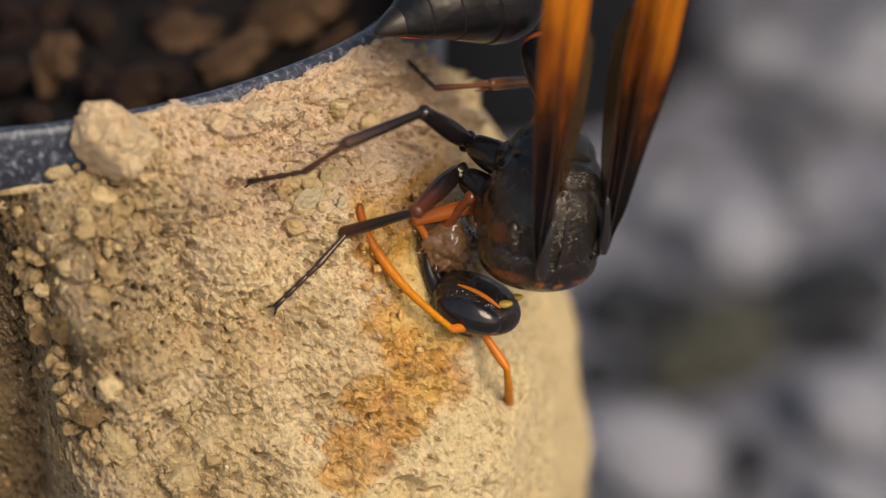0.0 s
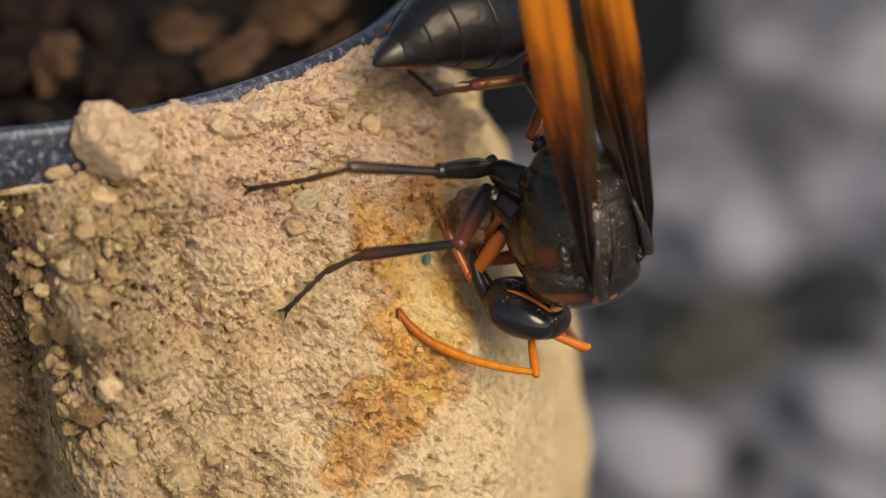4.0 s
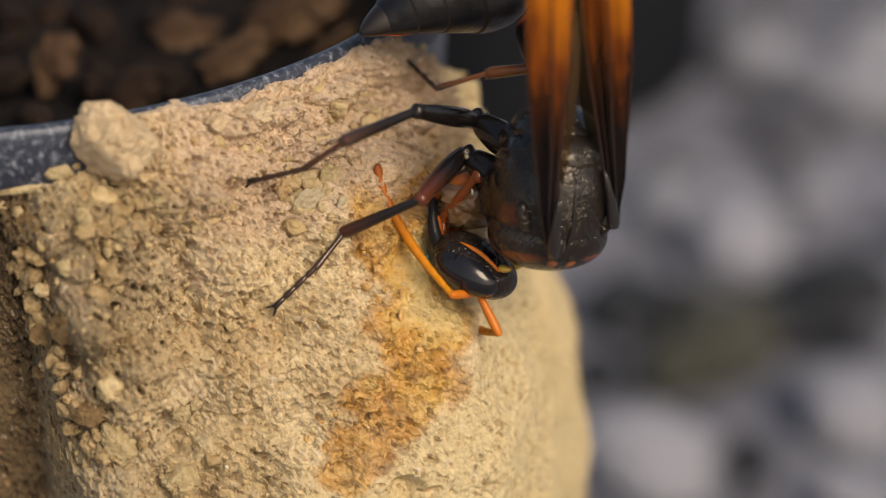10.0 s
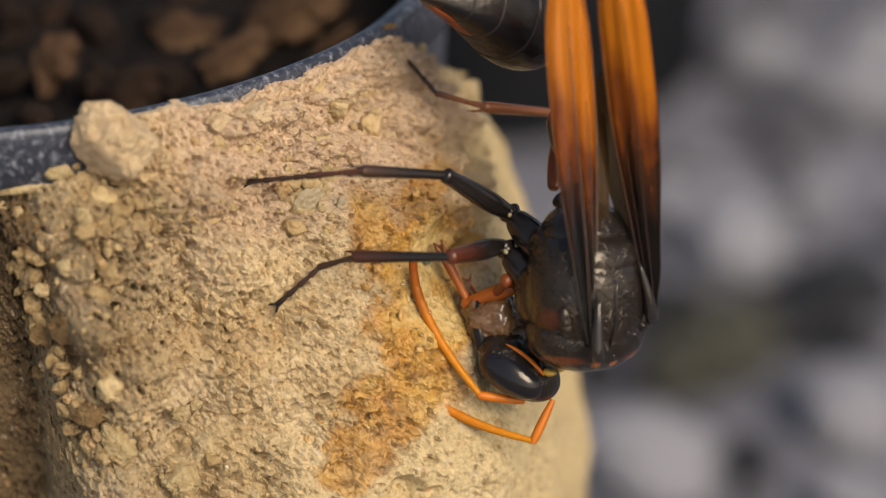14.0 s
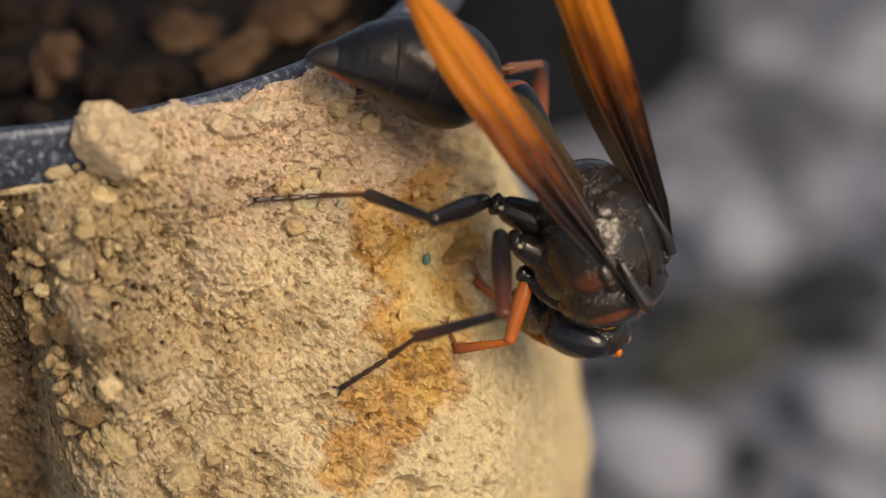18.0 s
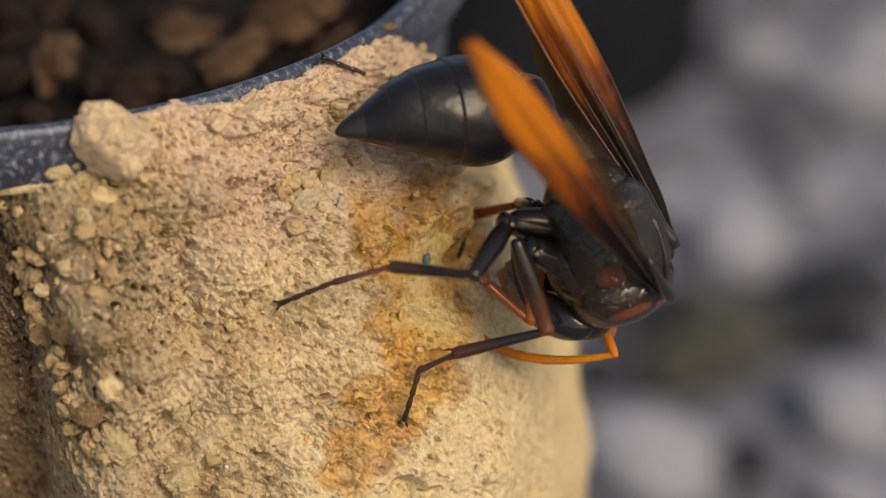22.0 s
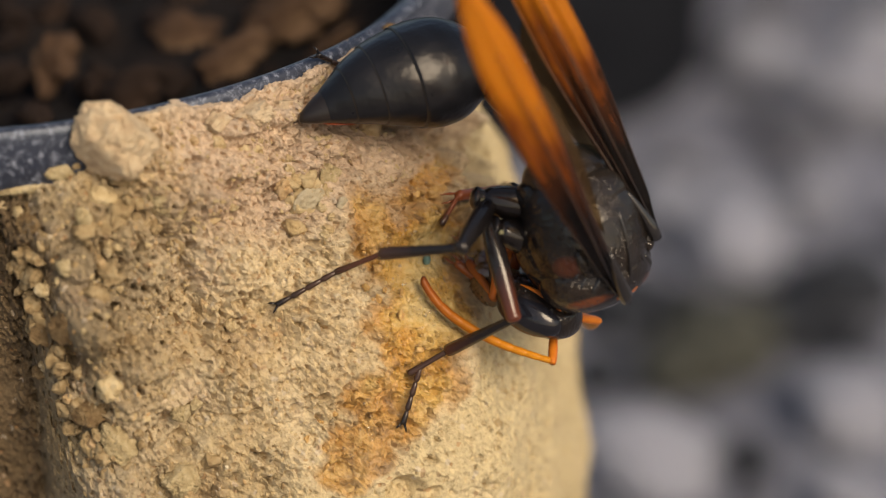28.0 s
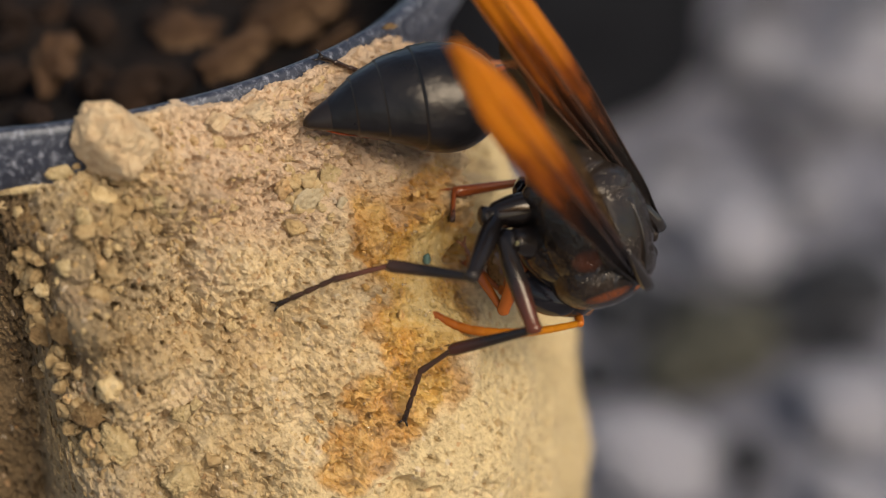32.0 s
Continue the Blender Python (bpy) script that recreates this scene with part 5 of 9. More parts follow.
    walk(MOVING["gaster"], [
        (0, pose(-0.01179,0.0013,-0.00829,78.7,-13.2,-69.2)),
        (1, pose(-0.01223,0.00162,-0.00824,78.4,-17.6,-71)),
        (2, pose(-0.01255,0.00168,-0.00817,80,-14.9,-74.1)),
        (3, pose(-0.01186,0.00191,-0.00776,77.6,-11,-75.5)),
        (6, pose(-0.01175,0.00269,-0.00689,72.6,-2.4,-81.9)),
        (7, pose(-0.01164,0.00258,-0.00694,72.5,-2.8,-82.7)),
        (8, pose(-0.01234,0.00219,-0.00778,79.1,-2.5,-72.9)),
        (9, pose(-0.01264,0.00171,-0.00807,79.9,0.7,-72.5)),
        (10, pose(-0.01162,0.00121,-0.00829,77.7,-6.8,-66.9)),
        (11, pose(-0.01265,0.00155,-0.00825,78.6,-8.2,-73)),
        (12, pose(-0.01244,0.00151,-0.00832,78.2,-9.4,-70.2)),
        (13, pose(-0.01311,0.00182,-0.00811,79.6,-1.8,-77.7)),
        (14, pose(-0.01324,0.00255,-0.00771,82.7,-15,-103.6)),
        (14.5, pose(-0.01099,0.00195,-0.00787,82.4,-14,-86.5)),
        (16.5, pose(-0.01165,0.00288,-0.00746,83.9,-23.3,-89.8)),
        (17, pose(-0.01247,0.00351,-0.00716,85.1,-17.9,-104.5)),
        (17.5, pose(-0.01183,0.00228,-0.00679,77.4,-11.7,-106.6)),
        (18, pose(-0.00944,0.00138,-0.0052,62.2,20.6,-118)),
        (18.5, pose(-0.00753,0.00086,-0.00508,48.7,41.4,-120.5)),
        (19, pose(-0.00707,0.00131,-0.00451,54.9,60.8,-112)),
        (20, pose(-0.00771,0.00181,-0.00274,56.9,62.4,-112.8)),
        (21, pose(-0.00802,0.00208,-0.00246,61.9,44.7,-105.9)),
        (22, pose(-0.00812,0.00186,-0.00282,60.4,39.4,-107.3)),
        (23, pose(-0.00871,0.00186,-0.00298,61.2,35.8,-105.3)),
        (24, pose(-0.00862,0.00197,-0.00278,62.7,53.8,-107.3)),
        (25, pose(-0.0085,0.00181,-0.00299,63.1,53.8,-106.8)),
        (28, pose(-0.00985,0.0014,-0.00557,73.8,20.9,-89.9)),
        (29, pose(-0.01063,0.00136,-0.00597,74,14.3,-89.1)),
        (30, pose(-0.01026,0.00192,-0.00539,72.5,15.1,-95.2)),
        (31, pose(-0.00871,0.00211,-0.00434,68.2,28.8,-103.7)),
        (32, pose(-0.008,0.00179,-0.00398,66.3,40.7,-105))])
    walk(MOVING["petiole"], [
        (0, pose(-0.004,0,-0.0006,-11.9,44.2,170.5)),
        (1, pose(-0.004,0,-0.0006,-12.9,42.3,168.9)),
        (2, pose(-0.004,0,-0.0006,-14.4,41,168.9)),
        (3, pose(-0.004,0,-0.0006,-15.7,41.5,166.3)),
        (6, pose(-0.004,0,-0.0006,-19.4,37.5,160.9)),
        (7, pose(-0.004,0,-0.0006,-19.2,38.2,161.3)),
        (8, pose(-0.004,0,-0.0006,-15.4,39.8,165.3)),
        (9, pose(-0.004,0,-0.0006,-13.4,40.3,168.8)),
        (10, pose(-0.004,0,-0.0006,-9.9,44.9,170.9)),
        (11, pose(-0.004,0,-0.0006,-12.1,41,169.9)),
        (12, pose(-0.004,0,-0.0006,-10.9,42,169.8)),
        (13, pose(-0.004,0,-0.0006,-13.5,39,168.7)),
        (14, pose(-0.004,0,-0.0006,-15.7,36.6,164.6)),
        (14.5, pose(-0.004,0,-0.0006,-15.1,45.1,164.4)),
        (16.5, pose(-0.004,0,-0.0006,-19,40,159.4)),
        (17, pose(-0.004,0,-0.0006,-19.6,35.6,157.5)),
        (17.5, pose(-0.004,0,-0.0006,-13.6,37.2,163.7)),
        (18, pose(-0.004,0,-0.0006,-22.4,39.3,165.8)),
        (18.5, pose(-0.004,0,-0.0006,-46.5,50.9,166.4)),
        (19, pose(-0.004,0,-0.0006,-55.4,49.5,156.8)),
        (20, pose(-0.004,0,-0.0006,-45.8,27.4,153.9)),
        (21, pose(-0.004,0,-0.0006,-38.3,22.3,152.7)),
        (22, pose(-0.004,0,-0.0006,-37.8,26.1,155.7)),
        (23, pose(-0.004,0,-0.0006,-36.7,25.1,158.5)),
        (24, pose(-0.004,0,-0.0006,-37.1,23.4,156.9)),
        (25, pose(-0.004,0,-0.0006,-37,26.3,158.1)),
        (28, pose(-0.004,0,-0.0006,-17,39.6,166.6)),
        (29, pose(-0.004,0,-0.0006,-13.1,38.4,168.4)),
        (30, pose(-0.004,0,-0.0006,-17.4,36.2,162.9)),
        (31, pose(-0.004,0,-0.0006,-26.5,35.9,155.9)),
        (32, pose(-0.004,0,-0.0006,-32.5,37.6,155.9))])
    walk(MOVING["wing_near"], [
        (0, pose(0.0024,-0.0013,0.0029,-0.6,-12.4,-171.4)),
        (1, pose(0.0024,-0.0013,0.0029,-0.2,-14.3,-169.3)),
        (2, pose(0.00249,-0.00129,0.00287,-2.6,-11.7,-170.8)),
        (3, pose(0.00261,-0.00128,0.00282,-5,-8.5,-166.5)),
        (6, pose(0.00285,-0.00126,0.00272,-13.5,-8.6,-166.1)),
        (7, pose(0.00285,-0.00126,0.00272,-13.4,-9.2,-164.9)),
        (8, pose(0.00257,-0.00129,0.00283,-4.4,-14.1,-167.7)),
        (9, pose(0.00257,-0.00129,0.00283,-3.8,-14.9,-164.6)),
        (10, pose(0.0024,-0.0013,0.0029,0,-15.8,-167.4)),
        (11, pose(0.00249,-0.00129,0.00287,-2.1,-12.4,-167.4)),
        (12, pose(0.0024,-0.0013,0.0029,-0.2,-16,-168.6)),
        (13, pose(0.00257,-0.00129,0.00283,-3.8,-14,-164.9)),
        (14, pose(0.00261,-0.00128,0.00282,-6.7,5.3,-176.1)),
        (14.5, pose(0.0024,-0.0013,0.0029,-1.8,-2.6,-176.8)),
        (16.5, pose(0.00249,-0.00129,0.00287,-4.3,1.7,-179.6)),
        (17, pose(0.00257,-0.00129,0.00283,-5.8,4.5,-177.1)),
        (17.5, pose(0.00291,-0.00125,0.0027,-7.1,-4.3,-166.7)),
        (18, pose(0.00311,-0.00116,0.00253,-22.1,9,-161.7)),
        (18.5, pose(0.00275,-0.0011,0.0021,-33.6,8,-131.5)),
        (19, pose(0.00275,-0.0011,0.0021,-27,6.4,-117.1)),
        (20, pose(0.00275,-0.0011,0.0021,-33.2,-6.5,-124.6)),
        (21, pose(0.00284,-0.00111,0.00254,-32.8,-6.6,-139.9)),
        (22, pose(0.00284,-0.00111,0.00254,-32.3,-5.6,-139.3)),
        (23, pose(0.00284,-0.00111,0.00254,-32,-4.3,-139.4)),
        (24, pose(0.00284,-0.00111,0.00254,-33.2,-4.3,-142.8)),
        (25, pose(0.00284,-0.00111,0.00254,-31.9,-4.8,-138.8)),
        (28, pose(0.00314,-0.00118,0.00255,-16.4,-13.9,-154.1)),
        (29, pose(0.00313,-0.0012,0.00257,-12.6,-13.3,-159)),
        (30, pose(0.00314,-0.00119,0.00256,-14.7,-11.9,-160.2)),
        (31, pose(0.00311,-0.00116,0.00253,-21.5,-11.3,-150.4)),
        (32, pose(0.00301,-0.00114,0.00252,-25.7,-10.7,-139.4))])
    walk(MOVING["wing_far"], [
        (0, pose(0.0009,0.00275,0.0022,-40,-21.4,-174.4)),
        (1, pose(0.0009,0.00275,0.0022,-40,-21.6,-175.9)),
        (2, pose(0.0009,0.00275,0.0022,-41.9,-20.8,-171.5)),
        (3, pose(0.0009,0.00275,0.0022,-41.7,-11.4,-166.5)),
        (6, pose(0.0009,0.00275,0.0022,-48.8,-11,-164.7)),
        (7, pose(0.0009,0.00275,0.0022,-47.6,-8.7,-163.4)),
        (8, pose(0.0009,0.00275,0.0022,-41.9,-15.3,-165.8)),
        (9, pose(0.0009,0.00275,0.0022,-41.3,-14.5,-164.2)),
        (10, pose(0.0009,0.00275,0.0022,-37.2,-14.7,-166.2)),
        (11, pose(0.0009,0.00275,0.0022,-39.4,-14.7,-166.3)),
        (12, pose(0.0009,0.00275,0.0022,-37.7,-15.2,-168.6)),
        (13, pose(0.0009,0.00275,0.0022,-41.7,-14.7,-166.2)),
        (14, pose(0.0009,0.00275,0.0022,-40.7,-5.5,-170.2)),
        (14.5, pose(0.0009,0.00275,0.0022,-38,-15.8,-170.6)),
        (16.5, pose(0.0009,0.00275,0.0022,-40.6,-17.2,-169.2)),
        (17, pose(0.0009,0.00275,0.0022,-39.8,-3.5,-173.6)),
        (17.5, pose(0.0009,0.00275,0.0022,-45.1,-16.5,-168.9)),
        (18, pose(0.0009,0.00275,0.0022,-58,-8.9,-167.3)),
        (18.5, pose(0.0009,0.00275,0.0022,-84,-11.3,-174.9)),
        (19, pose(0.0009,0.00275,0.0022,-86.1,-7.9,178.1)),
        (20, pose(0.0009,0.00275,0.0022,-79.2,-3.1,178.9)),
        (21, pose(0.0009,0.00275,0.0022,-69.2,-1.5,-163.9)),
        (22, pose(0.0009,0.00275,0.0022,-68,3.9,-170.1)),
        (23, pose(0.0009,0.00275,0.0022,-67,3.7,-165.2)),
        (24, pose(0.0009,0.00275,0.0022,-68.5,-0.4,-163.5)),
        (25, pose(0.0009,0.00275,0.0022,-66.8,3.3,-163.6)),
        (28, pose(0.0009,0.00275,0.0022,-48.7,-4.2,-164.4)),
        (29, pose(0.0009,0.00275,0.0022,-46.2,-7.4,-165.9)),
        (30, pose(0.0009,0.00275,0.0022,-48.7,-8.6,-165.2)),
        (31, pose(0.0009,0.00275,0.0022,-54.3,-3.1,-163)),
        (32, pose(0.0009,0.00275,0.0022,-58.2,1,-158))])
    walk(MOVING["a1_scape"], [
        (0, pose(0.00668,-0.00205,-0.00208,15.8,-30.4,-90.5)),
        (1, pose(0.00599,-0.00231,-0.00231,19.5,-38.5,-90.3)),
        (2, pose(0.00612,-0.0025,-0.00253,18.8,-30,-86.3)),
        (3, pose(0.00604,-0.00214,-0.00264,39.6,-43.2,-34.7)),
        (6, pose(0.00559,-0.00165,-0.00307,36,-19.3,-11.5)),
        (7, pose(0.0053,-0.00148,-0.00301,41.3,-30.4,-30)),
        (8, pose(0.00577,-0.0032,-0.00313,42.7,-47.1,-63.6)),
        (9, pose(0.00602,-0.00212,-0.00255,32,-33.5,-20.7)),
        (10, pose(0.00593,-0.00295,-0.00258,13.6,-34.2,-96.5)),
        (11, pose(0.006,-0.0033,-0.00292,41.8,-49.1,-54.2)),
        (12, pose(0.00616,-0.00376,-0.00287,20.5,-47.8,-97.8)),
        (13, pose(0.00592,-0.00348,-0.00323,34.5,-35.6,-53.2)),
        (14, pose(0.00614,-0.0025,-0.00281,5,16.7,-101)),
        (14.5, pose(0.00612,-0.0031,-0.00261,4.7,-43.8,-110.8)),
        (16.5, pose(0.00718,-0.00225,-0.00222,24.1,-34.5,-80.2)),
        (17, pose(0.00660,-0.00246,-0.00245,113.2,6.9,-40.9)),
        (17.5, pose(0.00602,-0.00023,-0.00191,34.7,-31.5,-28)),
        (18, pose(0.00514,0.00087,-0.00229,77.9,-46.4,-69.7)),
        (18.5, pose(0.00412,0.0022,-0.00239,96.7,-27.5,-74.4)),
        (19, pose(0.00395,0.00241,-0.00215,88.9,-20.4,-71.3)),
        (20, pose(0.00426,0.002,-0.00266,74,-21.8,-36.8)),
        (21, pose(0.00425,0.00103,-0.00369,68.5,-25.6,-48.7)),
        (22, pose(0.00413,0.00152,-0.00296,64.1,-21.1,-36.9)),
        (23, pose(0.0044,0.00151,-0.00291,64.3,-20.9,-44.6)),
        (24, pose(0.00468,0.00139,-0.00303,56.6,-1.7,-26.1)),
        (25, pose(0.00438,0.00136,-0.00314,61.7,-17.2,-43.2)),
        (28, pose(0.00486,-0.00109,-0.00356,41.8,-23.4,-45.8)),
        (29, pose(0.00518,-0.00127,-0.00326,42.4,-33.3,-47.3)),
        (30, pose(0.00456,-0.00178,-0.00393,37.2,-22.1,-55.5)),
        (31, pose(0.00431,0.00018,-0.00314,54.1,-31.6,-42.6)),
        (32, pose(0.00395,0.00066,-0.00331,67.1,-32.8,-66.8))])
    walk(MOVING["a1_flagellum"], [
        (0, pose(0.00666,-0.00395,-0.00097,46.8,32.3,-136.4)),
        (1, pose(0.00598,-0.00403,-0.00094,38.1,34.2,-141.2)),
        (2, pose(0.00625,-0.0044,-0.00143,9.9,31.8,-157.6)),
        (3, pose(0.00736,-0.00306,-0.00114,48.3,34,-139.4)),
        (6, pose(0.00762,-0.00207,-0.00234,82.9,32.8,-100.9)),
        (7, pose(0.00695,-0.00243,-0.0019,53.1,36.8,-139.6)),
        (8, pose(0.00643,-0.00454,-0.00152,5.9,33.9,-164.7)),
        (9, pose(0.00774,-0.00277,-0.00133,66.1,31,-123.9)),
        (10, pose(0.00572,-0.00476,-0.00135,23.1,37.8,-152.2)),
        (11, pose(0.00684,-0.00447,-0.00125,23.2,31.5,-154.7)),
        (12, pose(0.00596,-0.00522,-0.00124,-4.5,38.1,-167)),
        (13, pose(0.00699,-0.00491,-0.00195,24.1,29.9,-156.8)),
        (14, pose(0.00574,-0.00457,-0.00344,32.5,22.8,-157.8)),
        (14.5, pose(0.00556,-0.00458,-0.00108,58.2,33.4,-126.3)),
        (16.5, pose(0.00749,-0.00404,-0.00098,31.4,35.9,-146.6)),
        (17, pose(0.00845,-0.00399,-0.00285,101.4,-1.4,-117.3)),
        (17.5, pose(0.00768,-0.00111,-0.00076,78.4,39.8,-105.1)),
        (18, pose(0.00567,-0.00055,-0.0007,-16.7,74.4,159.4)),
        (18.5, pose(0.00465,0.00032,-0.00137,-47.4,59.4,132.8)),
        (19, pose(0.00461,0.00046,-0.00138,-18.3,55.7,163.4)),
        (20, pose(0.00589,0.00078,-0.00184,21.2,68.3,-159.6)),
        (21, pose(0.00556,-0.00046,-0.00274,32.7,67.1,-149.5)),
        (22, pose(0.00578,0.00029,-0.00217,6,73.2,-176)),
        (23, pose(0.00587,0.00006,-0.00213,19.8,60.5,-163.1)),
        (24, pose(0.00666,0.00042,-0.00296,38.4,45.2,-148.2)),
        (25, pose(0.00591,-0.00008,-0.00249,34.6,53.5,-149.8)),
        (28, pose(0.00627,-0.00254,-0.00269,49,34.9,-147.1)),
        (29, pose(0.00643,-0.00262,-0.00205,45,35.1,-150.5)),
        (30, pose(0.00572,-0.00346,-0.0031,45.9,31.4,-151.7)),
        (31, pose(0.00569,-0.00109,-0.00199,88.1,55.1,-92.7)),
        (32, pose(0.00468,-0.00104,-0.00212,55.6,63.3,-129.1))])
    walk(MOVING["a2_scape"], [
        (0, pose(0.00702,-0.00175,-0.00189,10.7,-25,37.9)),
        (1, pose(0.00638,-0.00228,-0.00223,16.5,-20.6,20.7)),
        (2, pose(0.00656,-0.00205,-0.00225,15.9,-24,27.7)),
        (3, pose(0.00616,-0.00147,-0.00228,9.3,-18.7,49.4)),
        (6, pose(0.00536,-0.00052,-0.00235,-6,4.4,80.6)),
        (7, pose(0.00514,-0.0008,-0.00259,-24,35.4,87.8)),
        (8, pose(0.00571,-0.0017,-0.00241,1.6,28.1,66.2)),
        (9, pose(0.00614,-0.00139,-0.00217,11.1,-15.6,44.1)),
        (10, pose(0.00606,-0.00267,-0.00244,15,-21.6,25.4)),
        (11, pose(0.00621,-0.00219,-0.00238,5.9,0,54.3)),
        (12, pose(0.006,-0.00207,-0.00221,1.2,30,63.1)),
        (13, pose(0.00569,-0.00142,-0.00227,1,37.9,67.2)),
        (14, pose(0.00629,-0.00103,-0.00202,28.4,0.2,-28.7)),
        (14.5, pose(0.00636,-0.00266,-0.00238,24,-5.2,-20.3)),
        (16.5, pose(0.00677,-0.00129,-0.00187,15.7,8.4,33.9)),
        (17, pose(0.00685,-0.00164,-0.00217,90.5,-9.9,-12.7)),
        (17.5, pose(0.00585,0.00062,-0.0015,35.5,32.5,9.5)),
        (18, pose(0.00509,0.00113,-0.00207,25.6,26.3,61.6)),
        (18.5, pose(0.00399,0.00242,-0.0019,58,10.9,59.1)),
        (19, pose(0.004,0.00245,-0.00201,60,7.5,59.6)),
        (20, pose(0.00413,0.00224,-0.00218,5.7,-18.9,76.8)),
        (21, pose(0.00417,0.00141,-0.00313,35.4,15,65.3)),
        (22, pose(0.00418,0.00159,-0.00283,47.9,19.5,61.9)),
        (23, pose(0.0044,0.00151,-0.00291,40.6,19,66.1)),
        (24, pose(0.00445,0.00155,-0.00283,48.8,23,66.5)),
        (25, pose(0.00448,0.00151,-0.00289,48.5,22.9,66.7)),
        (28, pose(0.00455,-0.00022,-0.00297,8.9,6.6,63.2)),
        (29, pose(0.0052,-0.00022,-0.00258,11.2,17.5,59.4)),
        (30, pose(0.00462,-0.00064,-0.00311,3.8,30.6,70.4)),
        (31, pose(0.00431,0.00018,-0.00314,9.5,27,71)),
        (32, pose(0.00403,0.0008,-0.00313,22,20.9,67.4))])
    walk(MOVING["a2_flagellum"], [
        (0, pose(0.0086,-0.00052,-0.00096,-155,51.6,39.8)),
        (1, pose(0.0083,-0.00156,-0.00146,172.6,24.2,14.6)),
        (2, pose(0.00835,-0.00112,-0.00136,-95.5,60.1,105.1)),
        (3, pose(0.00752,0.00011,-0.00157,-103.4,63.8,89.6)),
        (6, pose(0.00572,0.00164,-0.00252,-102.6,60,77.1)),
        (7, pose(0.00521,0.00099,-0.00386,-100.5,54.2,78.6)),
        (8, pose(0.00649,0.00008,-0.00344,-104.5,63.8,88.4)),
        (9, pose(0.00766,0.00009,-0.00158,-102.8,64.2,90.2)),
        (10, pose(0.00791,-0.00179,-0.00163,26.8,87.4,-138.8)),
        (11, pose(0.0075,-0.00041,-0.00238,-100.2,68.3,95.2)),
        (12, pose(0.00686,-0.00037,-0.00331,-71.4,73.4,126)),
        (13, pose(0.00636,0.00018,-0.00362,-107.3,67.8,85.5)),
        (14, pose(0.00822,-0.00208,-0.00203,65.6,37.6,-120.1)),
        (14.5, pose(0.00842,-0.00342,-0.00219,75.1,17.1,-127.3)),
        (16.5, pose(0.00858,-0.00007,-0.00219,73.2,22.7,-122.2)),
        (17, pose(0.00944,-0.00210,-0.00191,108.0,-17.0,-118.2)),
        (17.5, pose(0.00768,0.00093,-0.00268,-102,61.9,80.1)),
        (18, pose(0.00603,0.00286,-0.00304,-86,47.3,86.5)),
        (18.5, pose(0.0051,0.00428,-0.00232,-82.5,21.6,86.8)),
        (19, pose(0.00511,0.00433,-0.0023,-82.2,16.5,86.7)),
        (20, pose(0.0046,0.00427,-0.00147,-84,25.4,84)),
        (21, pose(0.00506,0.00334,-0.00369,-83.3,33.1,86.7)),
        (22, pose(0.00516,0.00342,-0.00357,-83.9,33.4,85.6)),
        (23, pose(0.00525,0.00341,-0.00363,-83.2,33,86.8)),
        (24, pose(0.00526,0.00341,-0.00369,-83.4,31.9,86.1)),
        (25, pose(0.00528,0.00337,-0.00375,-83.4,31.9,86.2)),
        (28, pose(0.00554,0.00173,-0.00323,-92.1,56.6,80.9)),
        (29, pose(0.00627,0.00158,-0.00324,-94.3,61.2,81.1)),
        (30, pose(0.00526,0.00115,-0.00423,-96.6,57.6,78)),
        (31, pose(0.00495,0.00203,-0.00414,-90.6,48.1,80.3)),
        (32, pose(0.00482,0.0027,-0.00391,-86.7,40.8,82))])
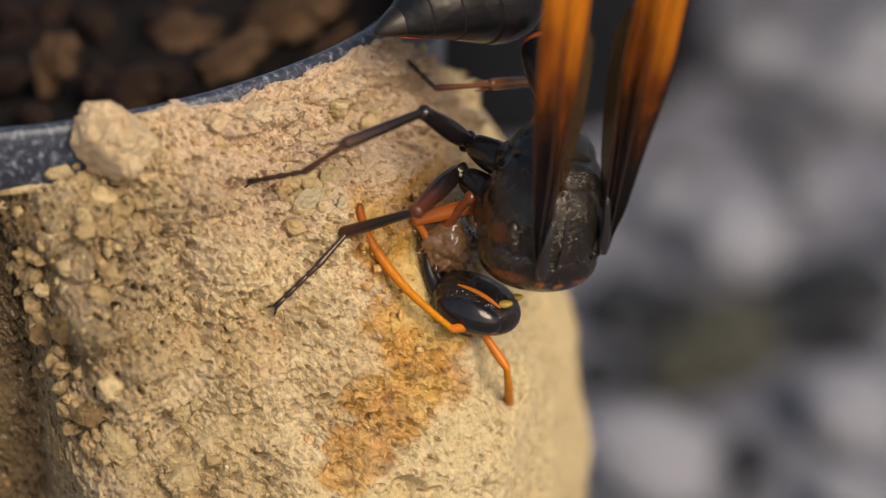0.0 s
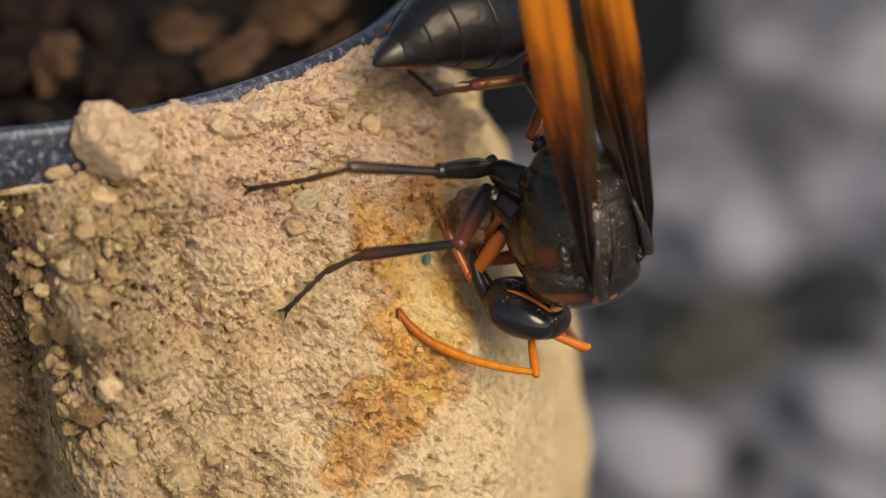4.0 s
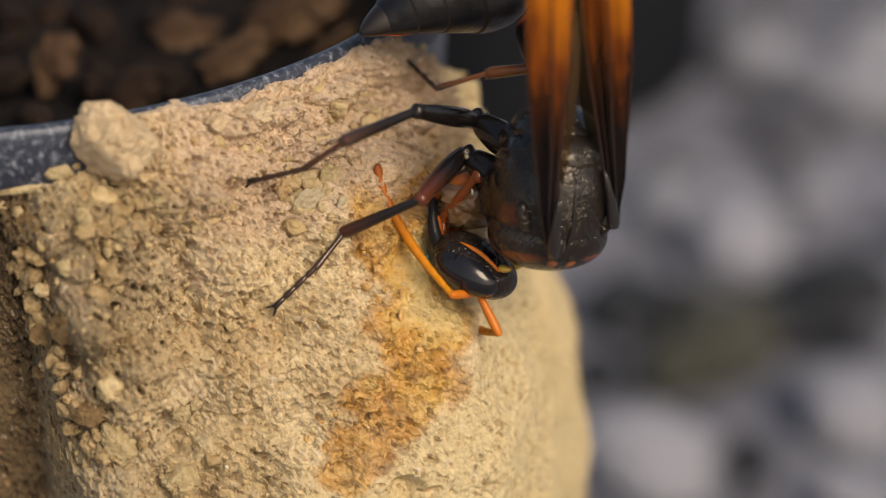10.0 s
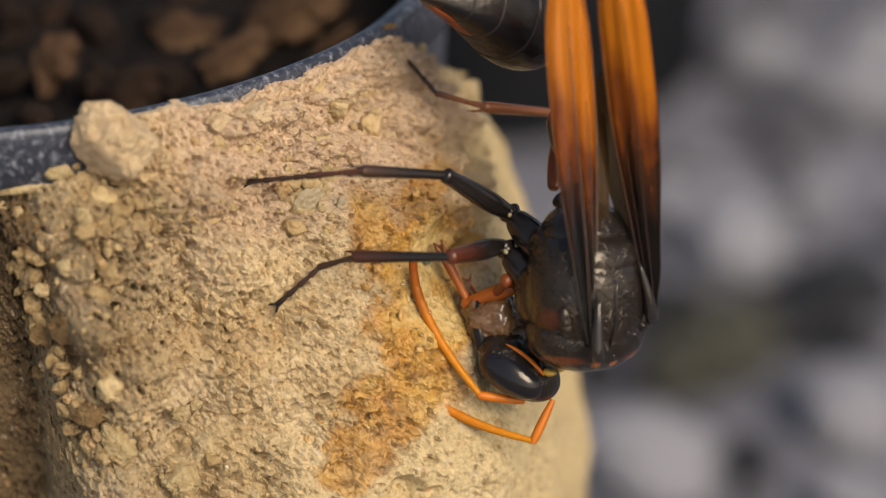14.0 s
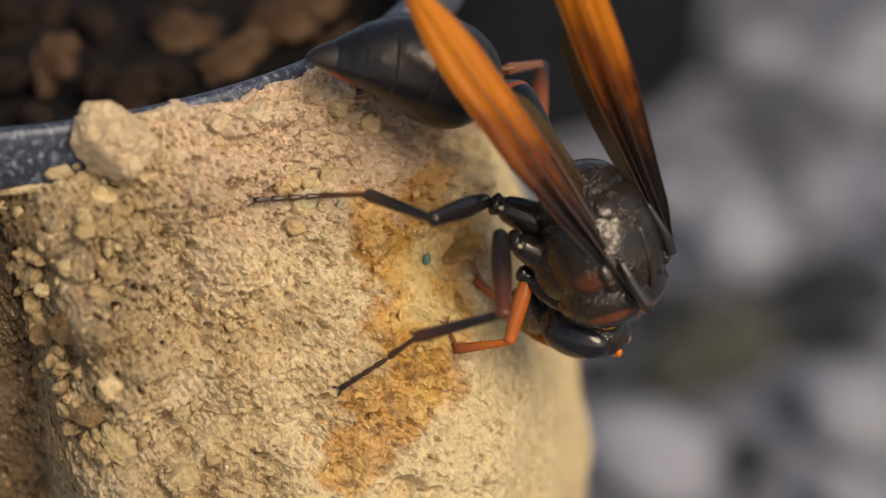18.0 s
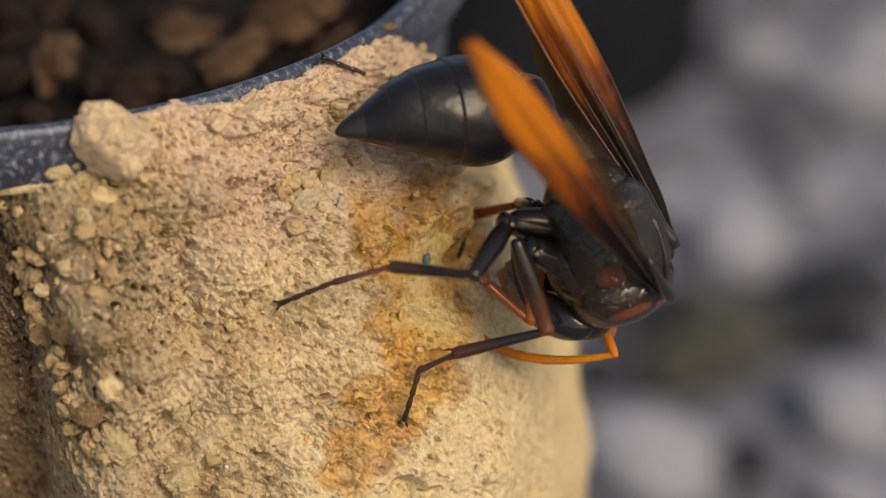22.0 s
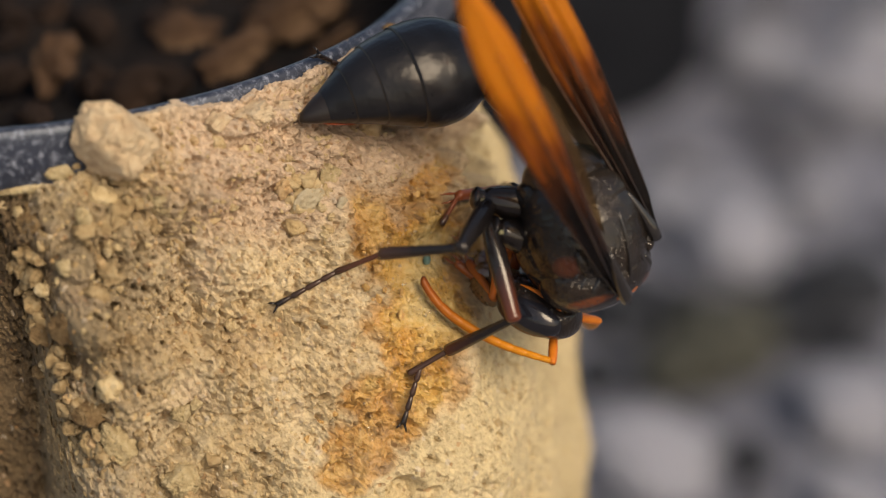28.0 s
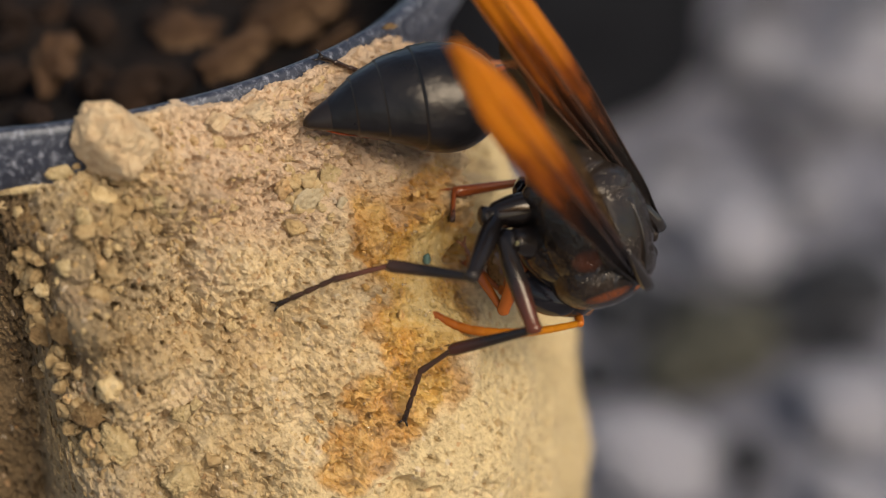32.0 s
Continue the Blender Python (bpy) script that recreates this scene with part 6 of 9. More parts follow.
    walk(MOVING["LH_coxa"], [
        (0, pose(-0.0022,-0.0017,-0.0019,0.2,51.9,-114.9)),
        (1, pose(-0.0022,-0.0017,-0.0019,-0.9,56.6,-117)),
        (2, pose(-0.0022,-0.0017,-0.0019,-8.7,54,-131)),
        (3, pose(-0.0022,-0.0017,-0.0019,-9.7,52,-130)),
        (6, pose(-0.0022,-0.0017,-0.0019,-28.6,48.9,-157.8)),
        (7, pose(-0.0022,-0.0017,-0.0019,-27,49.6,-154.5)),
        (8, pose(-0.0022,-0.0017,-0.0019,-15.1,52.1,-141.8)),
        (9, pose(-0.0022,-0.0017,-0.0019,-13.3,52.3,-138.2)),
        (10, pose(-0.0022,-0.0017,-0.0019,-7.3,52.3,-131)),
        (11, pose(-0.0022,-0.0017,-0.0019,-8.2,51.1,-130.6)),
        (12, pose(-0.0022,-0.0017,-0.0019,-7.9,52.1,-132.4)),
        (13, pose(-0.0022,-0.0017,-0.0019,-12.4,54.6,-135.8)),
        (14, pose(-0.0022,-0.0017,-0.0019,-21.3,47.8,-154.8)),
        (14.5, pose(-0.0022,-0.0017,-0.0019,-8.2,56,-132.2)),
        (16.5, pose(-0.0022,-0.0017,-0.0019,-21.1,45.2,-161.5)),
        (17, pose(-0.0022,-0.0017,-0.0019,-21.3,41,-159.2)),
        (17.5, pose(-0.0022,-0.0017,-0.0019,-25.8,29.1,-170.1)),
        (18, pose(-0.0022,-0.0017,-0.0019,-22.6,30.2,-137.8)),
        (18.5, pose(-0.0022,-0.0017,-0.0019,-31.2,50.7,-132.2)),
        (19, pose(-0.0022,-0.0017,-0.0019,-11.6,62.6,-110.6)),
        (20, pose(-0.0022,-0.0017,-0.0019,-15.6,48.5,-115.4)),
        (21, pose(-0.0022,-0.0017,-0.0019,-23,32.7,-125.3)),
        (22, pose(-0.0022,-0.0017,-0.0019,-18.3,33.9,-119.9)),
        (23, pose(-0.0022,-0.0017,-0.0019,-19.6,33.8,-121.4)),
        (24, pose(-0.0022,-0.0017,-0.0019,-25.9,32,-128.8)),
        (25, pose(-0.0022,-0.0017,-0.0019,-16.4,34.9,-117.8)),
        (28, pose(-0.0022,-0.0017,-0.0019,-8.3,28.2,-119.7)),
        (29, pose(-0.0022,-0.0017,-0.0019,-8.8,27.7,-123.6)),
        (30, pose(-0.0022,-0.0017,-0.0019,-14.3,26.5,-131.7)),
        (31, pose(-0.0022,-0.0017,-0.0019,-16.1,28.1,-127.4)),
        (32, pose(-0.0022,-0.0017,-0.0019,0.4,32.8,-102.5))])
    walk(MOVING["LH_femur"], [
        (0, pose(-0.00291,-0.00323,-0.00405,0.6,-31.4,-114.3)),
        (1, pose(-0.00279,-0.00286,-0.00388,1.5,-19.9,-112.6)),
        (2, pose(-0.00317,-0.00282,-0.00394,5.3,-20.5,-105)),
        (3, pose(-0.00329,-0.00299,-0.00406,11.3,-25.8,-97)),
        (6, pose(-0.00373,-0.00233,-0.0038,9.4,-17,-97.4)),
        (7, pose(-0.00369,-0.00241,-0.00385,11.2,-12.4,-94.1)),
        (8, pose(-0.00344,-0.00268,-0.00393,13.6,-32.8,-96.8)),
        (9, pose(-0.00338,-0.00276,-0.00396,10,-29.8,-100.1)),
        (10, pose(-0.00326,-0.00292,-0.00399,9.8,-25.9,-99.2)),
        (11, pose(-0.00333,-0.00302,-0.00406,11.3,-34.4,-100.2)),
        (12, pose(-0.0033,-0.0029,-0.00399,13.3,-34.9,-97.3)),
        (13, pose(-0.00321,-0.00268,-0.00389,9.5,-20.2,-97.9)),
        (14, pose(-0.00384,-0.00247,-0.00391,-5.3,-7.2,-120.3)),
        (14.5, pose(-0.00309,-0.00268,-0.00386,-2.1,-2.8,-119.8)),
        (16.5, pose(-0.00407,-0.00233,-0.00389,-12.7,23.7,-143.6)),
        (17, pose(-0.00458,-0.00261,-0.00412,-17.7,29.8,-152.4)),
        (17.5, pose(-0.00451,-0.0021,-0.00321,-19.1,37.5,-150.9)),
        (18, pose(-0.00436,-0.00366,-0.00359,9.1,-9.9,-96.7)),
        (18.5, pose(-0.00374,-0.0034,-0.00471,28.8,9.6,-80.4)),
        (19, pose(-0.0028,-0.00329,-0.00519,39.1,14.5,-71.7)),
        (20, pose(-0.00303,-0.00344,-0.00407,40.6,5.9,-70.7)),
        (21, pose(-0.00346,-0.00348,-0.0033,30.3,1.9,-76.4)),
        (22, pose(-0.00325,-0.00353,-0.00332,32.9,1.5,-74)),
        (23, pose(-0.00332,-0.00352,-0.00333,33.9,1.4,-73.2)),
        (24, pose(-0.00362,-0.00346,-0.00331,29.5,1.4,-77.4)),
        (25, pose(-0.00319,-0.00358,-0.00339,27.7,2,-78.8)),
        (28, pose(-0.00308,-0.00323,-0.00285,32.6,-23.5,-74.3)),
        (29, pose(-0.00327,-0.0033,-0.00291,35,-31.6,-73)),
        (30, pose(-0.0035,-0.00316,-0.00287,34.3,-27.3,-72.2)),
        (31, pose(-0.00332,-0.00316,-0.00288,38.3,-15,-65.1)),
        (32, pose(-0.00258,-0.00343,-0.00304,39.7,-7.3,-67))])
    walk(MOVING["LH_tibia"], [
        (0, pose(-0.00464,-0.00706,-0.00148,20,-12.9,-67.4)),
        (1, pose(-0.00456,-0.00713,-0.0022,25,-27.1,-61.5)),
        (2, pose(-0.00436,-0.00726,-0.00222,20.4,-19.1,-74.4)),
        (3, pose(-0.00383,-0.00738,-0.00192,10.6,-1.7,-91.4)),
        (6, pose(-0.00434,-0.007,-0.00235,1.9,15.2,-104.4)),
        (7, pose(-0.00403,-0.0072,-0.00279,1.9,8.3,-104.5)),
        (8, pose(-0.00394,-0.00679,-0.00125,11.3,3.7,-88.8)),
        (9, pose(-0.00413,-0.00697,-0.0015,13.5,2.4,-84.3)),
        (10, pose(-0.00397,-0.00729,-0.00184,19.7,-17.8,-72)),
        (11, pose(-0.00405,-0.00703,-0.00128,14.2,-1.3,-82.3)),
        (12, pose(-0.00381,-0.0069,-0.00118,15.3,-8.9,-80.5)),
        (13, pose(-0.00384,-0.00726,-0.00219,13.7,-5.7,-85.8)),
        (14, pose(-0.00633,-0.00672,-0.00328,8,-0.9,-96.5)),
        (14.5, pose(-0.00555,-0.00697,-0.00362,21.1,-19.7,-68.7)),
        (16.5, pose(-0.00774,-0.00503,-0.0059,22.8,-32.1,-80.3)),
        (17, pose(-0.00843,-0.00462,-0.0066,17.2,-28.3,-89.4)),
        (17.5, pose(-0.00796,-0.00402,-0.00623,-5.9,-29.1,-116.8)),
        (18, pose(-0.00493,-0.0085,-0.00274,-68.7,69.2,166.8)),
        (18.5, pose(-0.00293,-0.00822,-0.00554,-97.1,40.8,132)),
        (19, pose(-0.0013,-0.00784,-0.00644,-125.6,57.3,121.6)),
        (20, pose(-0.00141,-0.00806,-0.00458,-111.5,69,138.9)),
        (21, pose(-0.0023,-0.00826,-0.00346,-82.6,71.9,166.3)),
        (22, pose(-0.0019,-0.00826,-0.00345,-83.3,72.7,166.1)),
        (23, pose(-0.00189,-0.00824,-0.00344,-81.6,72.6,167.8)),
        (24, pose(-0.00255,-0.00827,-0.00344,-84.1,72.8,165.3)),
        (25, pose(-0.00224,-0.00841,-0.00356,-84.4,72.9,165.1)),
        (28, pose(-0.00185,-0.0076,-0.00087,0,71,-106.4)),
        (29, pose(-0.00204,-0.00733,-0.00032,8.4,70.8,-95.9)),
        (30, pose(-0.00216,-0.00735,-0.00061,3,70,-102.9)),
        (31, pose(-0.0013,-0.0075,-0.0016,-34.9,74.9,-147.5)),
        (32, pose(-0.00066,-0.00794,-0.00241,-56.3,72,-170.4))])
    walk(MOVING["LH_basitarsus"], [
        (0, pose(-0.00279,-0.01148,-0.00038,30.4,43.9,-31.9)),
        (1, pose(-0.00247,-0.01098,0.00004,32,46.4,-29.5)),
        (2, pose(-0.00312,-0.01172,-0.00061,38.2,56.3,-31.3)),
        (3, pose(-0.00395,-0.01228,-0.00178,44,66.2,-37.4)),
        (6, pose(-0.00551,-0.0116,-0.00364,35.9,73.4,-58.8)),
        (7, pose(-0.00525,-0.01189,-0.00349,45.9,73.7,-45.9)),
        (8, pose(-0.00383,-0.0117,-0.00157,35.2,57.2,-42.6)),
        (9, pose(-0.00364,-0.01186,-0.00171,34.4,54.6,-41.5)),
        (10, pose(-0.00252,-0.01174,-0.00034,31.1,47.1,-34.2)),
        (11, pose(-0.00339,-0.01189,-0.00117,33.2,52.3,-38.9)),
        (12, pose(-0.00301,-0.01168,-0.00042,32.1,52.4,-38.8)),
        (13, pose(-0.00348,-0.01214,-0.0017,35.1,55.6,-40.9)),
        (14, pose(-0.00689,-0.01164,-0.00321,17.9,51.8,-76.2)),
        (14.5, pose(-0.00385,-0.01132,-0.00195,22.7,26.4,-49.2)),
        (16.5, pose(-0.00704,-0.00916,-0.00327,30.2,64.2,-58.4)),
        (17, pose(-0.00838,-0.00896,-0.00426,2.5,70.1,-108)),
        (17.5, pose(-0.00991,-0.00788,-0.00383,-17.4,78.9,-133.5)),
        (18, pose(-0.00664,-0.0081,-0.00736,-31.5,80.9,-140.6)),
        (18.5, pose(-0.00543,-0.00544,-0.00876,-64.9,60.9,-172.3)),
        (19, pose(-0.0027,-0.00556,-0.0106,-70.6,84.1,-170.8)),
        (20, pose(-0.00277,-0.00687,-0.0093,-12.1,82.3,-111.6)),
        (21, pose(-0.00383,-0.00789,-0.00828,-1.6,74.2,-101.4)),
        (22, pose(-0.00335,-0.0079,-0.00827,1.9,74,-97.4)),
        (23, pose(-0.00336,-0.00792,-0.00827,-1.6,74.1,-101.3)),
        (24, pose(-0.004,-0.00789,-0.00828,-1.2,74.3,-100.9)),
        (25, pose(-0.00368,-0.00802,-0.0084,-1.1,74.4,-100.8)),
        (28, pose(-0.0023,-0.00915,-0.00555,31.5,69,-62.5)),
        (29, pose(-0.0022,-0.00895,-0.005,29.6,62.2,-60.9)),
        (30, pose(-0.00254,-0.00899,-0.00526,37.8,67.1,-51.9)),
        (31, pose(-0.00239,-0.00819,-0.00638,7.5,44.6,-93.6)),
        (32, pose(-0.00217,-0.0082,-0.00712,4.6,67,-97.2))])
    walk(MOVING["LH_tarsus"], [
        (0, pose(-0.00086,-0.01269,-0.00258,23.6,48.8,-59.2)),
        (1, pose(-0.00057,-0.01205,-0.00226,24.6,48,-56)),
        (2, pose(-0.00161,-0.01264,-0.00326,24.8,49.1,-58.3)),
        (3, pose(-0.00293,-0.01306,-0.00468,21.8,51.6,-68.1)),
        (6, pose(-0.00505,-0.01238,-0.00667,15.6,62.3,-83.4)),
        (7, pose(-0.00463,-0.01253,-0.00654,16.8,64.1,-81.9)),
        (8, pose(-0.00257,-0.01286,-0.00423,22.2,50.7,-66.5)),
        (9, pose(-0.00227,-0.01307,-0.00429,22.1,50.5,-66.6)),
        (10, pose(-0.00073,-0.01295,-0.00267,23.1,49.2,-60.8)),
        (11, pose(-0.00189,-0.01311,-0.00367,22.1,48.5,-64.6)),
        (12, pose(-0.0015,-0.01289,-0.00293,21.6,47.3,-63.6)),
        (13, pose(-0.00213,-0.01331,-0.00431,22.6,51.3,-65.9)),
        (14, pose(-0.00642,-0.01353,-0.00567,18.3,52.9,-75.8)),
        (14.5, pose(-0.00202,-0.01344,-0.00334,20.1,47.2,-67.7)),
        (16.5, pose(-0.00632,-0.01033,-0.00611,11.4,58.7,-91.3)),
        (17, pose(-0.00872,-0.00999,-0.00723,1.4,55.7,-109.3)),
        (17.5, pose(-0.01032,-0.00832,-0.00692,-10.9,60.3,-129.5)),
        (18, pose(-0.00702,-0.00842,-0.01047,-2.6,28.5,-108)),
        (18.5, pose(-0.00693,-0.00564,-0.01149,-99.7,58.6,145.4)),
        (19, pose(-0.00301,-0.00561,-0.01374,140.5,82,44)),
        (20, pose(-0.00293,-0.00728,-0.01256,143.3,81.8,47)),
        (21, pose(-0.00401,-0.00877,-0.01145,73.6,84,-22.3)),
        (22, pose(-0.00347,-0.00879,-0.01141,67.9,83.8,-28)),
        (23, pose(-0.00354,-0.0088,-0.01143,70,83.8,-25.9)),
        (24, pose(-0.00416,-0.00876,-0.01145,74.6,84.1,-21.4)),
        (25, pose(-0.00385,-0.00889,-0.01157,74.1,84.1,-21.8)),
        (28, pose(-0.00178,-0.01015,-0.00849,18.1,33.3,-76.2)),
        (29, pose(-0.00152,-0.01017,-0.00765,17.6,24.9,-75.6)),
        (30, pose(-0.0018,-0.00993,-0.00809,16.7,27.7,-78.1)),
        (31, pose(-0.00253,-0.01042,-0.00859,28.5,65.2,-66.1)),
        (32, pose(-0.00233,-0.00942,-0.01003,30.6,71.2,-65.9))])
    walk(MOVING["LM_coxa"], [
        (0, pose(-0.0002,-0.0019,-0.002,-2.9,42.5,-122.1)),
        (1, pose(-0.0002,-0.0019,-0.002,-6.2,44.1,-129.5)),
        (2, pose(-0.0002,-0.0019,-0.002,-9.8,42,-135.4)),
        (3, pose(-0.0002,-0.0019,-0.002,-14,38.5,-140.8)),
        (6, pose(-0.0002,-0.0019,-0.002,-24.6,32.7,-153.3)),
        (7, pose(-0.0002,-0.0019,-0.002,-20.1,36,-143.8)),
        (8, pose(-0.0002,-0.0019,-0.002,-9.7,40.8,-132.5)),
        (9, pose(-0.0002,-0.0019,-0.002,-8,40.3,-128.8)),
        (10, pose(-0.0002,-0.0019,-0.002,-5.2,41.9,-127.3)),
        (11, pose(-0.0002,-0.0019,-0.002,-3.9,41.7,-122.1)),
        (12, pose(-0.0002,-0.0019,-0.002,-6.7,41.3,-131)),
        (13, pose(-0.0002,-0.0019,-0.002,-9.8,40.8,-132.7)),
        (14, pose(-0.0002,-0.0019,-0.002,-18,36.7,-150.1)),
        (14.5, pose(-0.0002,-0.0019,-0.002,-10.7,44.1,-140.3)),
        (16.5, pose(-0.0002,-0.0019,-0.002,-17.9,39.5,-155.3)),
        (17, pose(-0.0002,-0.0019,-0.002,-18.1,36,-152.5)),
        (17.5, pose(-0.0002,-0.0019,-0.002,-21,18.4,-157.1)),
        (18, pose(-0.0002,-0.0019,-0.002,-22.8,9.1,-133.8)),
        (18.5, pose(-0.0002,-0.0019,-0.002,-32.2,28.5,-128.3)),
        (19, pose(-0.0002,-0.0019,-0.002,-29.2,36.2,-125.1)),
        (20, pose(-0.0002,-0.0019,-0.002,-25.9,22.6,-121.1)),
        (21, pose(-0.0002,-0.0019,-0.002,-34.2,7.5,-130)),
        (22, pose(-0.0002,-0.0019,-0.002,-31.3,8,-126.9)),
        (23, pose(-0.0002,-0.0019,-0.002,-33.3,5.6,-127.9)),
        (24, pose(-0.0002,-0.0019,-0.002,-33.9,8.1,-130)),
        (25, pose(-0.0002,-0.0019,-0.002,-29.1,8.6,-124.8)),
        (28, pose(-0.0002,-0.0019,-0.002,-14.4,7,-127)),
        (29, pose(-0.0002,-0.0019,-0.002,-11.4,5.1,-126.1)),
        (30, pose(-0.0002,-0.0019,-0.002,-16.1,6.9,-132.1)),
        (31, pose(-0.0002,-0.0019,-0.002,-20.2,4.5,-128.5)),
        (32, pose(-0.0002,-0.0019,-0.002,-12.7,6.2,-114.9))])
    walk(MOVING["LM_femur"], [
        (0, pose(-0.00132,-0.00369,-0.00393,31.8,-41.2,-62)),
        (1, pose(-0.00138,-0.00333,-0.0038,32.3,-42.7,-65.5)),
        (2, pose(-0.00162,-0.0033,-0.0038,34.4,-40.8,-60.1)),
        (3, pose(-0.00202,-0.00338,-0.00386,37.5,-38.9,-56.8)),
        (6, pose(-0.00252,-0.00306,-0.00366,30.7,-19.1,-67.3)),
        (7, pose(-0.00218,-0.00335,-0.00378,32.4,-22.3,-67.2)),
        (8, pose(-0.00165,-0.00348,-0.00385,38.9,-42.7,-59.4)),
        (9, pose(-0.00165,-0.0037,-0.00396,35.7,-39,-60.6)),
        (10, pose(-0.00151,-0.00362,-0.00394,29.4,-36.4,-59.3)),
        (11, pose(-0.00136,-0.00375,-0.00394,37.3,-44.8,-62.6)),
        (12, pose(-0.00166,-0.00358,-0.00395,31.3,-39.1,-55.4)),
        (13, pose(-0.00166,-0.00348,-0.00385,31.7,-32.5,-59.8)),
        (14, pose(-0.00223,-0.00307,-0.00375,16.3,-29.2,-91.9)),
        (14.5, pose(-0.00155,-0.00302,-0.00371,20.2,-35.5,-86.4)),
        (16.5, pose(-0.00196,-0.00271,-0.0036,7.7,-28.7,-103.1)),
        (17, pose(-0.00236,-0.00303,-0.00377,0.3,-21.8,-111.4)),
        (17.5, pose(-0.00288,-0.00303,-0.00296,8.5,-25.3,-100.5)),
        (18, pose(-0.00264,-0.00444,-0.00256,47.7,-21,-44.2)),
        (18.5, pose(-0.00252,-0.00484,-0.00403,71,16.4,5.7)),
        (19, pose(-0.00212,-0.00463,-0.00445,71.1,1.2,-12.6)),
        (20, pose(-0.00199,-0.00486,-0.00344,65.3,0.4,-6.8)),
        (21, pose(-0.00255,-0.00469,-0.00248,57.6,5.5,5.8)),
        (22, pose(-0.00234,-0.00474,-0.0025,57.4,4.4,5.6)),
        (23, pose(-0.00233,-0.00464,-0.00234,57.7,4.7,-3.1)),
        (24, pose(-0.00257,-0.00472,-0.00253,57.6,5.3,5.2)),
        (25, pose(-0.00221,-0.00479,-0.00253,57.9,6.9,7.4)),
        (28, pose(-0.002,-0.00429,-0.00237,38.4,-12.8,-12.3)),
        (29, pose(-0.00179,-0.00408,-0.00224,32.8,7.7,8.4)),
        (30, pose(-0.00225,-0.00417,-0.00237,35.2,8.9,8.1)),
        (31, pose(-0.00206,-0.00423,-0.00223,47.9,-23.1,-23.7)),
        (32, pose(-0.00146,-0.0046,-0.00232,52.3,-13.8,-18.9))])
    walk(MOVING["LM_tibia"], [
        (0, pose(0.00046,-0.00704,-0.00061,27.6,50,-49.1)),
        (1, pose(0.00016,-0.00671,-0.00037,29.2,45.1,-38.5)),
        (2, pose(0.00029,-0.00662,-0.0005,26.6,52.2,-56)),
        (3, pose(0.00013,-0.00667,-0.0007,15.3,37.7,-78.7)),
        (6, pose(-0.00068,-0.00746,-0.00201,8.8,48.6,-92.5)),
        (7, pose(-0.00037,-0.00765,-0.00187,10.6,51.7,-89.8)),
        (8, pose(0.00024,-0.00668,-0.00043,15.6,39,-78)),
        (9, pose(0.00028,-0.00712,-0.00078,19.9,46.8,-70.1)),
        (10, pose(0.00056,-0.00712,-0.00094,25.1,42.7,-50.3)),
        (11, pose(0.00029,-0.00693,-0.00038,20.9,46.2,-66.3)),
        (12, pose(0.00057,-0.00681,-0.00077,23.4,47.6,-59)),
        (13, pose(0.00049,-0.00716,-0.00114,21.6,49.3,-67.2)),
        (14, pose(-0.00237,-0.00748,-0.00128,11,36.2,-88.2)),
        (14.5, pose(-0.00129,-0.00713,-0.00077,20.5,29.9,-59.2)),
        (16.5, pose(-0.00297,-0.00703,-0.00118,14.2,34,-80.1)),
        (17, pose(-0.00407,-0.00739,-0.0019,7,36.7,-97)),
        (17.5, pose(-0.00371,-0.00752,-0.00081,-4.7,42.7,-119.8)),
        (18, pose(0.00071,-0.00769,-0.00077,15.3,67.3,-84.3)),
        (18.5, pose(0.0023,-0.00436,-0.00545,-23.7,62.1,-124.5)),
        (19, pose(0.00281,-0.00574,-0.00456,-157.6,81.8,102.6)),
        (20, pose(0.00299,-0.00545,-0.00347,-112.4,85.3,146.7)),
        (21, pose(0.00245,-0.00419,-0.00296,-7.2,67.4,-108)),
        (22, pose(0.00267,-0.00425,-0.00289,-1.6,69.2,-101.4)),
        (23, pose(0.00267,-0.00491,-0.00275,-11.2,76.9,-112)),
        (24, pose(0.00243,-0.00427,-0.00299,-14.1,68.1,-116)),
        (25, pose(0.00276,-0.00414,-0.00314,-12.1,68,-113.7)),
        (28, pose(0.00282,-0.00533,-0.00125,46,69.8,-43)),
        (29, pose(0.00319,-0.00335,-0.00292,14.2,-1.6,-86.6)),
        (30, pose(0.00273,-0.00346,-0.00315,14.6,-0.1,-86.2)),
        (31, pose(0.00221,-0.0061,-0.00025,32.3,73,-63.9)),
        (32, pose(0.00313,-0.00618,-0.00113,17.3,80.4,-83.6))])
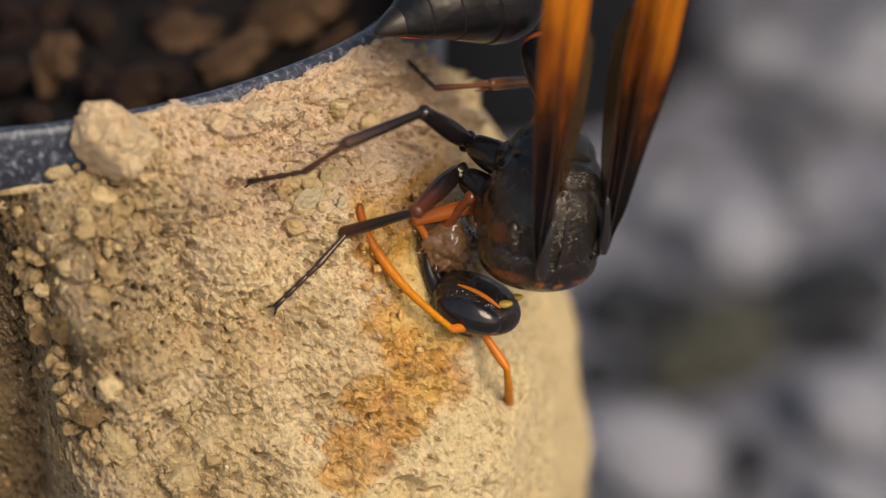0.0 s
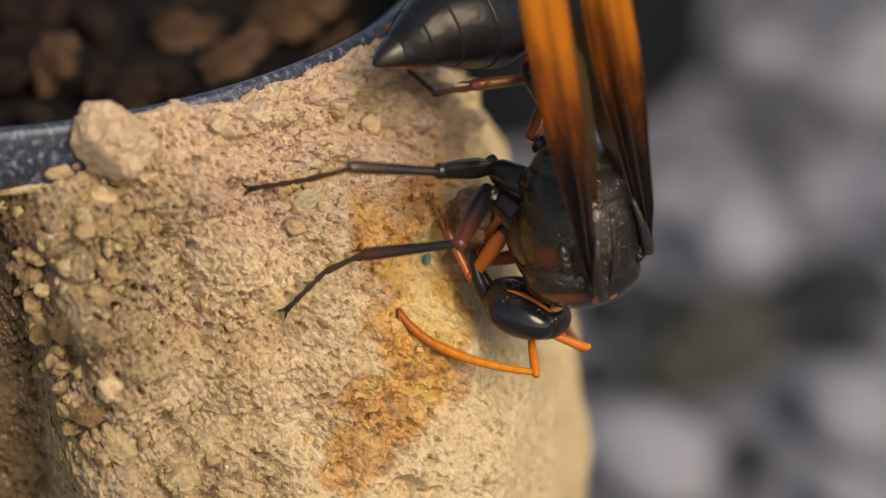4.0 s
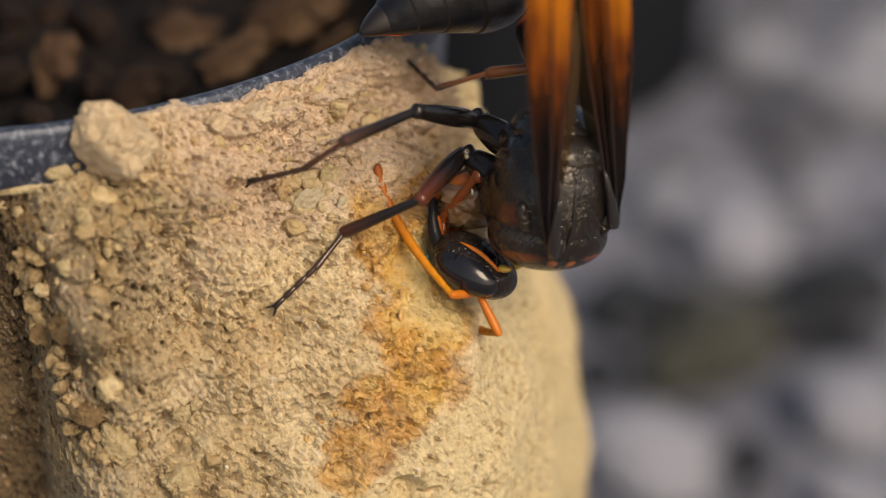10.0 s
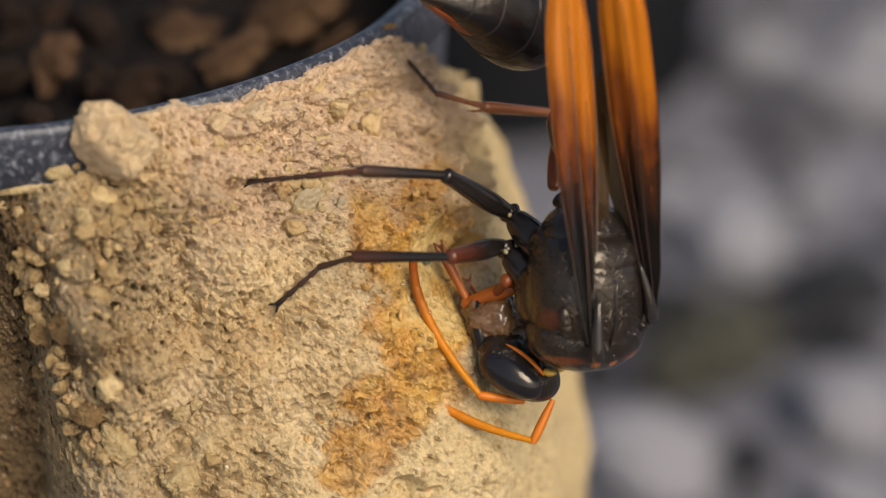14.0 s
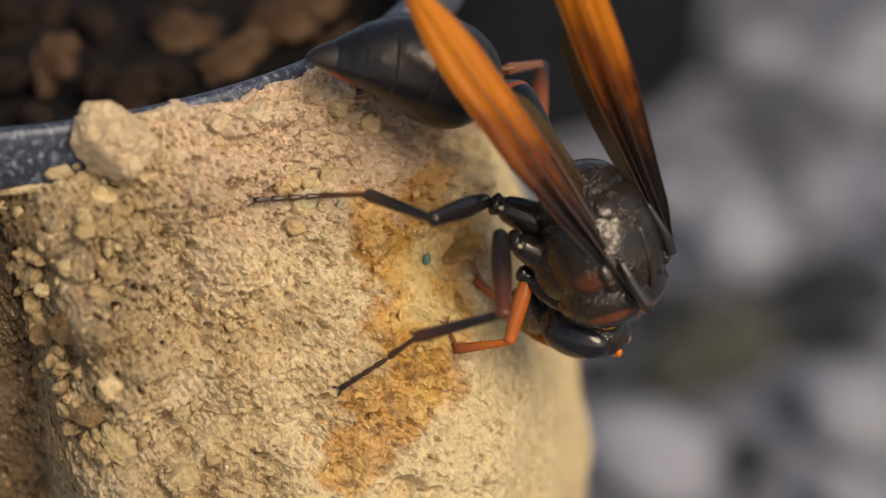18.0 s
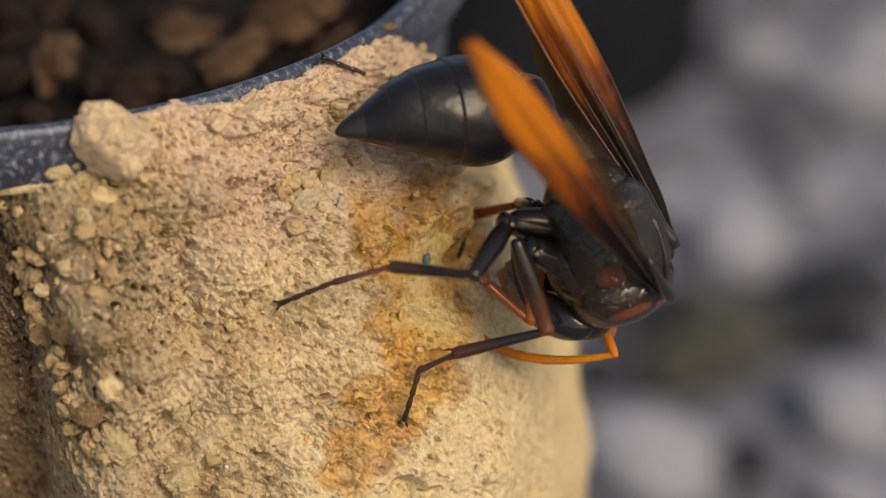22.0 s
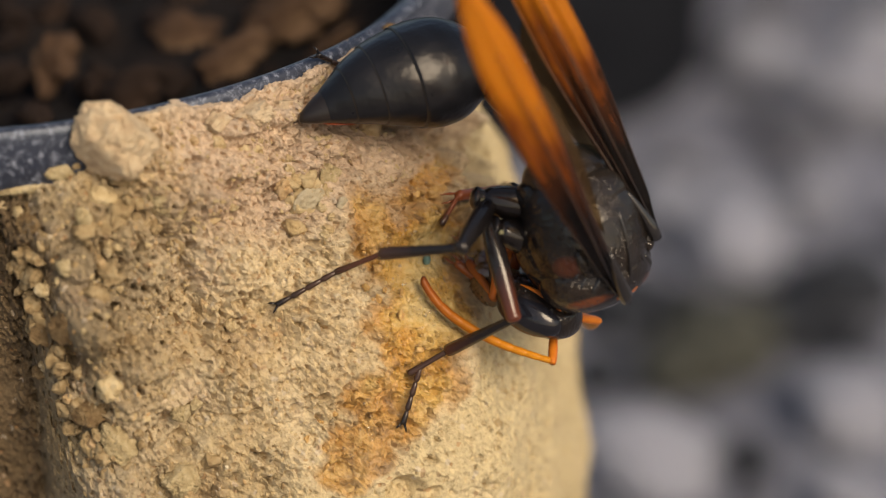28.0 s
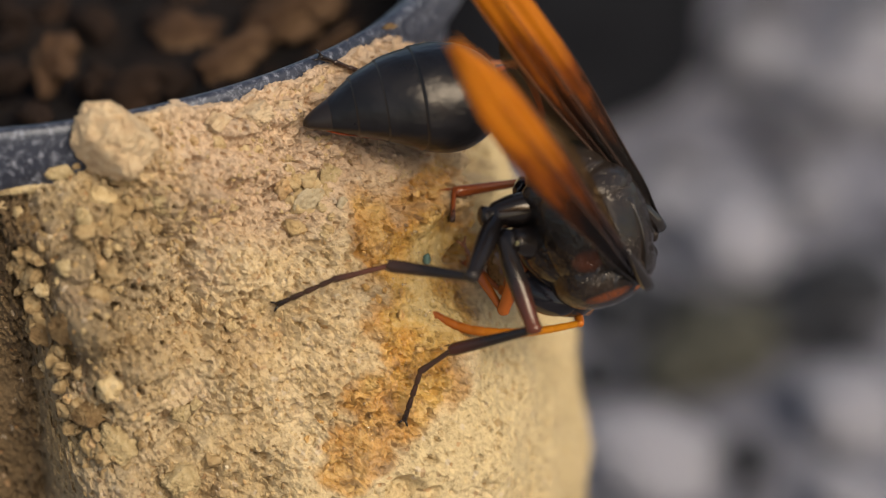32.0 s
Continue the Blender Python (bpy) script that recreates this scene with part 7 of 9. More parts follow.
    walk(MOVING["LM_basitarsus"], [
        (0, pose(0.00242,-0.0093,-0.00417,23.7,-4.6,-38.5)),
        (1, pose(0.00292,-0.0089,-0.0039,24.1,-6.8,-34)),
        (2, pose(0.002,-0.00915,-0.00444,24,2.9,-45.9)),
        (3, pose(0.00091,-0.01055,-0.00376,25.7,37.2,-52.6)),
        (6, pose(-0.00082,-0.01077,-0.00578,27.1,47.5,-59.6)),
        (7, pose(-0.00036,-0.01075,-0.0058,26.2,46.2,-61)),
        (8, pose(0.00105,-0.01047,-0.00357,29.1,37.1,-40.2)),
        (9, pose(0.00145,-0.01033,-0.00442,27.1,30.5,-43.1)),
        (10, pose(0.0029,-0.00994,-0.00432,23.7,-4.5,-39.1)),
        (11, pose(0.00168,-0.0101,-0.00399,25,24.6,-43.3)),
        (12, pose(0.00224,-0.00959,-0.00433,22.4,-9.6,-53.8)),
        (13, pose(0.00175,-0.01017,-0.00493,23.5,18.5,-52.9)),
        (14, pose(-0.00225,-0.01149,-0.00422,27,53.1,-57.8)),
        (14.5, pose(0.00092,-0.01085,-0.00326,26.8,29.5,-28)),
        (16.5, pose(-0.00226,-0.01111,-0.00398,19.9,19.7,-62.4)),
        (17, pose(-0.00456,-0.01137,-0.00489,17.7,27.9,-71.3)),
        (17.5, pose(-0.00556,-0.01075,-0.00425,5.6,55,-100.3)),
        (18, pose(0.00091,-0.00966,-0.00547,75.4,68.9,-7.4)),
        (18.5, pose(0.00098,-0.00628,-0.00986,118.6,74.1,26.8)),
        (19, pose(0.00266,-0.00504,-0.00951,157.1,60,65.3)),
        (20, pose(0.00265,-0.00523,-0.00845,118.7,74.1,27.4)),
        (21, pose(0.00185,-0.00601,-0.00758,59.9,80.6,-34.7)),
        (22, pose(0.00232,-0.006,-0.00756,55.8,78.1,-37.9)),
        (23, pose(0.00225,-0.00596,-0.00761,53.8,78.2,-40.2)),
        (24, pose(0.00161,-0.00594,-0.00763,59.5,78.5,-34.1)),
        (25, pose(0.00201,-0.00585,-0.00777,38.1,76,-56.7)),
        (28, pose(0.00408,-0.00651,-0.00594,22,41.8,-69.5)),
        (29, pose(0.00349,-0.00831,-0.00278,61.1,62.5,-9.5)),
        (30, pose(0.00306,-0.00841,-0.00315,68.4,62.6,-0.9)),
        (31, pose(0.00285,-0.00741,-0.00502,56.8,67.5,-29.3)),
        (32, pose(0.00322,-0.00701,-0.00608,61.8,69.3,-27.2))])
    walk(MOVING["LM_tarsus"], [
        (0, pose(0.00429,-0.01079,-0.00398,23.3,4.2,-39.3)),
        (1, pose(0.00477,-0.01015,-0.00363,23.3,4.2,-39.4)),
        (2, pose(0.00357,-0.01078,-0.00455,24.9,5.3,-39)),
        (3, pose(0.00208,-0.01208,-0.00521,28.3,24.2,-37.4)),
        (6, pose(0,-0.01218,-0.00756,31.9,36,-45.5)),
        (7, pose(0.00044,-0.01221,-0.00754,31.6,35.1,-45.9)),
        (8, pose(0.00251,-0.0117,-0.00501,26.6,18.8,-39.8)),
        (9, pose(0.00288,-0.01168,-0.00558,25.5,9.3,-44.3)),
        (10, pose(0.00466,-0.01138,-0.00415,22.8,5.7,-43.1)),
        (11, pose(0.00325,-0.01158,-0.00497,24.4,7.1,-42.6)),
        (12, pose(0.00357,-0.01142,-0.00395,23.4,11.9,-39.4)),
        (13, pose(0.00306,-0.01189,-0.00565,25.5,9.3,-44.3)),
        (14, pose(-0.00148,-0.0127,-0.00613,28,27.9,-40.8)),
        (14.5, pose(0.00276,-0.01183,-0.00444,23.4,8.4,-38.6)),
        (16.5, pose(-0.00121,-0.01312,-0.00479,24,34,-52)),
        (17, pose(-0.00388,-0.01338,-0.00601,21.9,39,-62.5)),
        (17.5, pose(-0.00583,-0.01221,-0.00637,15.4,45.1,-79.8)),
        (18, pose(0.00193,-0.00979,-0.00813,35.7,59,-53.8)),
        (18.5, pose(0.00156,-0.00598,-0.01218,100.5,74.9,8.6)),
        (19, pose(0.00316,-0.00395,-0.01159,86,38.1,10.7)),
        (20, pose(0.00323,-0.00493,-0.01076,77.7,38.6,4.9)),
        (21, pose(0.00218,-0.00624,-0.00995,68,39.5,-0.9)),
        (22, pose(0.00271,-0.0063,-0.00991,68,39.5,-1)),
        (23, pose(0.00262,-0.00627,-0.00996,67.4,38.7,-1.5)),
        (24, pose(0.00201,-0.00621,-0.00998,67.7,39.1,-1.2)),
        (25, pose(0.00233,-0.00634,-0.0101,67.8,39.3,-1.2)),
        (28, pose(0.00455,-0.00776,-0.00713,36.5,14.4,-32)),
        (29, pose(0.00459,-0.00849,-0.00493,40.2,33.6,-13.6)),
        (30, pose(0.00417,-0.00843,-0.0053,43.2,35.1,-11.3)),
        (31, pose(0.00365,-0.00786,-0.00724,49.7,33.7,-12.7)),
        (32, pose(0.00399,-0.0074,-0.00835,60.5,39.6,-6.8))])
    walk(MOVING["LF_coxa"], [
        (0, pose(0.0026,-0.0016,-0.0017,-17.2,29.5,-160.5)),
        (1, pose(0.0026,-0.0016,-0.0017,-17.8,28.8,-162.5)),
        (2, pose(0.0026,-0.0016,-0.0017,-21.2,27.5,-167.8)),
        (3, pose(0.0026,-0.0016,-0.0017,-22,30.4,-161.5)),
        (6, pose(0.0026,-0.0016,-0.0017,-31,32.4,-168.5)),
        (7, pose(0.0026,-0.0016,-0.0017,-30.4,32.6,-166.8)),
        (8, pose(0.0026,-0.0016,-0.0017,-21.3,29.7,-162.2)),
        (9, pose(0.0026,-0.0016,-0.0017,-19.6,31.5,-157)),
        (10, pose(0.0026,-0.0016,-0.0017,-16.4,27.7,-158.5)),
        (11, pose(0.0026,-0.0016,-0.0017,-19,28.8,-160.6)),
        (12, pose(0.0026,-0.0016,-0.0017,-16.8,27.4,-159.7)),
        (13, pose(0.0026,-0.0016,-0.0017,-19.7,32,-157.3)),
        (14, pose(0.0026,-0.0016,-0.0017,-23.5,29.5,-165.8)),
        (14.5, pose(0.0026,-0.0016,-0.0017,-17.1,28.8,-160.3)),
        (16.5, pose(0.0026,-0.0016,-0.0017,-18.8,31,-159.7)),
        (17, pose(0.0026,-0.0016,-0.0017,-20.2,32.7,-158.5)),
        (17.5, pose(0.0026,-0.0016,-0.0017,-17.3,33.3,-147.1)),
        (18, pose(0.0026,-0.0016,-0.0017,-33.1,34.3,-156.3)),
        (18.5, pose(0.0026,-0.0016,-0.0017,-69.6,39.9,175.8)),
        (19, pose(0.0026,-0.0016,-0.0017,-76,39.2,170.3)),
        (20, pose(0.0026,-0.0016,-0.0017,-65.8,31.8,177.2)),
        (21, pose(0.0026,-0.0016,-0.0017,-56.2,25.7,-178.7)),
        (22, pose(0.0026,-0.0016,-0.0017,-56.3,24.7,-179.4)),
        (23, pose(0.0026,-0.0016,-0.0017,-55.9,27.1,-177.8)),
        (24, pose(0.0026,-0.0016,-0.0017,-56.5,23.6,179.9)),
        (25, pose(0.0026,-0.0016,-0.0017,-56.5,24.6,-179.8)),
        (28, pose(0.0026,-0.0016,-0.0017,-31.8,24.2,-165)),
        (29, pose(0.0026,-0.0016,-0.0017,-28.5,21.4,-165.7)),
        (30, pose(0.0026,-0.0016,-0.0017,-30.6,22,-166.6)),
        (31, pose(0.0026,-0.0016,-0.0017,-40.1,23,-172.6)),
        (32, pose(0.0026,-0.0016,-0.0017,-45.4,31.6,-169.6))])
    walk(MOVING["LF_femur"], [
        (0, pose(0.0002,-0.00245,-0.00314,18.1,19.7,-65.7)),
        (1, pose(0.00012,-0.00238,-0.00313,19.7,30.7,-62)),
        (2, pose(-0.00013,-0.00219,-0.00315,22.8,35.5,-56.3)),
        (3, pose(-0.00016,-0.00252,-0.00341,32,37.3,-32.2)),
        (6, pose(-0.00008,-0.00215,-0.00343,36.1,22.3,-25.3)),
        (7, pose(-0.00017,-0.00225,-0.00352,34.1,20,-33)),
        (8, pose(-0.00016,-0.00249,-0.00336,31.7,36.3,-29.1)),
        (9, pose(-0.00001,-0.00271,-0.00344,30.6,41.8,-39)),
        (10, pose(-0.00039,-0.00278,-0.00339,26.1,46,-49.8)),
        (11, pose(-0.00024,-0.0026,-0.00335,26.6,37.6,-44.9)),
        (12, pose(-0.0004,-0.00271,-0.00336,24.5,31.4,-43.9)),
        (13, pose(0.00013,-0.00263,-0.00337,28.3,36,-42.3)),
        (14, pose(-0.0001,-0.00228,-0.00327,28.3,51,-53.8)),
        (14.5, pose(0.00002,-0.00252,-0.00321,16.3,49.4,-78.1)),
        (16.5, pose(0.00026,-0.00246,-0.0032,24.9,43.5,-54.4)),
        (17, pose(0.00034,-0.00249,-0.00326,34.5,53.2,-39.7)),
        (17.5, pose(0.00091,-0.0027,-0.00303,31.6,19.8,-11.4)),
        (18, pose(0.00034,-0.00259,-0.00339,43.2,21.7,-26.4)),
        (18.5, pose(0.00007,-0.00141,-0.00382,65.1,28.9,-19.3)),
        (19, pose(-0.00014,-0.00113,-0.00396,78.1,29.4,2.2)),
        (20, pose(-0.00081,-0.00143,-0.00381,69.8,27.4,-3.4)),
        (21, pose(-0.00083,-0.00168,-0.00335,58.3,40.4,-20.1)),
        (22, pose(-0.0009,-0.00164,-0.00331,57.8,22.8,-14.9)),
        (23, pose(-0.00069,-0.00172,-0.00339,53.8,36,-27.2)),
        (24, pose(-0.00094,-0.00159,-0.00325,55.2,34.4,-24.2)),
        (25, pose(-0.00071,-0.00161,-0.00322,57.9,33.6,-18.5)),
        (28, pose(-0.00079,-0.00251,-0.00328,42.2,28.3,-13.9)),
        (29, pose(-0.00098,-0.00251,-0.00315,35.1,25.2,-28.3)),
        (30, pose(-0.00109,-0.00248,-0.00323,38.6,38.4,-30.8)),
        (31, pose(-0.00072,-0.00203,-0.00312,42.4,35.6,-33.7)),
        (32, pose(0.00013,-0.00205,-0.00324,58.3,39.9,-12.2))])
    walk(MOVING["LF_tibia"], [
        (0, pose(0.00159,-0.00554,-0.00436,10,-2.1,41.2)),
        (1, pose(0.00138,-0.00475,-0.00472,13.3,-15,30.6)),
        (2, pose(0.00133,-0.00438,-0.00503,11.5,-1.8,41.4)),
        (3, pose(0.00226,-0.00405,-0.00559,-22.4,16.5,-163.8)),
        (6, pose(0.00293,-0.00358,-0.0048,-29.5,19.1,-166)),
        (7, pose(0.00272,-0.00413,-0.00478,-41.7,48.3,174.6)),
        (8, pose(0.00237,-0.0039,-0.00549,-22.8,10.2,-167.8)),
        (9, pose(0.00204,-0.00437,-0.0058,-23.7,20.1,-171.4)),
        (10, pose(0.00111,-0.00455,-0.00579,20.9,-27,6.4)),
        (11, pose(0.00171,-0.00454,-0.00547,-26.3,33,176.1)),
        (12, pose(0.00162,-0.00466,-0.00508,-18.1,32.1,-162.8)),
        (13, pose(0.00228,-0.00459,-0.00548,-22.8,20.4,-167.9)),
        (14, pose(0.00117,-0.004,-0.00591,-20,14.8,-156.5)),
        (14.5, pose(0.00047,-0.00464,-0.00573,26.5,-28.8,-20.9)),
        (16.5, pose(0.00178,-0.00458,-0.00567,-6.3,-0.7,-126.5)),
        (17, pose(0.00191,-0.0038,-0.006,-13.2,1.9,-138.9)),
        (17.5, pose(0.00422,-0.00337,-0.00424,0.4,22.6,-109.8)),
        (18, pose(0.00339,-0.00411,-0.00474,1.4,63,-102.6)),
        (18.5, pose(0.00306,-0.00246,-0.00557,-152.4,64.7,101.7)),
        (19, pose(0.00302,-0.00101,-0.00574,-46.3,54.3,-148)),
        (20, pose(0.00238,-0.00162,-0.00547,-67.3,22.7,170.2)),
        (21, pose(0.00174,-0.00262,-0.00569,-65.3,28.5,156.2)),
        (22, pose(0.00238,-0.00251,-0.00474,-53.2,28.5,-171.3)),
        (23, pose(0.0019,-0.00306,-0.0055,-63.4,26.1,159.5)),
        (24, pose(0.00179,-0.00281,-0.00529,-57.4,17.9,175.6)),
        (25, pose(0.00219,-0.00258,-0.00525,-55.9,19.3,-178.9)),
        (28, pose(0.00228,-0.00327,-0.00498,-53.1,49,156.9)),
        (29, pose(0.00189,-0.00406,-0.00468,-42.6,39.8,158.2)),
        (30, pose(0.00133,-0.00392,-0.00547,-47.4,40.2,149.7)),
        (31, pose(0.00173,-0.00366,-0.00523,-41.8,14,-178.3)),
        (32, pose(0.00283,-0.00263,-0.00555,-57.1,30.8,160.5))])
    walk(MOVING["LF_tarsus"], [
        (0, pose(0.00334,-0.00401,-0.00427,-18.6,44.6,-159.8)),
        (1, pose(0.00323,-0.00366,-0.00415,-18.6,44.6,-159.8)),
        (2, pose(0.00297,-0.00294,-0.00496,-21.2,45.3,-161.7)),
        (3, pose(-0.0004,-0.00482,-0.00641,-27.6,43.8,-171.5)),
        (6, pose(0.00009,-0.00428,-0.00582,-39.4,37.7,170.5)),
        (7, pose(0.00079,-0.00395,-0.00695,-39.4,37.7,170.5)),
        (8, pose(-0.00066,-0.00455,-0.00605,-26.2,43.6,-170.6)),
        (9, pose(-0.00021,-0.00472,-0.00664,-26.2,43.6,-170.6)),
        (10, pose(0.00269,-0.00437,-0.00498,-20.1,43.4,-164.6)),
        (11, pose(-0.00057,-0.00438,-0.00695,-22.8,43.9,-166.4)),
        (12, pose(-0.0003,-0.00525,-0.00634,-19.7,43.8,-163.4)),
        (13, pose(0.00048,-0.00497,-0.00617,-26.2,43.6,-170.6)),
        (14, pose(-0.00057,-0.00475,-0.00641,-28.2,42.9,-173.7)),
        (14.5, pose(0.00205,-0.00525,-0.0048,-19,44.4,-161)),
        (16.5, pose(0.001,-0.00564,-0.00565,-22,44.6,-164.1)),
        (17, pose(0.00073,-0.00482,-0.00605,-26.2,43.6,-170.6)),
        (17.5, pose(0.00354,-0.00527,-0.00509,-31.5,39.4,177.1)),
        (18, pose(0.0031,-0.0054,-0.00735,-49.9,30.1,158.5)),
        (18.5, pose(0.0028,-0.0012,-0.00828,-72.4,16.8,149.8)),
        (19, pose(0.00137,-0.00204,-0.00844,-76,14.8,148.9)),
        (20, pose(-0.00035,-0.00115,-0.00663,-70.6,17.8,150.4)),
        (21, pose(-0.00067,-0.00156,-0.00712,-63.1,21.6,152.9)),
        (22, pose(-0.0003,-0.00292,-0.00621,-63.1,21.6,152.9)),
        (23, pose(-0.00062,-0.00211,-0.00682,-63.1,21.6,152.9)),
        (24, pose(-0.0011,-0.00259,-0.00623,-63.1,21.6,152.9)),
        (25, pose(-0.00093,-0.00264,-0.00635,-63.1,21.6,152.9)),
        (28, pose(0.00047,-0.0025,-0.00725,-43.3,32.8,162.6)),
        (29, pose(-0.00025,-0.0032,-0.0066,-38.6,35,166.9)),
        (30, pose(-0.00034,-0.00295,-0.0071,-41,34.5,165.5)),
        (31, pose(-0.00155,-0.00376,-0.00604,-49.9,30.1,158.5)),
        (32, pose(0.00041,-0.00177,-0.00708,-56.8,25.8,153.8))])
    walk(MOVING["RH_coxa"], [
        (0, pose(-0.0022,0.0014,-0.002,-22.2,67.6,-154.8)),
        (1, pose(-0.0022,0.0014,-0.002,-47.3,74.8,172.4)),
        (2, pose(-0.0022,0.0014,-0.002,-25.5,58.7,-164)),
        (3, pose(-0.0022,0.0014,-0.002,-23.8,55.5,-156.7)),
        (6, pose(-0.0022,0.0014,-0.002,-38.9,49,-178.5)),
        (7, pose(-0.0022,0.0014,-0.002,-39.8,54.1,-176.5)),
        (8, pose(-0.0022,0.0014,-0.002,-25.3,60.2,-158.7)),
        (9, pose(-0.0022,0.0014,-0.002,-20.3,62.8,-147.8)),
        (10, pose(-0.0022,0.0014,-0.002,9.1,77.9,-102)),
        (11, pose(-0.0022,0.0014,-0.002,-17.6,62.9,-145.9)),
        (12, pose(-0.0022,0.0014,-0.002,-17.9,66.5,-147.8)),
        (13, pose(-0.0022,0.0014,-0.002,-15.7,63.4,-139.5)),
        (14, pose(-0.0022,0.0014,-0.002,-28.6,50.1,-170)),
        (14.5, pose(-0.0022,0.0014,-0.002,-23.3,62.6,-160.6)),
        (16.5, pose(-0.0022,0.0014,-0.002,-20.3,74.1,-144.3)),
        (17, pose(-0.0022,0.0014,-0.002,-28.1,61.6,-163)),
        (17.5, pose(-0.0022,0.0014,-0.002,-33.7,40,170.4)),
        (18, pose(-0.0022,0.0014,-0.002,-69.4,47.5,134.6)),
        (18.5, pose(-0.0022,0.0014,-0.002,-96.5,30.2,114)),
        (19, pose(-0.0022,0.0014,-0.002,-99.8,26,109.6)),
        (20, pose(-0.0022,0.0014,-0.002,-70.4,18.5,106.1)),
        (21, pose(-0.0022,0.0014,-0.002,-61.5,19.2,121.5)),
        (22, pose(-0.0022,0.0014,-0.002,-63.8,21.3,120.9)),
        (23, pose(-0.0022,0.0014,-0.002,-63.8,21.3,121.5)),
        (24, pose(-0.0022,0.0014,-0.002,-62.6,19.6,124.8)),
        (25, pose(-0.0022,0.0014,-0.002,-64.7,21.9,122.8)),
        (28, pose(-0.0022,0.0014,-0.002,-68.5,52.2,128.2)),
        (29, pose(-0.0022,0.0014,-0.002,-62.6,54.8,133.5)),
        (30, pose(-0.0022,0.0014,-0.002,-63.3,52.5,133.2)),
        (31, pose(-0.0022,0.0014,-0.002,-67.4,42.8,123.9)),
        (32, pose(-0.0022,0.0014,-0.002,-72.2,36.3,117.5))])
    walk(MOVING["RH_femur"], [
        (0, pose(-0.00341,0.00083,-0.00524,-28.1,30.1,135.9)),
        (1, pose(-0.00298,0.0015,-0.00489,-28.1,30.1,135.9)),
        (2, pose(-0.00413,0.00084,-0.0053,-29.7,28.8,135.1)),
        (3, pose(-0.00438,0.00046,-0.00545,-30.7,24.1,129.4)),
        (6, pose(-0.00462,0.00134,-0.00479,-45.8,-37.6,-178.3)),
        (7, pose(-0.00418,0.00128,-0.00474,-43.6,-34.4,178.6)),
        (8, pose(-0.00394,0.00072,-0.00526,-30,24.9,129.7)),
        (9, pose(-0.00364,0.00049,-0.00531,-29.2,18.8,140.4)),
        (10, pose(-0.00234,0.00076,-0.00507,-27.8,-28.9,169.1)),
        (11, pose(-0.00363,0.00043,-0.00539,-28.4,23.9,139.5)),
        (12, pose(-0.00342,0.00063,-0.00532,-26.6,24.6,139.1)),
        (13, pose(-0.00349,0.0003,-0.00538,-32.7,-30.9,169.7)),
        (14, pose(-0.00495,0.00092,-0.00533,-34,32.3,149.8)),
        (14.5, pose(-0.00383,0.00083,-0.00532,-35.2,45.1,130.5)),
        (16.5, pose(-0.00291,0.00089,-0.00504,-42.8,-55.4,163.4)),
        (17, pose(-0.00383,0.0009,-0.00515,-27.3,21.9,120.5)),
        (17.5, pose(-0.00489,0.00185,-0.00429,-41.4,-45,170)),
        (18, pose(-0.00522,0.00447,-0.00671,-43.3,7.5,142.8)),
        (18.5, pose(-0.00392,0.00528,-0.00448,-98.5,-46.4,-154)),
        (19, pose(-0.00367,0.00553,-0.00414,-111.7,-48.5,-145)),
        (20, pose(-0.00341,0.0056,-0.00346,-108.2,-37.8,-129)),
        (21, pose(-0.00488,0.00578,-0.00379,-59,-14.8,-147.8)),
        (22, pose(-0.00475,0.00566,-0.00394,-64.3,22.3,147.1)),
        (23, pose(-0.00481,0.00566,-0.00395,-55.4,-8.4,-151.4)),
        (24, pose(-0.00524,0.00577,-0.0039,-57.6,-12.7,-148.8)),
        (25, pose(-0.00493,0.00563,-0.00402,-55.1,-7.4,-152.5)),
        (28, pose(-0.00455,0.00439,-0.00692,-40.9,-21.2,-168)),
        (29, pose(-0.00481,0.00415,-0.00737,-35.6,-17.3,-174.2)),
        (30, pose(-0.00491,0.00429,-0.00718,-38.1,-18.3,-174.3)),
        (31, pose(-0.00464,0.00503,-0.00605,-47,19.1,153.2)),
        (32, pose(-0.00421,0.00527,-0.00521,-53.4,15.5,149.5))])
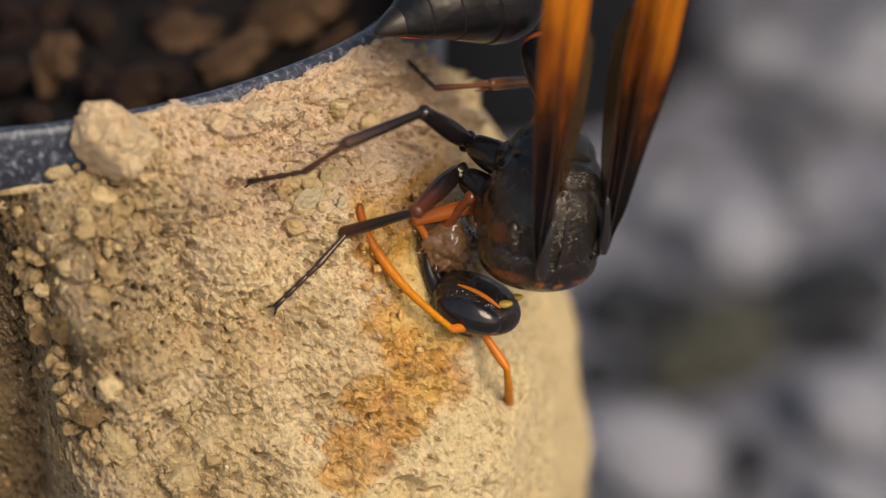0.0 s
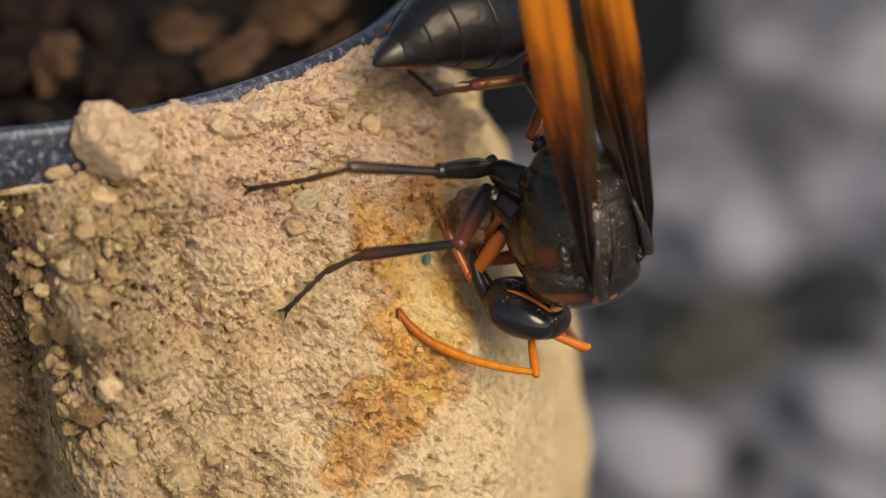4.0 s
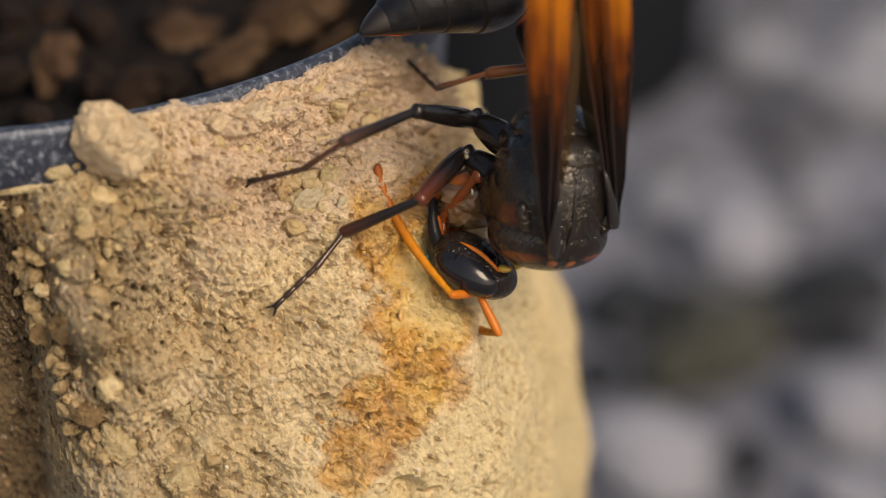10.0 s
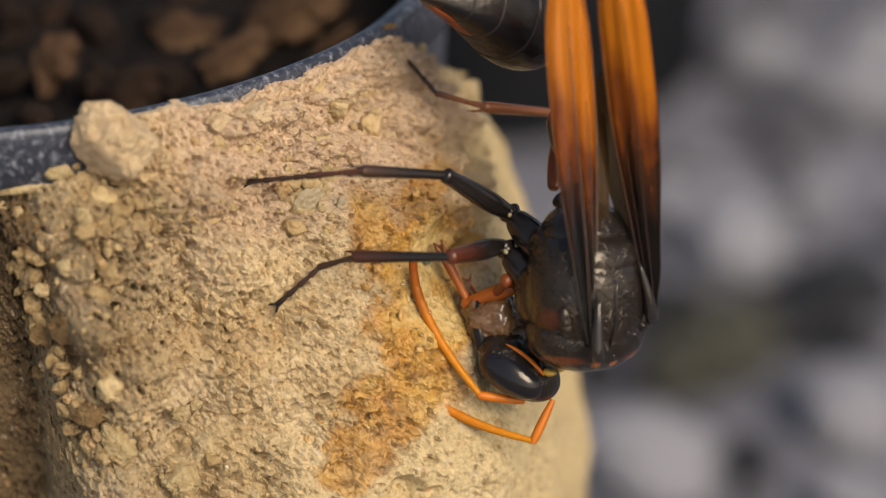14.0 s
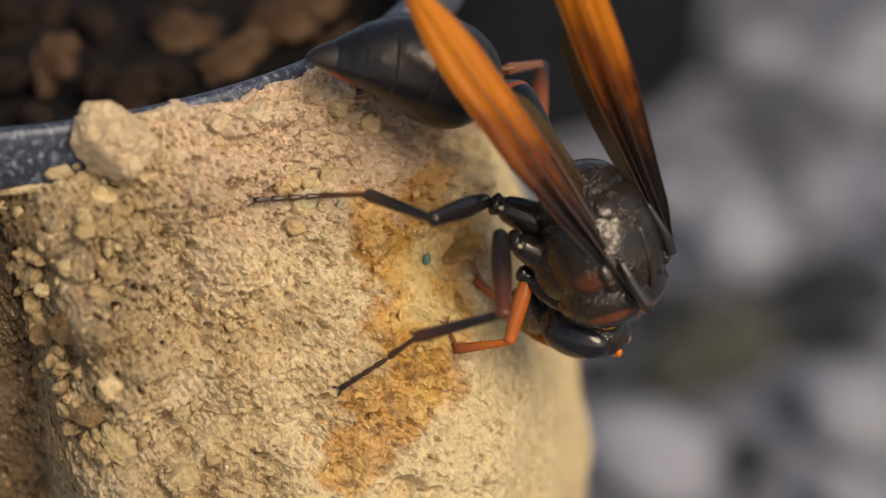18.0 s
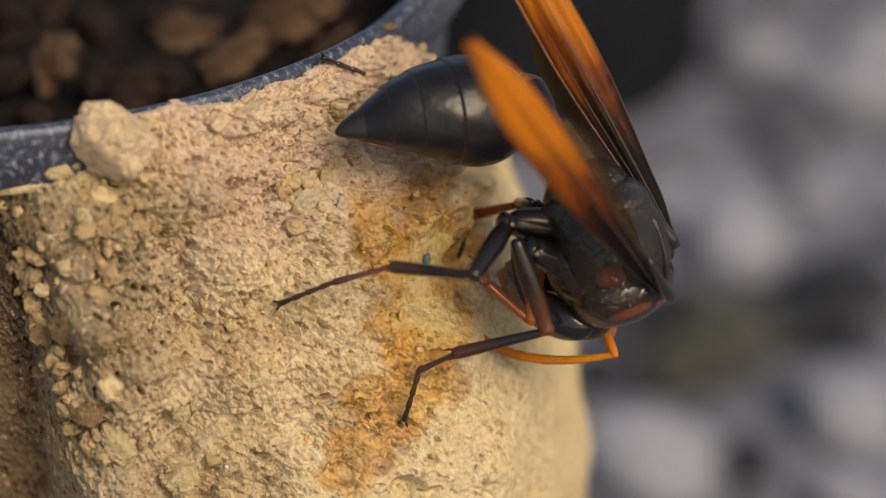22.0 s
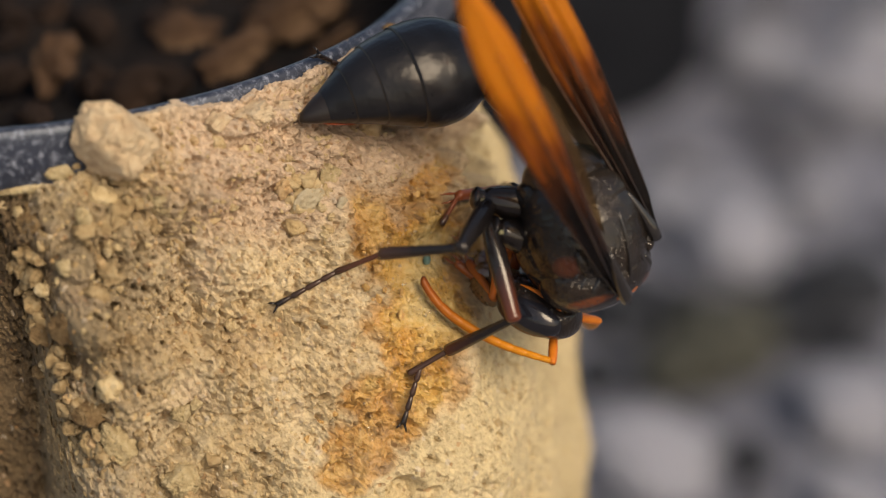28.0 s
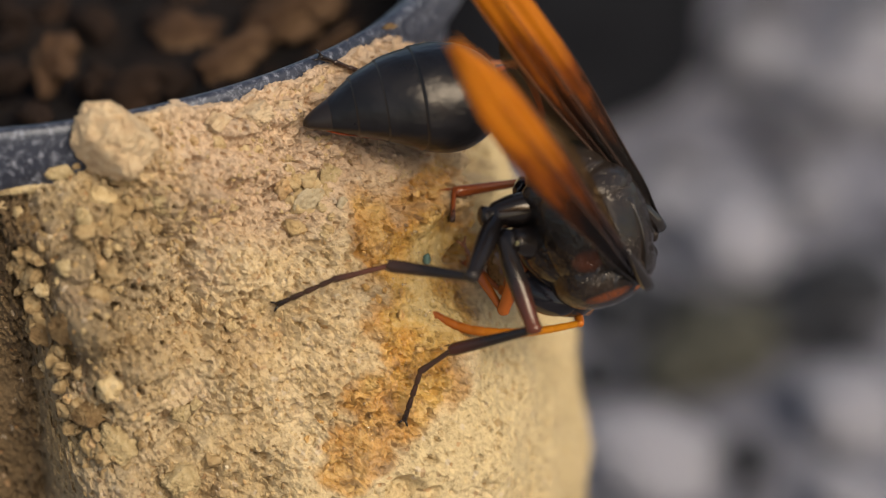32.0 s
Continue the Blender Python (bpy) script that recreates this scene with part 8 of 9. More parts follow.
    walk(MOVING["RH_tibia"], [
        (0, pose(-0.00645,0.00378,-0.00769,14.5,-7.7,-82.3)),
        (1, pose(-0.00602,0.00445,-0.00734,14,-6.9,-83.3)),
        (2, pose(-0.00717,0.00387,-0.00766,14.5,-2.3,-82)),
        (3, pose(-0.00721,0.00392,-0.00745,11.7,-1.2,-89.2)),
        (6, pose(-0.0085,0.00122,-0.0018,32.1,70.4,-62.1)),
        (7, pose(-0.00822,0.00138,-0.00197,31.6,71.2,-63.3)),
        (8, pose(-0.00678,0.00414,-0.00732,11.7,-2.2,-89.3)),
        (9, pose(-0.00721,0.00345,-0.00689,14.4,-2.1,-83.3)),
        (10, pose(-0.00654,0.00157,-0.0027,20.5,53.6,-70)),
        (11, pose(-0.00704,0.00334,-0.00737,14.4,-6.5,-83.5)),
        (12, pose(-0.00679,0.00354,-0.00736,13.9,-6.4,-83.4)),
        (13, pose(-0.00762,0.00105,-0.00286,22.7,56.6,-68.3)),
        (14, pose(-0.00852,0.00299,-0.00794,7.5,-2,-97.6)),
        (14.5, pose(-0.00607,0.00346,-0.00879,11,-4.7,-90.5)),
        (16.5, pose(-0.00558,0.00169,-0.001,23.5,69.2,-74.2)),
        (17, pose(-0.00613,0.00481,-0.00698,7.1,-8.9,-99.5)),
        (17.5, pose(-0.0083,0.00246,-0.00083,82.8,86.6,-21.8)),
        (18, pose(-0.00911,0.00742,-0.00735,7.5,-22.2,-100.1)),
        (18.5, pose(-0.0069,0.00383,-0.00101,-16.2,48.2,-115.4)),
        (19, pose(-0.00632,0.00367,-0.00047,-29.2,60.6,-129.2)),
        (20, pose(-0.00582,0.00263,-0.0005,-54.2,45.9,-162.1)),
        (21, pose(-0.00886,0.00327,-0.00255,-41.2,63,-149)),
        (22, pose(-0.00844,0.00805,-0.00574,-16,35.4,-117.4)),
        (23, pose(-0.00903,0.00337,-0.00324,-55.4,69.9,-164.2)),
        (24, pose(-0.00938,0.00326,-0.00281,-48.9,66.5,-157.7)),
        (25, pose(-0.0092,0.00341,-0.0034,-54.4,68.7,-163.4)),
        (28, pose(-0.00901,0.00345,-0.00515,6.2,50.1,-96.5)),
        (29, pose(-0.00945,0.00367,-0.00592,11.8,49.9,-87.6)),
        (30, pose(-0.00954,0.00383,-0.00564,7.8,45.8,-94.1)),
        (31, pose(-0.0088,0.00713,-0.00766,1.6,26,-102.3)),
        (32, pose(-0.00833,0.0077,-0.00654,-5.8,29.5,-110))])
    walk(MOVING["RH_basitarsus"], [
        (0, pose(-0.00577,-0.00123,-0.00701,15.3,29.2,-75.7)),
        (1, pose(-0.00543,-0.00058,-0.00673,15.9,27.9,-73.6)),
        (2, pose(-0.00646,-0.00118,-0.00746,15.5,27,-75.8)),
        (3, pose(-0.00714,-0.00119,-0.00734,16.5,40.3,-76.5)),
        (6, pose(-0.00771,-0.00029,-0.0066,24.2,63.7,-70.5)),
        (7, pose(-0.00748,-0.00009,-0.00679,25,55.8,-66.2)),
        (8, pose(-0.00671,-0.00096,-0.00712,16,38.3,-77)),
        (9, pose(-0.00662,-0.00162,-0.0067,21.4,50.1,-68)),
        (10, pose(-0.00551,-0.00127,-0.00681,18.7,30.2,-65.2)),
        (11, pose(-0.00646,-0.0017,-0.0068,19,43.5,-70.1)),
        (12, pose(-0.0062,-0.00149,-0.00679,17.3,36.1,-71.2)),
        (13, pose(-0.00658,-0.00156,-0.00711,20.2,41.3,-67.6)),
        (14, pose(-0.00919,-0.00207,-0.00776,1.1,54.7,-109.2)),
        (14.5, pose(-0.00612,-0.00161,-0.00837,9.3,14.7,-92.1)),
        (16.5, pose(-0.00509,-0.00004,-0.00575,24.9,68,-70.9)),
        (17, pose(-0.00696,-0.00016,-0.00618,15.5,70.4,-87.4)),
        (17.5, pose(-0.00802,0.00234,-0.00591,17.9,51.8,-76.4)),
        (18, pose(-0.00995,0.00272,-0.0054,-0.1,40,-104.6)),
        (18.5, pose(-0.00831,0.00084,-0.00471,-30.5,56.8,-131.9)),
        (19, pose(-0.00792,0.00172,-0.00494,-49.7,66.6,-152)),
        (20, pose(-0.00961,0.0014,-0.00461,-30.3,61.1,-132.6)),
        (21, pose(-0.01107,0.00195,-0.00761,-50.5,72.2,-157.6)),
        (22, pose(-0.01051,0.00407,-0.00892,-19.8,39.4,-122.3)),
        (23, pose(-0.01071,0.00289,-0.00801,-31.6,66.1,-136.8)),
        (24, pose(-0.01142,0.00242,-0.00787,-47.6,71.8,-154.3)),
        (25, pose(-0.01098,0.00288,-0.00815,-30.3,64.9,-135.5)),
        (28, pose(-0.00939,0.00013,-0.00914,-0.6,33.7,-107.3)),
        (29, pose(-0.00932,0.00042,-0.00979,3.1,9.8,-103)),
        (30, pose(-0.00981,0.00016,-0.00941,1.4,22.3,-104.7)),
        (31, pose(-0.00984,0.00238,-0.01003,-2.1,15.3,-107.1)),
        (32, pose(-0.00989,0.0034,-0.00912,-1.4,33.3,-104.7))])
    walk(MOVING["RH_tarsus"], [
        (0, pose(-0.0051,-0.00383,-0.00851,-39.9,78.9,-170.8)),
        (1, pose(-0.00466,-0.00319,-0.00816,-41.1,78.8,-172.6)),
        (2, pose(-0.00579,-0.00382,-0.00885,-57.6,78.4,168.8)),
        (3, pose(-0.00659,-0.00347,-0.00934,-64.4,75.8,160.6)),
        (6, pose(-0.00725,-0.00158,-0.00937,-77.5,66.3,138.9)),
        (7, pose(-0.00679,-0.00167,-0.00934,-77,65.7,138.5)),
        (8, pose(-0.00617,-0.00332,-0.00903,-60.7,76.1,164)),
        (9, pose(-0.00587,-0.00346,-0.00907,-57.8,76.5,168.5)),
        (10, pose(-0.00439,-0.00369,-0.00836,-41.2,77.1,-175.1)),
        (11, pose(-0.0057,-0.00381,-0.00892,-48.6,77.5,178.8)),
        (12, pose(-0.0054,-0.00385,-0.00861,-40,77.7,-172.7)),
        (13, pose(-0.0057,-0.0037,-0.00915,-59.1,76.1,166)),
        (14, pose(-0.00978,-0.00375,-0.01028,-55.4,71.4,164.9)),
        (14.5, pose(-0.00623,-0.00458,-0.00915,-34.8,75.9,-167.5)),
        (16.5, pose(-0.00472,-0.00113,-0.0086,23.3,74.2,-78)),
        (17, pose(-0.00691,-0.0012,-0.0091,17.9,79.6,-88.3)),
        (17.5, pose(-0.00757,0.00049,-0.00834,9.9,81.4,-98.2)),
        (18, pose(-0.01073,-0.00026,-0.00799,3.1,39.3,-100)),
        (18.5, pose(-0.01008,-0.00112,-0.00875,-53,69.6,-156.9)),
        (19, pose(-0.00953,0.00086,-0.00916,-35.9,59.3,-136.5)),
        (20, pose(-0.01096,-0.00006,-0.00821,-66.4,54.1,-177.5)),
        (21, pose(-0.0119,0.00161,-0.01041,-30.6,16.9,-130.1)),
        (22, pose(-0.012,0.00171,-0.01122,-27,6.4,-121.7)),
        (23, pose(-0.01174,0.00192,-0.0112,-29.2,6.3,-123.9)),
        (24, pose(-0.01233,0.00199,-0.01093,-28,10.2,-124.3)),
        (25, pose(-0.01201,0.00187,-0.01125,-29,7.7,-124.3)),
        (28, pose(-0.01015,-0.0023,-0.01084,-15.9,-7.3,-125.4)),
        (29, pose(-0.01012,-0.00305,-0.01041,-13.2,-9,-125.6)),
        (30, pose(-0.01057,-0.00275,-0.01064,-14.1,-7.4,-125.1)),
        (31, pose(-0.01085,-0.00092,-0.01097,-19.8,-2.3,-125.6)),
        (32, pose(-0.01061,0.00065,-0.01099,-22.1,2,-123.1))])
    walk(MOVING["RM_coxa"], [
        (0, pose(-0.0002,0.0015,-0.0021,18,62.3,-80.3)),
        (1, pose(-0.0002,0.0015,-0.0021,17.5,62.1,-81)),
        (2, pose(-0.0002,0.0015,-0.0021,18.8,63.5,-79)),
        (3, pose(-0.0002,0.0015,-0.0021,14.9,67.8,-87)),
        (6, pose(-0.0002,0.0015,-0.0021,-15.4,74.3,-128.3)),
        (7, pose(-0.0002,0.0015,-0.0021,-16.2,74.1,-129.4)),
        (8, pose(-0.0002,0.0015,-0.0021,14.7,67,-87.5)),
        (9, pose(-0.0002,0.0015,-0.0021,14.4,67.1,-88)),
        (10, pose(-0.0002,0.0015,-0.0021,15.2,63.8,-86.3)),
        (11, pose(-0.0002,0.0015,-0.0021,16.2,65.1,-84.7)),
        (12, pose(-0.0002,0.0015,-0.0021,16.5,63.4,-83.6)),
        (13, pose(-0.0002,0.0015,-0.0021,14.3,67.2,-88.2)),
        (14, pose(-0.0002,0.0015,-0.0021,16.9,68.4,-84.1)),
        (14.5, pose(-0.0002,0.0015,-0.0021,18.5,62.9,-79.6)),
        (16.5, pose(-0.0002,0.0015,-0.0021,19.1,64.6,-79.2)),
        (17, pose(-0.0002,0.0015,-0.0021,18.7,67.2,-80.8)),
        (17.5, pose(-0.0002,0.0015,-0.0021,5.1,63.2,-102)),
        (18, pose(-0.0002,0.0015,-0.0021,-39.7,19.8,-171.5)),
        (18.5, pose(-0.0002,0.0015,-0.0021,-64.7,12.6,-175.4)),
        (19, pose(-0.0002,0.0015,-0.0021,-68.6,15,-176.2)),
        (20, pose(-0.0002,0.0015,-0.0021,-54.6,26.7,-160.4)),
        (21, pose(-0.0002,0.0015,-0.0021,-44.1,27.4,-153.8)),
        (22, pose(-0.0002,0.0015,-0.0021,-44.2,27.4,-153.9)),
        (23, pose(-0.0002,0.0015,-0.0021,-44.2,27.4,-153.9)),
        (24, pose(-0.0002,0.0015,-0.0021,-44.1,27.4,-153.8)),
        (25, pose(-0.0002,0.0015,-0.0021,-44.2,27.4,-153.9)),
        (28, pose(-0.0002,0.0015,-0.0021,-21.5,36.4,-142.7)),
        (29, pose(-0.0002,0.0015,-0.0021,-15.9,38,-136.8)),
        (30, pose(-0.0002,0.0015,-0.0021,-17.9,37.7,-138.3)),
        (31, pose(-0.0002,0.0015,-0.0021,-28.5,33.9,-148)),
        (32, pose(-0.0002,0.0015,-0.0021,-37.6,29.1,-154.5))])
    walk(MOVING["RM_femur"], [
        (0, pose(0.00005,0.00005,-0.0049,15.7,-35.2,-93.9)),
        (1, pose(0.00003,0.00003,-0.00491,16,-35.6,-93.7)),
        (2, pose(0.00006,0.00018,-0.00479,16.6,-25.5,-87.3)),
        (3, pose(-0.00015,0.00048,-0.0046,13.7,-22.3,-92.3)),
        (6, pose(-0.00055,0.00105,-0.00412,5.6,-17.1,-101.6)),
        (7, pose(-0.00056,0.00106,-0.00412,5.7,-17.2,-101.4)),
        (8, pose(-0.00015,0.00041,-0.00467,13.9,-22.8,-91.8)),
        (9, pose(-0.00016,0.00042,-0.00466,14,-22.6,-91.6)),
        (10, pose(-0.00011,0.00012,-0.0049,14,-34.6,-96.2)),
        (11, pose(-0.00008,0.00026,-0.00478,14.9,-24,-89.7)),
        (12, pose(-0.00004,0.00011,-0.00489,14.2,-34.6,-95.9)),
        (13, pose(-0.00017,0.00043,-0.00466,14,-22.4,-91.5)),
        (14, pose(-0.0001,0.00053,-0.00457,11.7,-22.3,-95.2)),
        (14.5, pose(0.00006,0.0001,-0.00488,14.8,-34.5,-94.9)),
        (16.5, pose(0.00004,0.00026,-0.00476,15.3,-24.2,-89.1)),
        (17, pose(-0.00003,0.00045,-0.00462,12.8,-22.7,-93.5)),
        (17.5, pose(-0.00041,0.00051,-0.00411,7.2,-21.3,-101.2)),
        (18, pose(-0.00512,0.00077,-0.00389,-41.4,25.5,-175.9)),
        (18.5, pose(-0.00539,0.00108,-0.00326,-80.2,29.3,145.9)),
        (19, pose(-0.00504,0.00118,-0.0034,-83.9,27,144.2)),
        (20, pose(-0.00316,0.00044,-0.00368,-138.8,31.8,87.8)),
        (21, pose(-0.00312,0.00007,-0.00379,-141.7,39.8,87)),
        (22, pose(-0.00313,0.00007,-0.00379,-140.4,39.8,87.3)),
        (23, pose(-0.00313,0.00007,-0.00379,-140.5,39.8,87.2)),
        (24, pose(-0.00312,0.00007,-0.00379,-142.1,39.8,86.9)),
        (25, pose(-0.00312,0.00007,-0.00379,-141,39.7,87.1)),
        (28, pose(-0.00259,-0.00032,-0.00432,-132.3,58,83.8)),
        (29, pose(-0.00245,-0.00061,-0.00451,-140.2,63.1,82.4)),
        (30, pose(-0.00246,-0.00052,-0.00444,-139.2,60.7,82.4)),
        (31, pose(-0.00268,-0.00005,-0.00407,-125.2,50.6,84.2)),
        (32, pose(-0.00285,0.00023,-0.00373,-54.2,35.4,84.3))])
    walk(MOVING["RM_tibia"], [
        (0, pose(-0.00019,-0.00342,-0.00245,30.8,38,-13.6)),
        (1, pose(-0.00019,-0.00343,-0.00244,28.2,31.3,-18.7)),
        (2, pose(0.00023,-0.00361,-0.00298,40.2,47.5,4.8)),
        (3, pose(-0.0003,-0.00341,-0.00301,57.1,56.1,16.8)),
        (6, pose(-0.00136,-0.00291,-0.00287,65,56.5,8.1)),
        (7, pose(-0.00137,-0.00291,-0.00287,65.3,56.7,8.1)),
        (8, pose(-0.00027,-0.00346,-0.00304,55.2,56.3,15.3)),
        (9, pose(-0.00027,-0.00346,-0.00305,56.6,56.9,17.3)),
        (10, pose(-0.00049,-0.00336,-0.00248,33.1,43,-13.8)),
        (11, pose(-0.00007,-0.00357,-0.00307,49.9,55.5,13.6)),
        (12, pose(-0.0004,-0.00337,-0.00248,33.1,42.7,-12.8)),
        (13, pose(-0.00027,-0.00346,-0.00306,56.8,56.9,17.7)),
        (14, pose(-0.00045,-0.00335,-0.00297,54.8,55.1,13.1)),
        (14.5, pose(-0.00024,-0.00339,-0.00246,33.7,43.4,-10.1)),
        (16.5, pose(0.0001,-0.00357,-0.00303,50,55.3,17.4)),
        (17, pose(-0.00026,-0.00342,-0.003,52.9,54.8,14.8)),
        (17.5, pose(-0.00118,-0.00335,-0.00257,52.7,54.5,2.6)),
        (18, pose(-0.00878,0.0005,-0.00564,-64.9,40.2,106.1)),
        (18.5, pose(-0.00836,0.00309,-0.00527,-74.1,16.8,118.8)),
        (19, pose(-0.00801,0.00332,-0.00527,-76.1,13.2,118.3)),
        (20, pose(-0.00302,0.00401,-0.00589,-170.6,58,86.9)),
        (21, pose(-0.00295,0.00328,-0.00647,-171.9,73.3,86.8)),
        (22, pose(-0.00298,0.00328,-0.00647,-172.6,69.2,85.8)),
        (23, pose(-0.00297,0.00328,-0.00647,-172.6,69.2,85.7)),
        (24, pose(-0.00294,0.00328,-0.00647,-172.1,73.3,86.6)),
        (25, pose(-0.00296,0.00329,-0.00646,-173.5,67.4,84.9)),
        (28, pose(-0.00235,0.0019,-0.0079,4.3,-10.4,-101.7)),
        (29, pose(-0.0022,0.00127,-0.00827,6,-16.7,-101.2)),
        (30, pose(-0.00219,0.00153,-0.00812,5.6,-13.6,-100.9)),
        (31, pose(-0.00241,0.00261,-0.00734,2.5,-0.6,-101.9)),
        (32, pose(-0.00252,0.00363,-0.00616,-2.6,30.8,-106.1))])
    walk(MOVING["RM_basitarsus"], [
        (0, pose(0.00257,-0.00409,-0.00467,22.6,-24.4,-1.8)),
        (1, pose(0.00244,-0.00432,-0.00413,22.5,-23.8,-1.7)),
        (2, pose(0.00218,-0.00344,-0.00511,31.8,-35.6,-31.3)),
        (3, pose(0.00183,-0.00277,-0.00632,32.9,-28,-35.5)),
        (6, pose(0.0008,-0.0026,-0.00618,53.6,45.2,13.3)),
        (7, pose(0.00079,-0.0026,-0.00618,53.5,45.1,13.2)),
        (8, pose(0.0018,-0.00289,-0.00625,33.1,-31.8,-37.5)),
        (9, pose(0.00181,-0.00281,-0.0064,31.4,-26.9,-33.9)),
        (10, pose(0.00228,-0.00404,-0.00514,21.4,-11.2,1.2)),
        (11, pose(0.00196,-0.00308,-0.0061,31.3,-33.5,-34.7)),
        (12, pose(0.00238,-0.00401,-0.00511,23.2,-24.1,-4.6)),
        (13, pose(0.00181,-0.00279,-0.00641,29.2,-17.8,-28.2)),
        (14, pose(0.00176,-0.00284,-0.00623,35.1,-33.5,-42.7)),
        (14.5, pose(0.00257,-0.00389,-0.00516,24.1,-29.5,-6.1)),
        (16.5, pose(0.00227,-0.00289,-0.00632,32.6,-36.6,-35.3)),
        (17, pose(0.00196,-0.00284,-0.00626,30.8,-24.9,-33.1)),
        (17.5, pose(0.00113,-0.00324,-0.00581,32.4,23.7,-14.1)),
        (18, pose(-0.00963,0.00343,-0.00821,-0.8,-11.1,-105.1)),
        (18.5, pose(-0.01018,0.00639,-0.00641,-1.3,0.8,-99.3)),
        (19, pose(-0.00983,0.0067,-0.00617,-2,4.7,-99.3)),
        (20, pose(-0.00291,0.00612,-0.00928,42.3,-8.1,-81.8)),
        (21, pose(-0.0029,0.00427,-0.00975,40.2,-13.2,-79.3)),
        (22, pose(-0.00288,0.00461,-0.00997,40.7,-15,-80.7)),
        (23, pose(-0.00287,0.00461,-0.00996,40.7,-15,-80.7)),
        (24, pose(-0.00289,0.00427,-0.00975,40.1,-13.2,-79.3)),
        (25, pose(-0.00283,0.00478,-0.01006,40.4,-14.9,-80.9)),
        (28, pose(-0.00315,-0.00193,-0.00718,31.9,14.7,-48.1)),
        (29, pose(-0.00294,-0.00247,-0.00712,29.4,-10.3,-59.7)),
        (30, pose(-0.00292,-0.00227,-0.00718,30.2,-2.5,-55.9)),
        (31, pose(-0.00323,-0.00126,-0.00729,40.4,29.2,-36.6)),
        (32, pose(-0.0035,0.00023,-0.00827,48.6,-6.8,-44.8))])
    walk(MOVING["RM_tarsus"], [
        (0, pose(0.00337,-0.00411,-0.00431,49,59.1,39.3)),
        (1, pose(0.00328,-0.00434,-0.00376,53.2,60.8,42)),
        (2, pose(0.00363,-0.00433,-0.00389,52.5,60.1,52.5)),
        (3, pose(0.00325,-0.00379,-0.00539,54.9,56.5,50.8)),
        (6, pose(0.00201,-0.00232,-0.00742,59.9,48.2,32.8)),
        (7, pose(0.00199,-0.00232,-0.00742,60.3,48.4,33.1)),
        (8, pose(0.00321,-0.00398,-0.00515,55.5,57.9,51)),
        (9, pose(0.00328,-0.0038,-0.0055,53.9,57.2,49.6)),
        (10, pose(0.00301,-0.00402,-0.005,48.2,58.1,34.4)),
        (11, pose(0.00341,-0.00408,-0.00494,51.8,59.3,49.5)),
        (12, pose(0.00313,-0.00407,-0.00477,48.3,58.4,36.1)),
        (13, pose(0.00335,-0.00362,-0.00585,52.1,56.4,47.7)),
        (14, pose(0.00304,-0.00401,-0.00509,54,56.1,49.9)),
        (14.5, pose(0.00341,-0.00398,-0.00468,46.8,58.1,37.6)),
        (16.5, pose(0.00369,-0.0039,-0.00502,46.7,57.8,48.4)),
        (17, pose(0.00338,-0.00376,-0.00547,49.3,55.6,47.4)),
        (17.5, pose(0.00213,-0.00349,-0.00626,55.7,53.5,35)),
        (18, pose(-0.01009,0.0017,-0.00786,140,63.2,57)),
        (18.5, pose(-0.01048,0.00457,-0.00643,157.7,49,70.3)),
        (19, pose(-0.01013,0.00487,-0.00632,159.6,45.3,71.7)),
        (20, pose(-0.00226,0.00167,-0.00864,108.4,39.6,48.4)),
        (21, pose(-0.00221,0.00062,-0.00888,97.5,45.7,38.9)),
        (22, pose(-0.00223,0.00062,-0.00889,97.8,45.8,39.1)),
        (23, pose(-0.00222,0.00062,-0.00889,97.8,45.8,39.1)),
        (24, pose(-0.0022,0.00062,-0.00888,97.4,45.6,38.9)),
        (25, pose(-0.00218,0.00079,-0.00898,94.7,46,34.9)),
        (28, pose(-0.00227,-0.0029,-0.00752,98.9,59.5,41.5)),
        (29, pose(-0.00213,-0.00386,-0.00683,96.3,61.4,41.7)),
        (30, pose(-0.00208,-0.00351,-0.00712,96.9,60,42.3)),
        (31, pose(-0.00235,-0.00192,-0.00791,105.1,55.7,46)),
        (32, pose(-0.00262,-0.00065,-0.00812,111.6,51.6,49.2))])
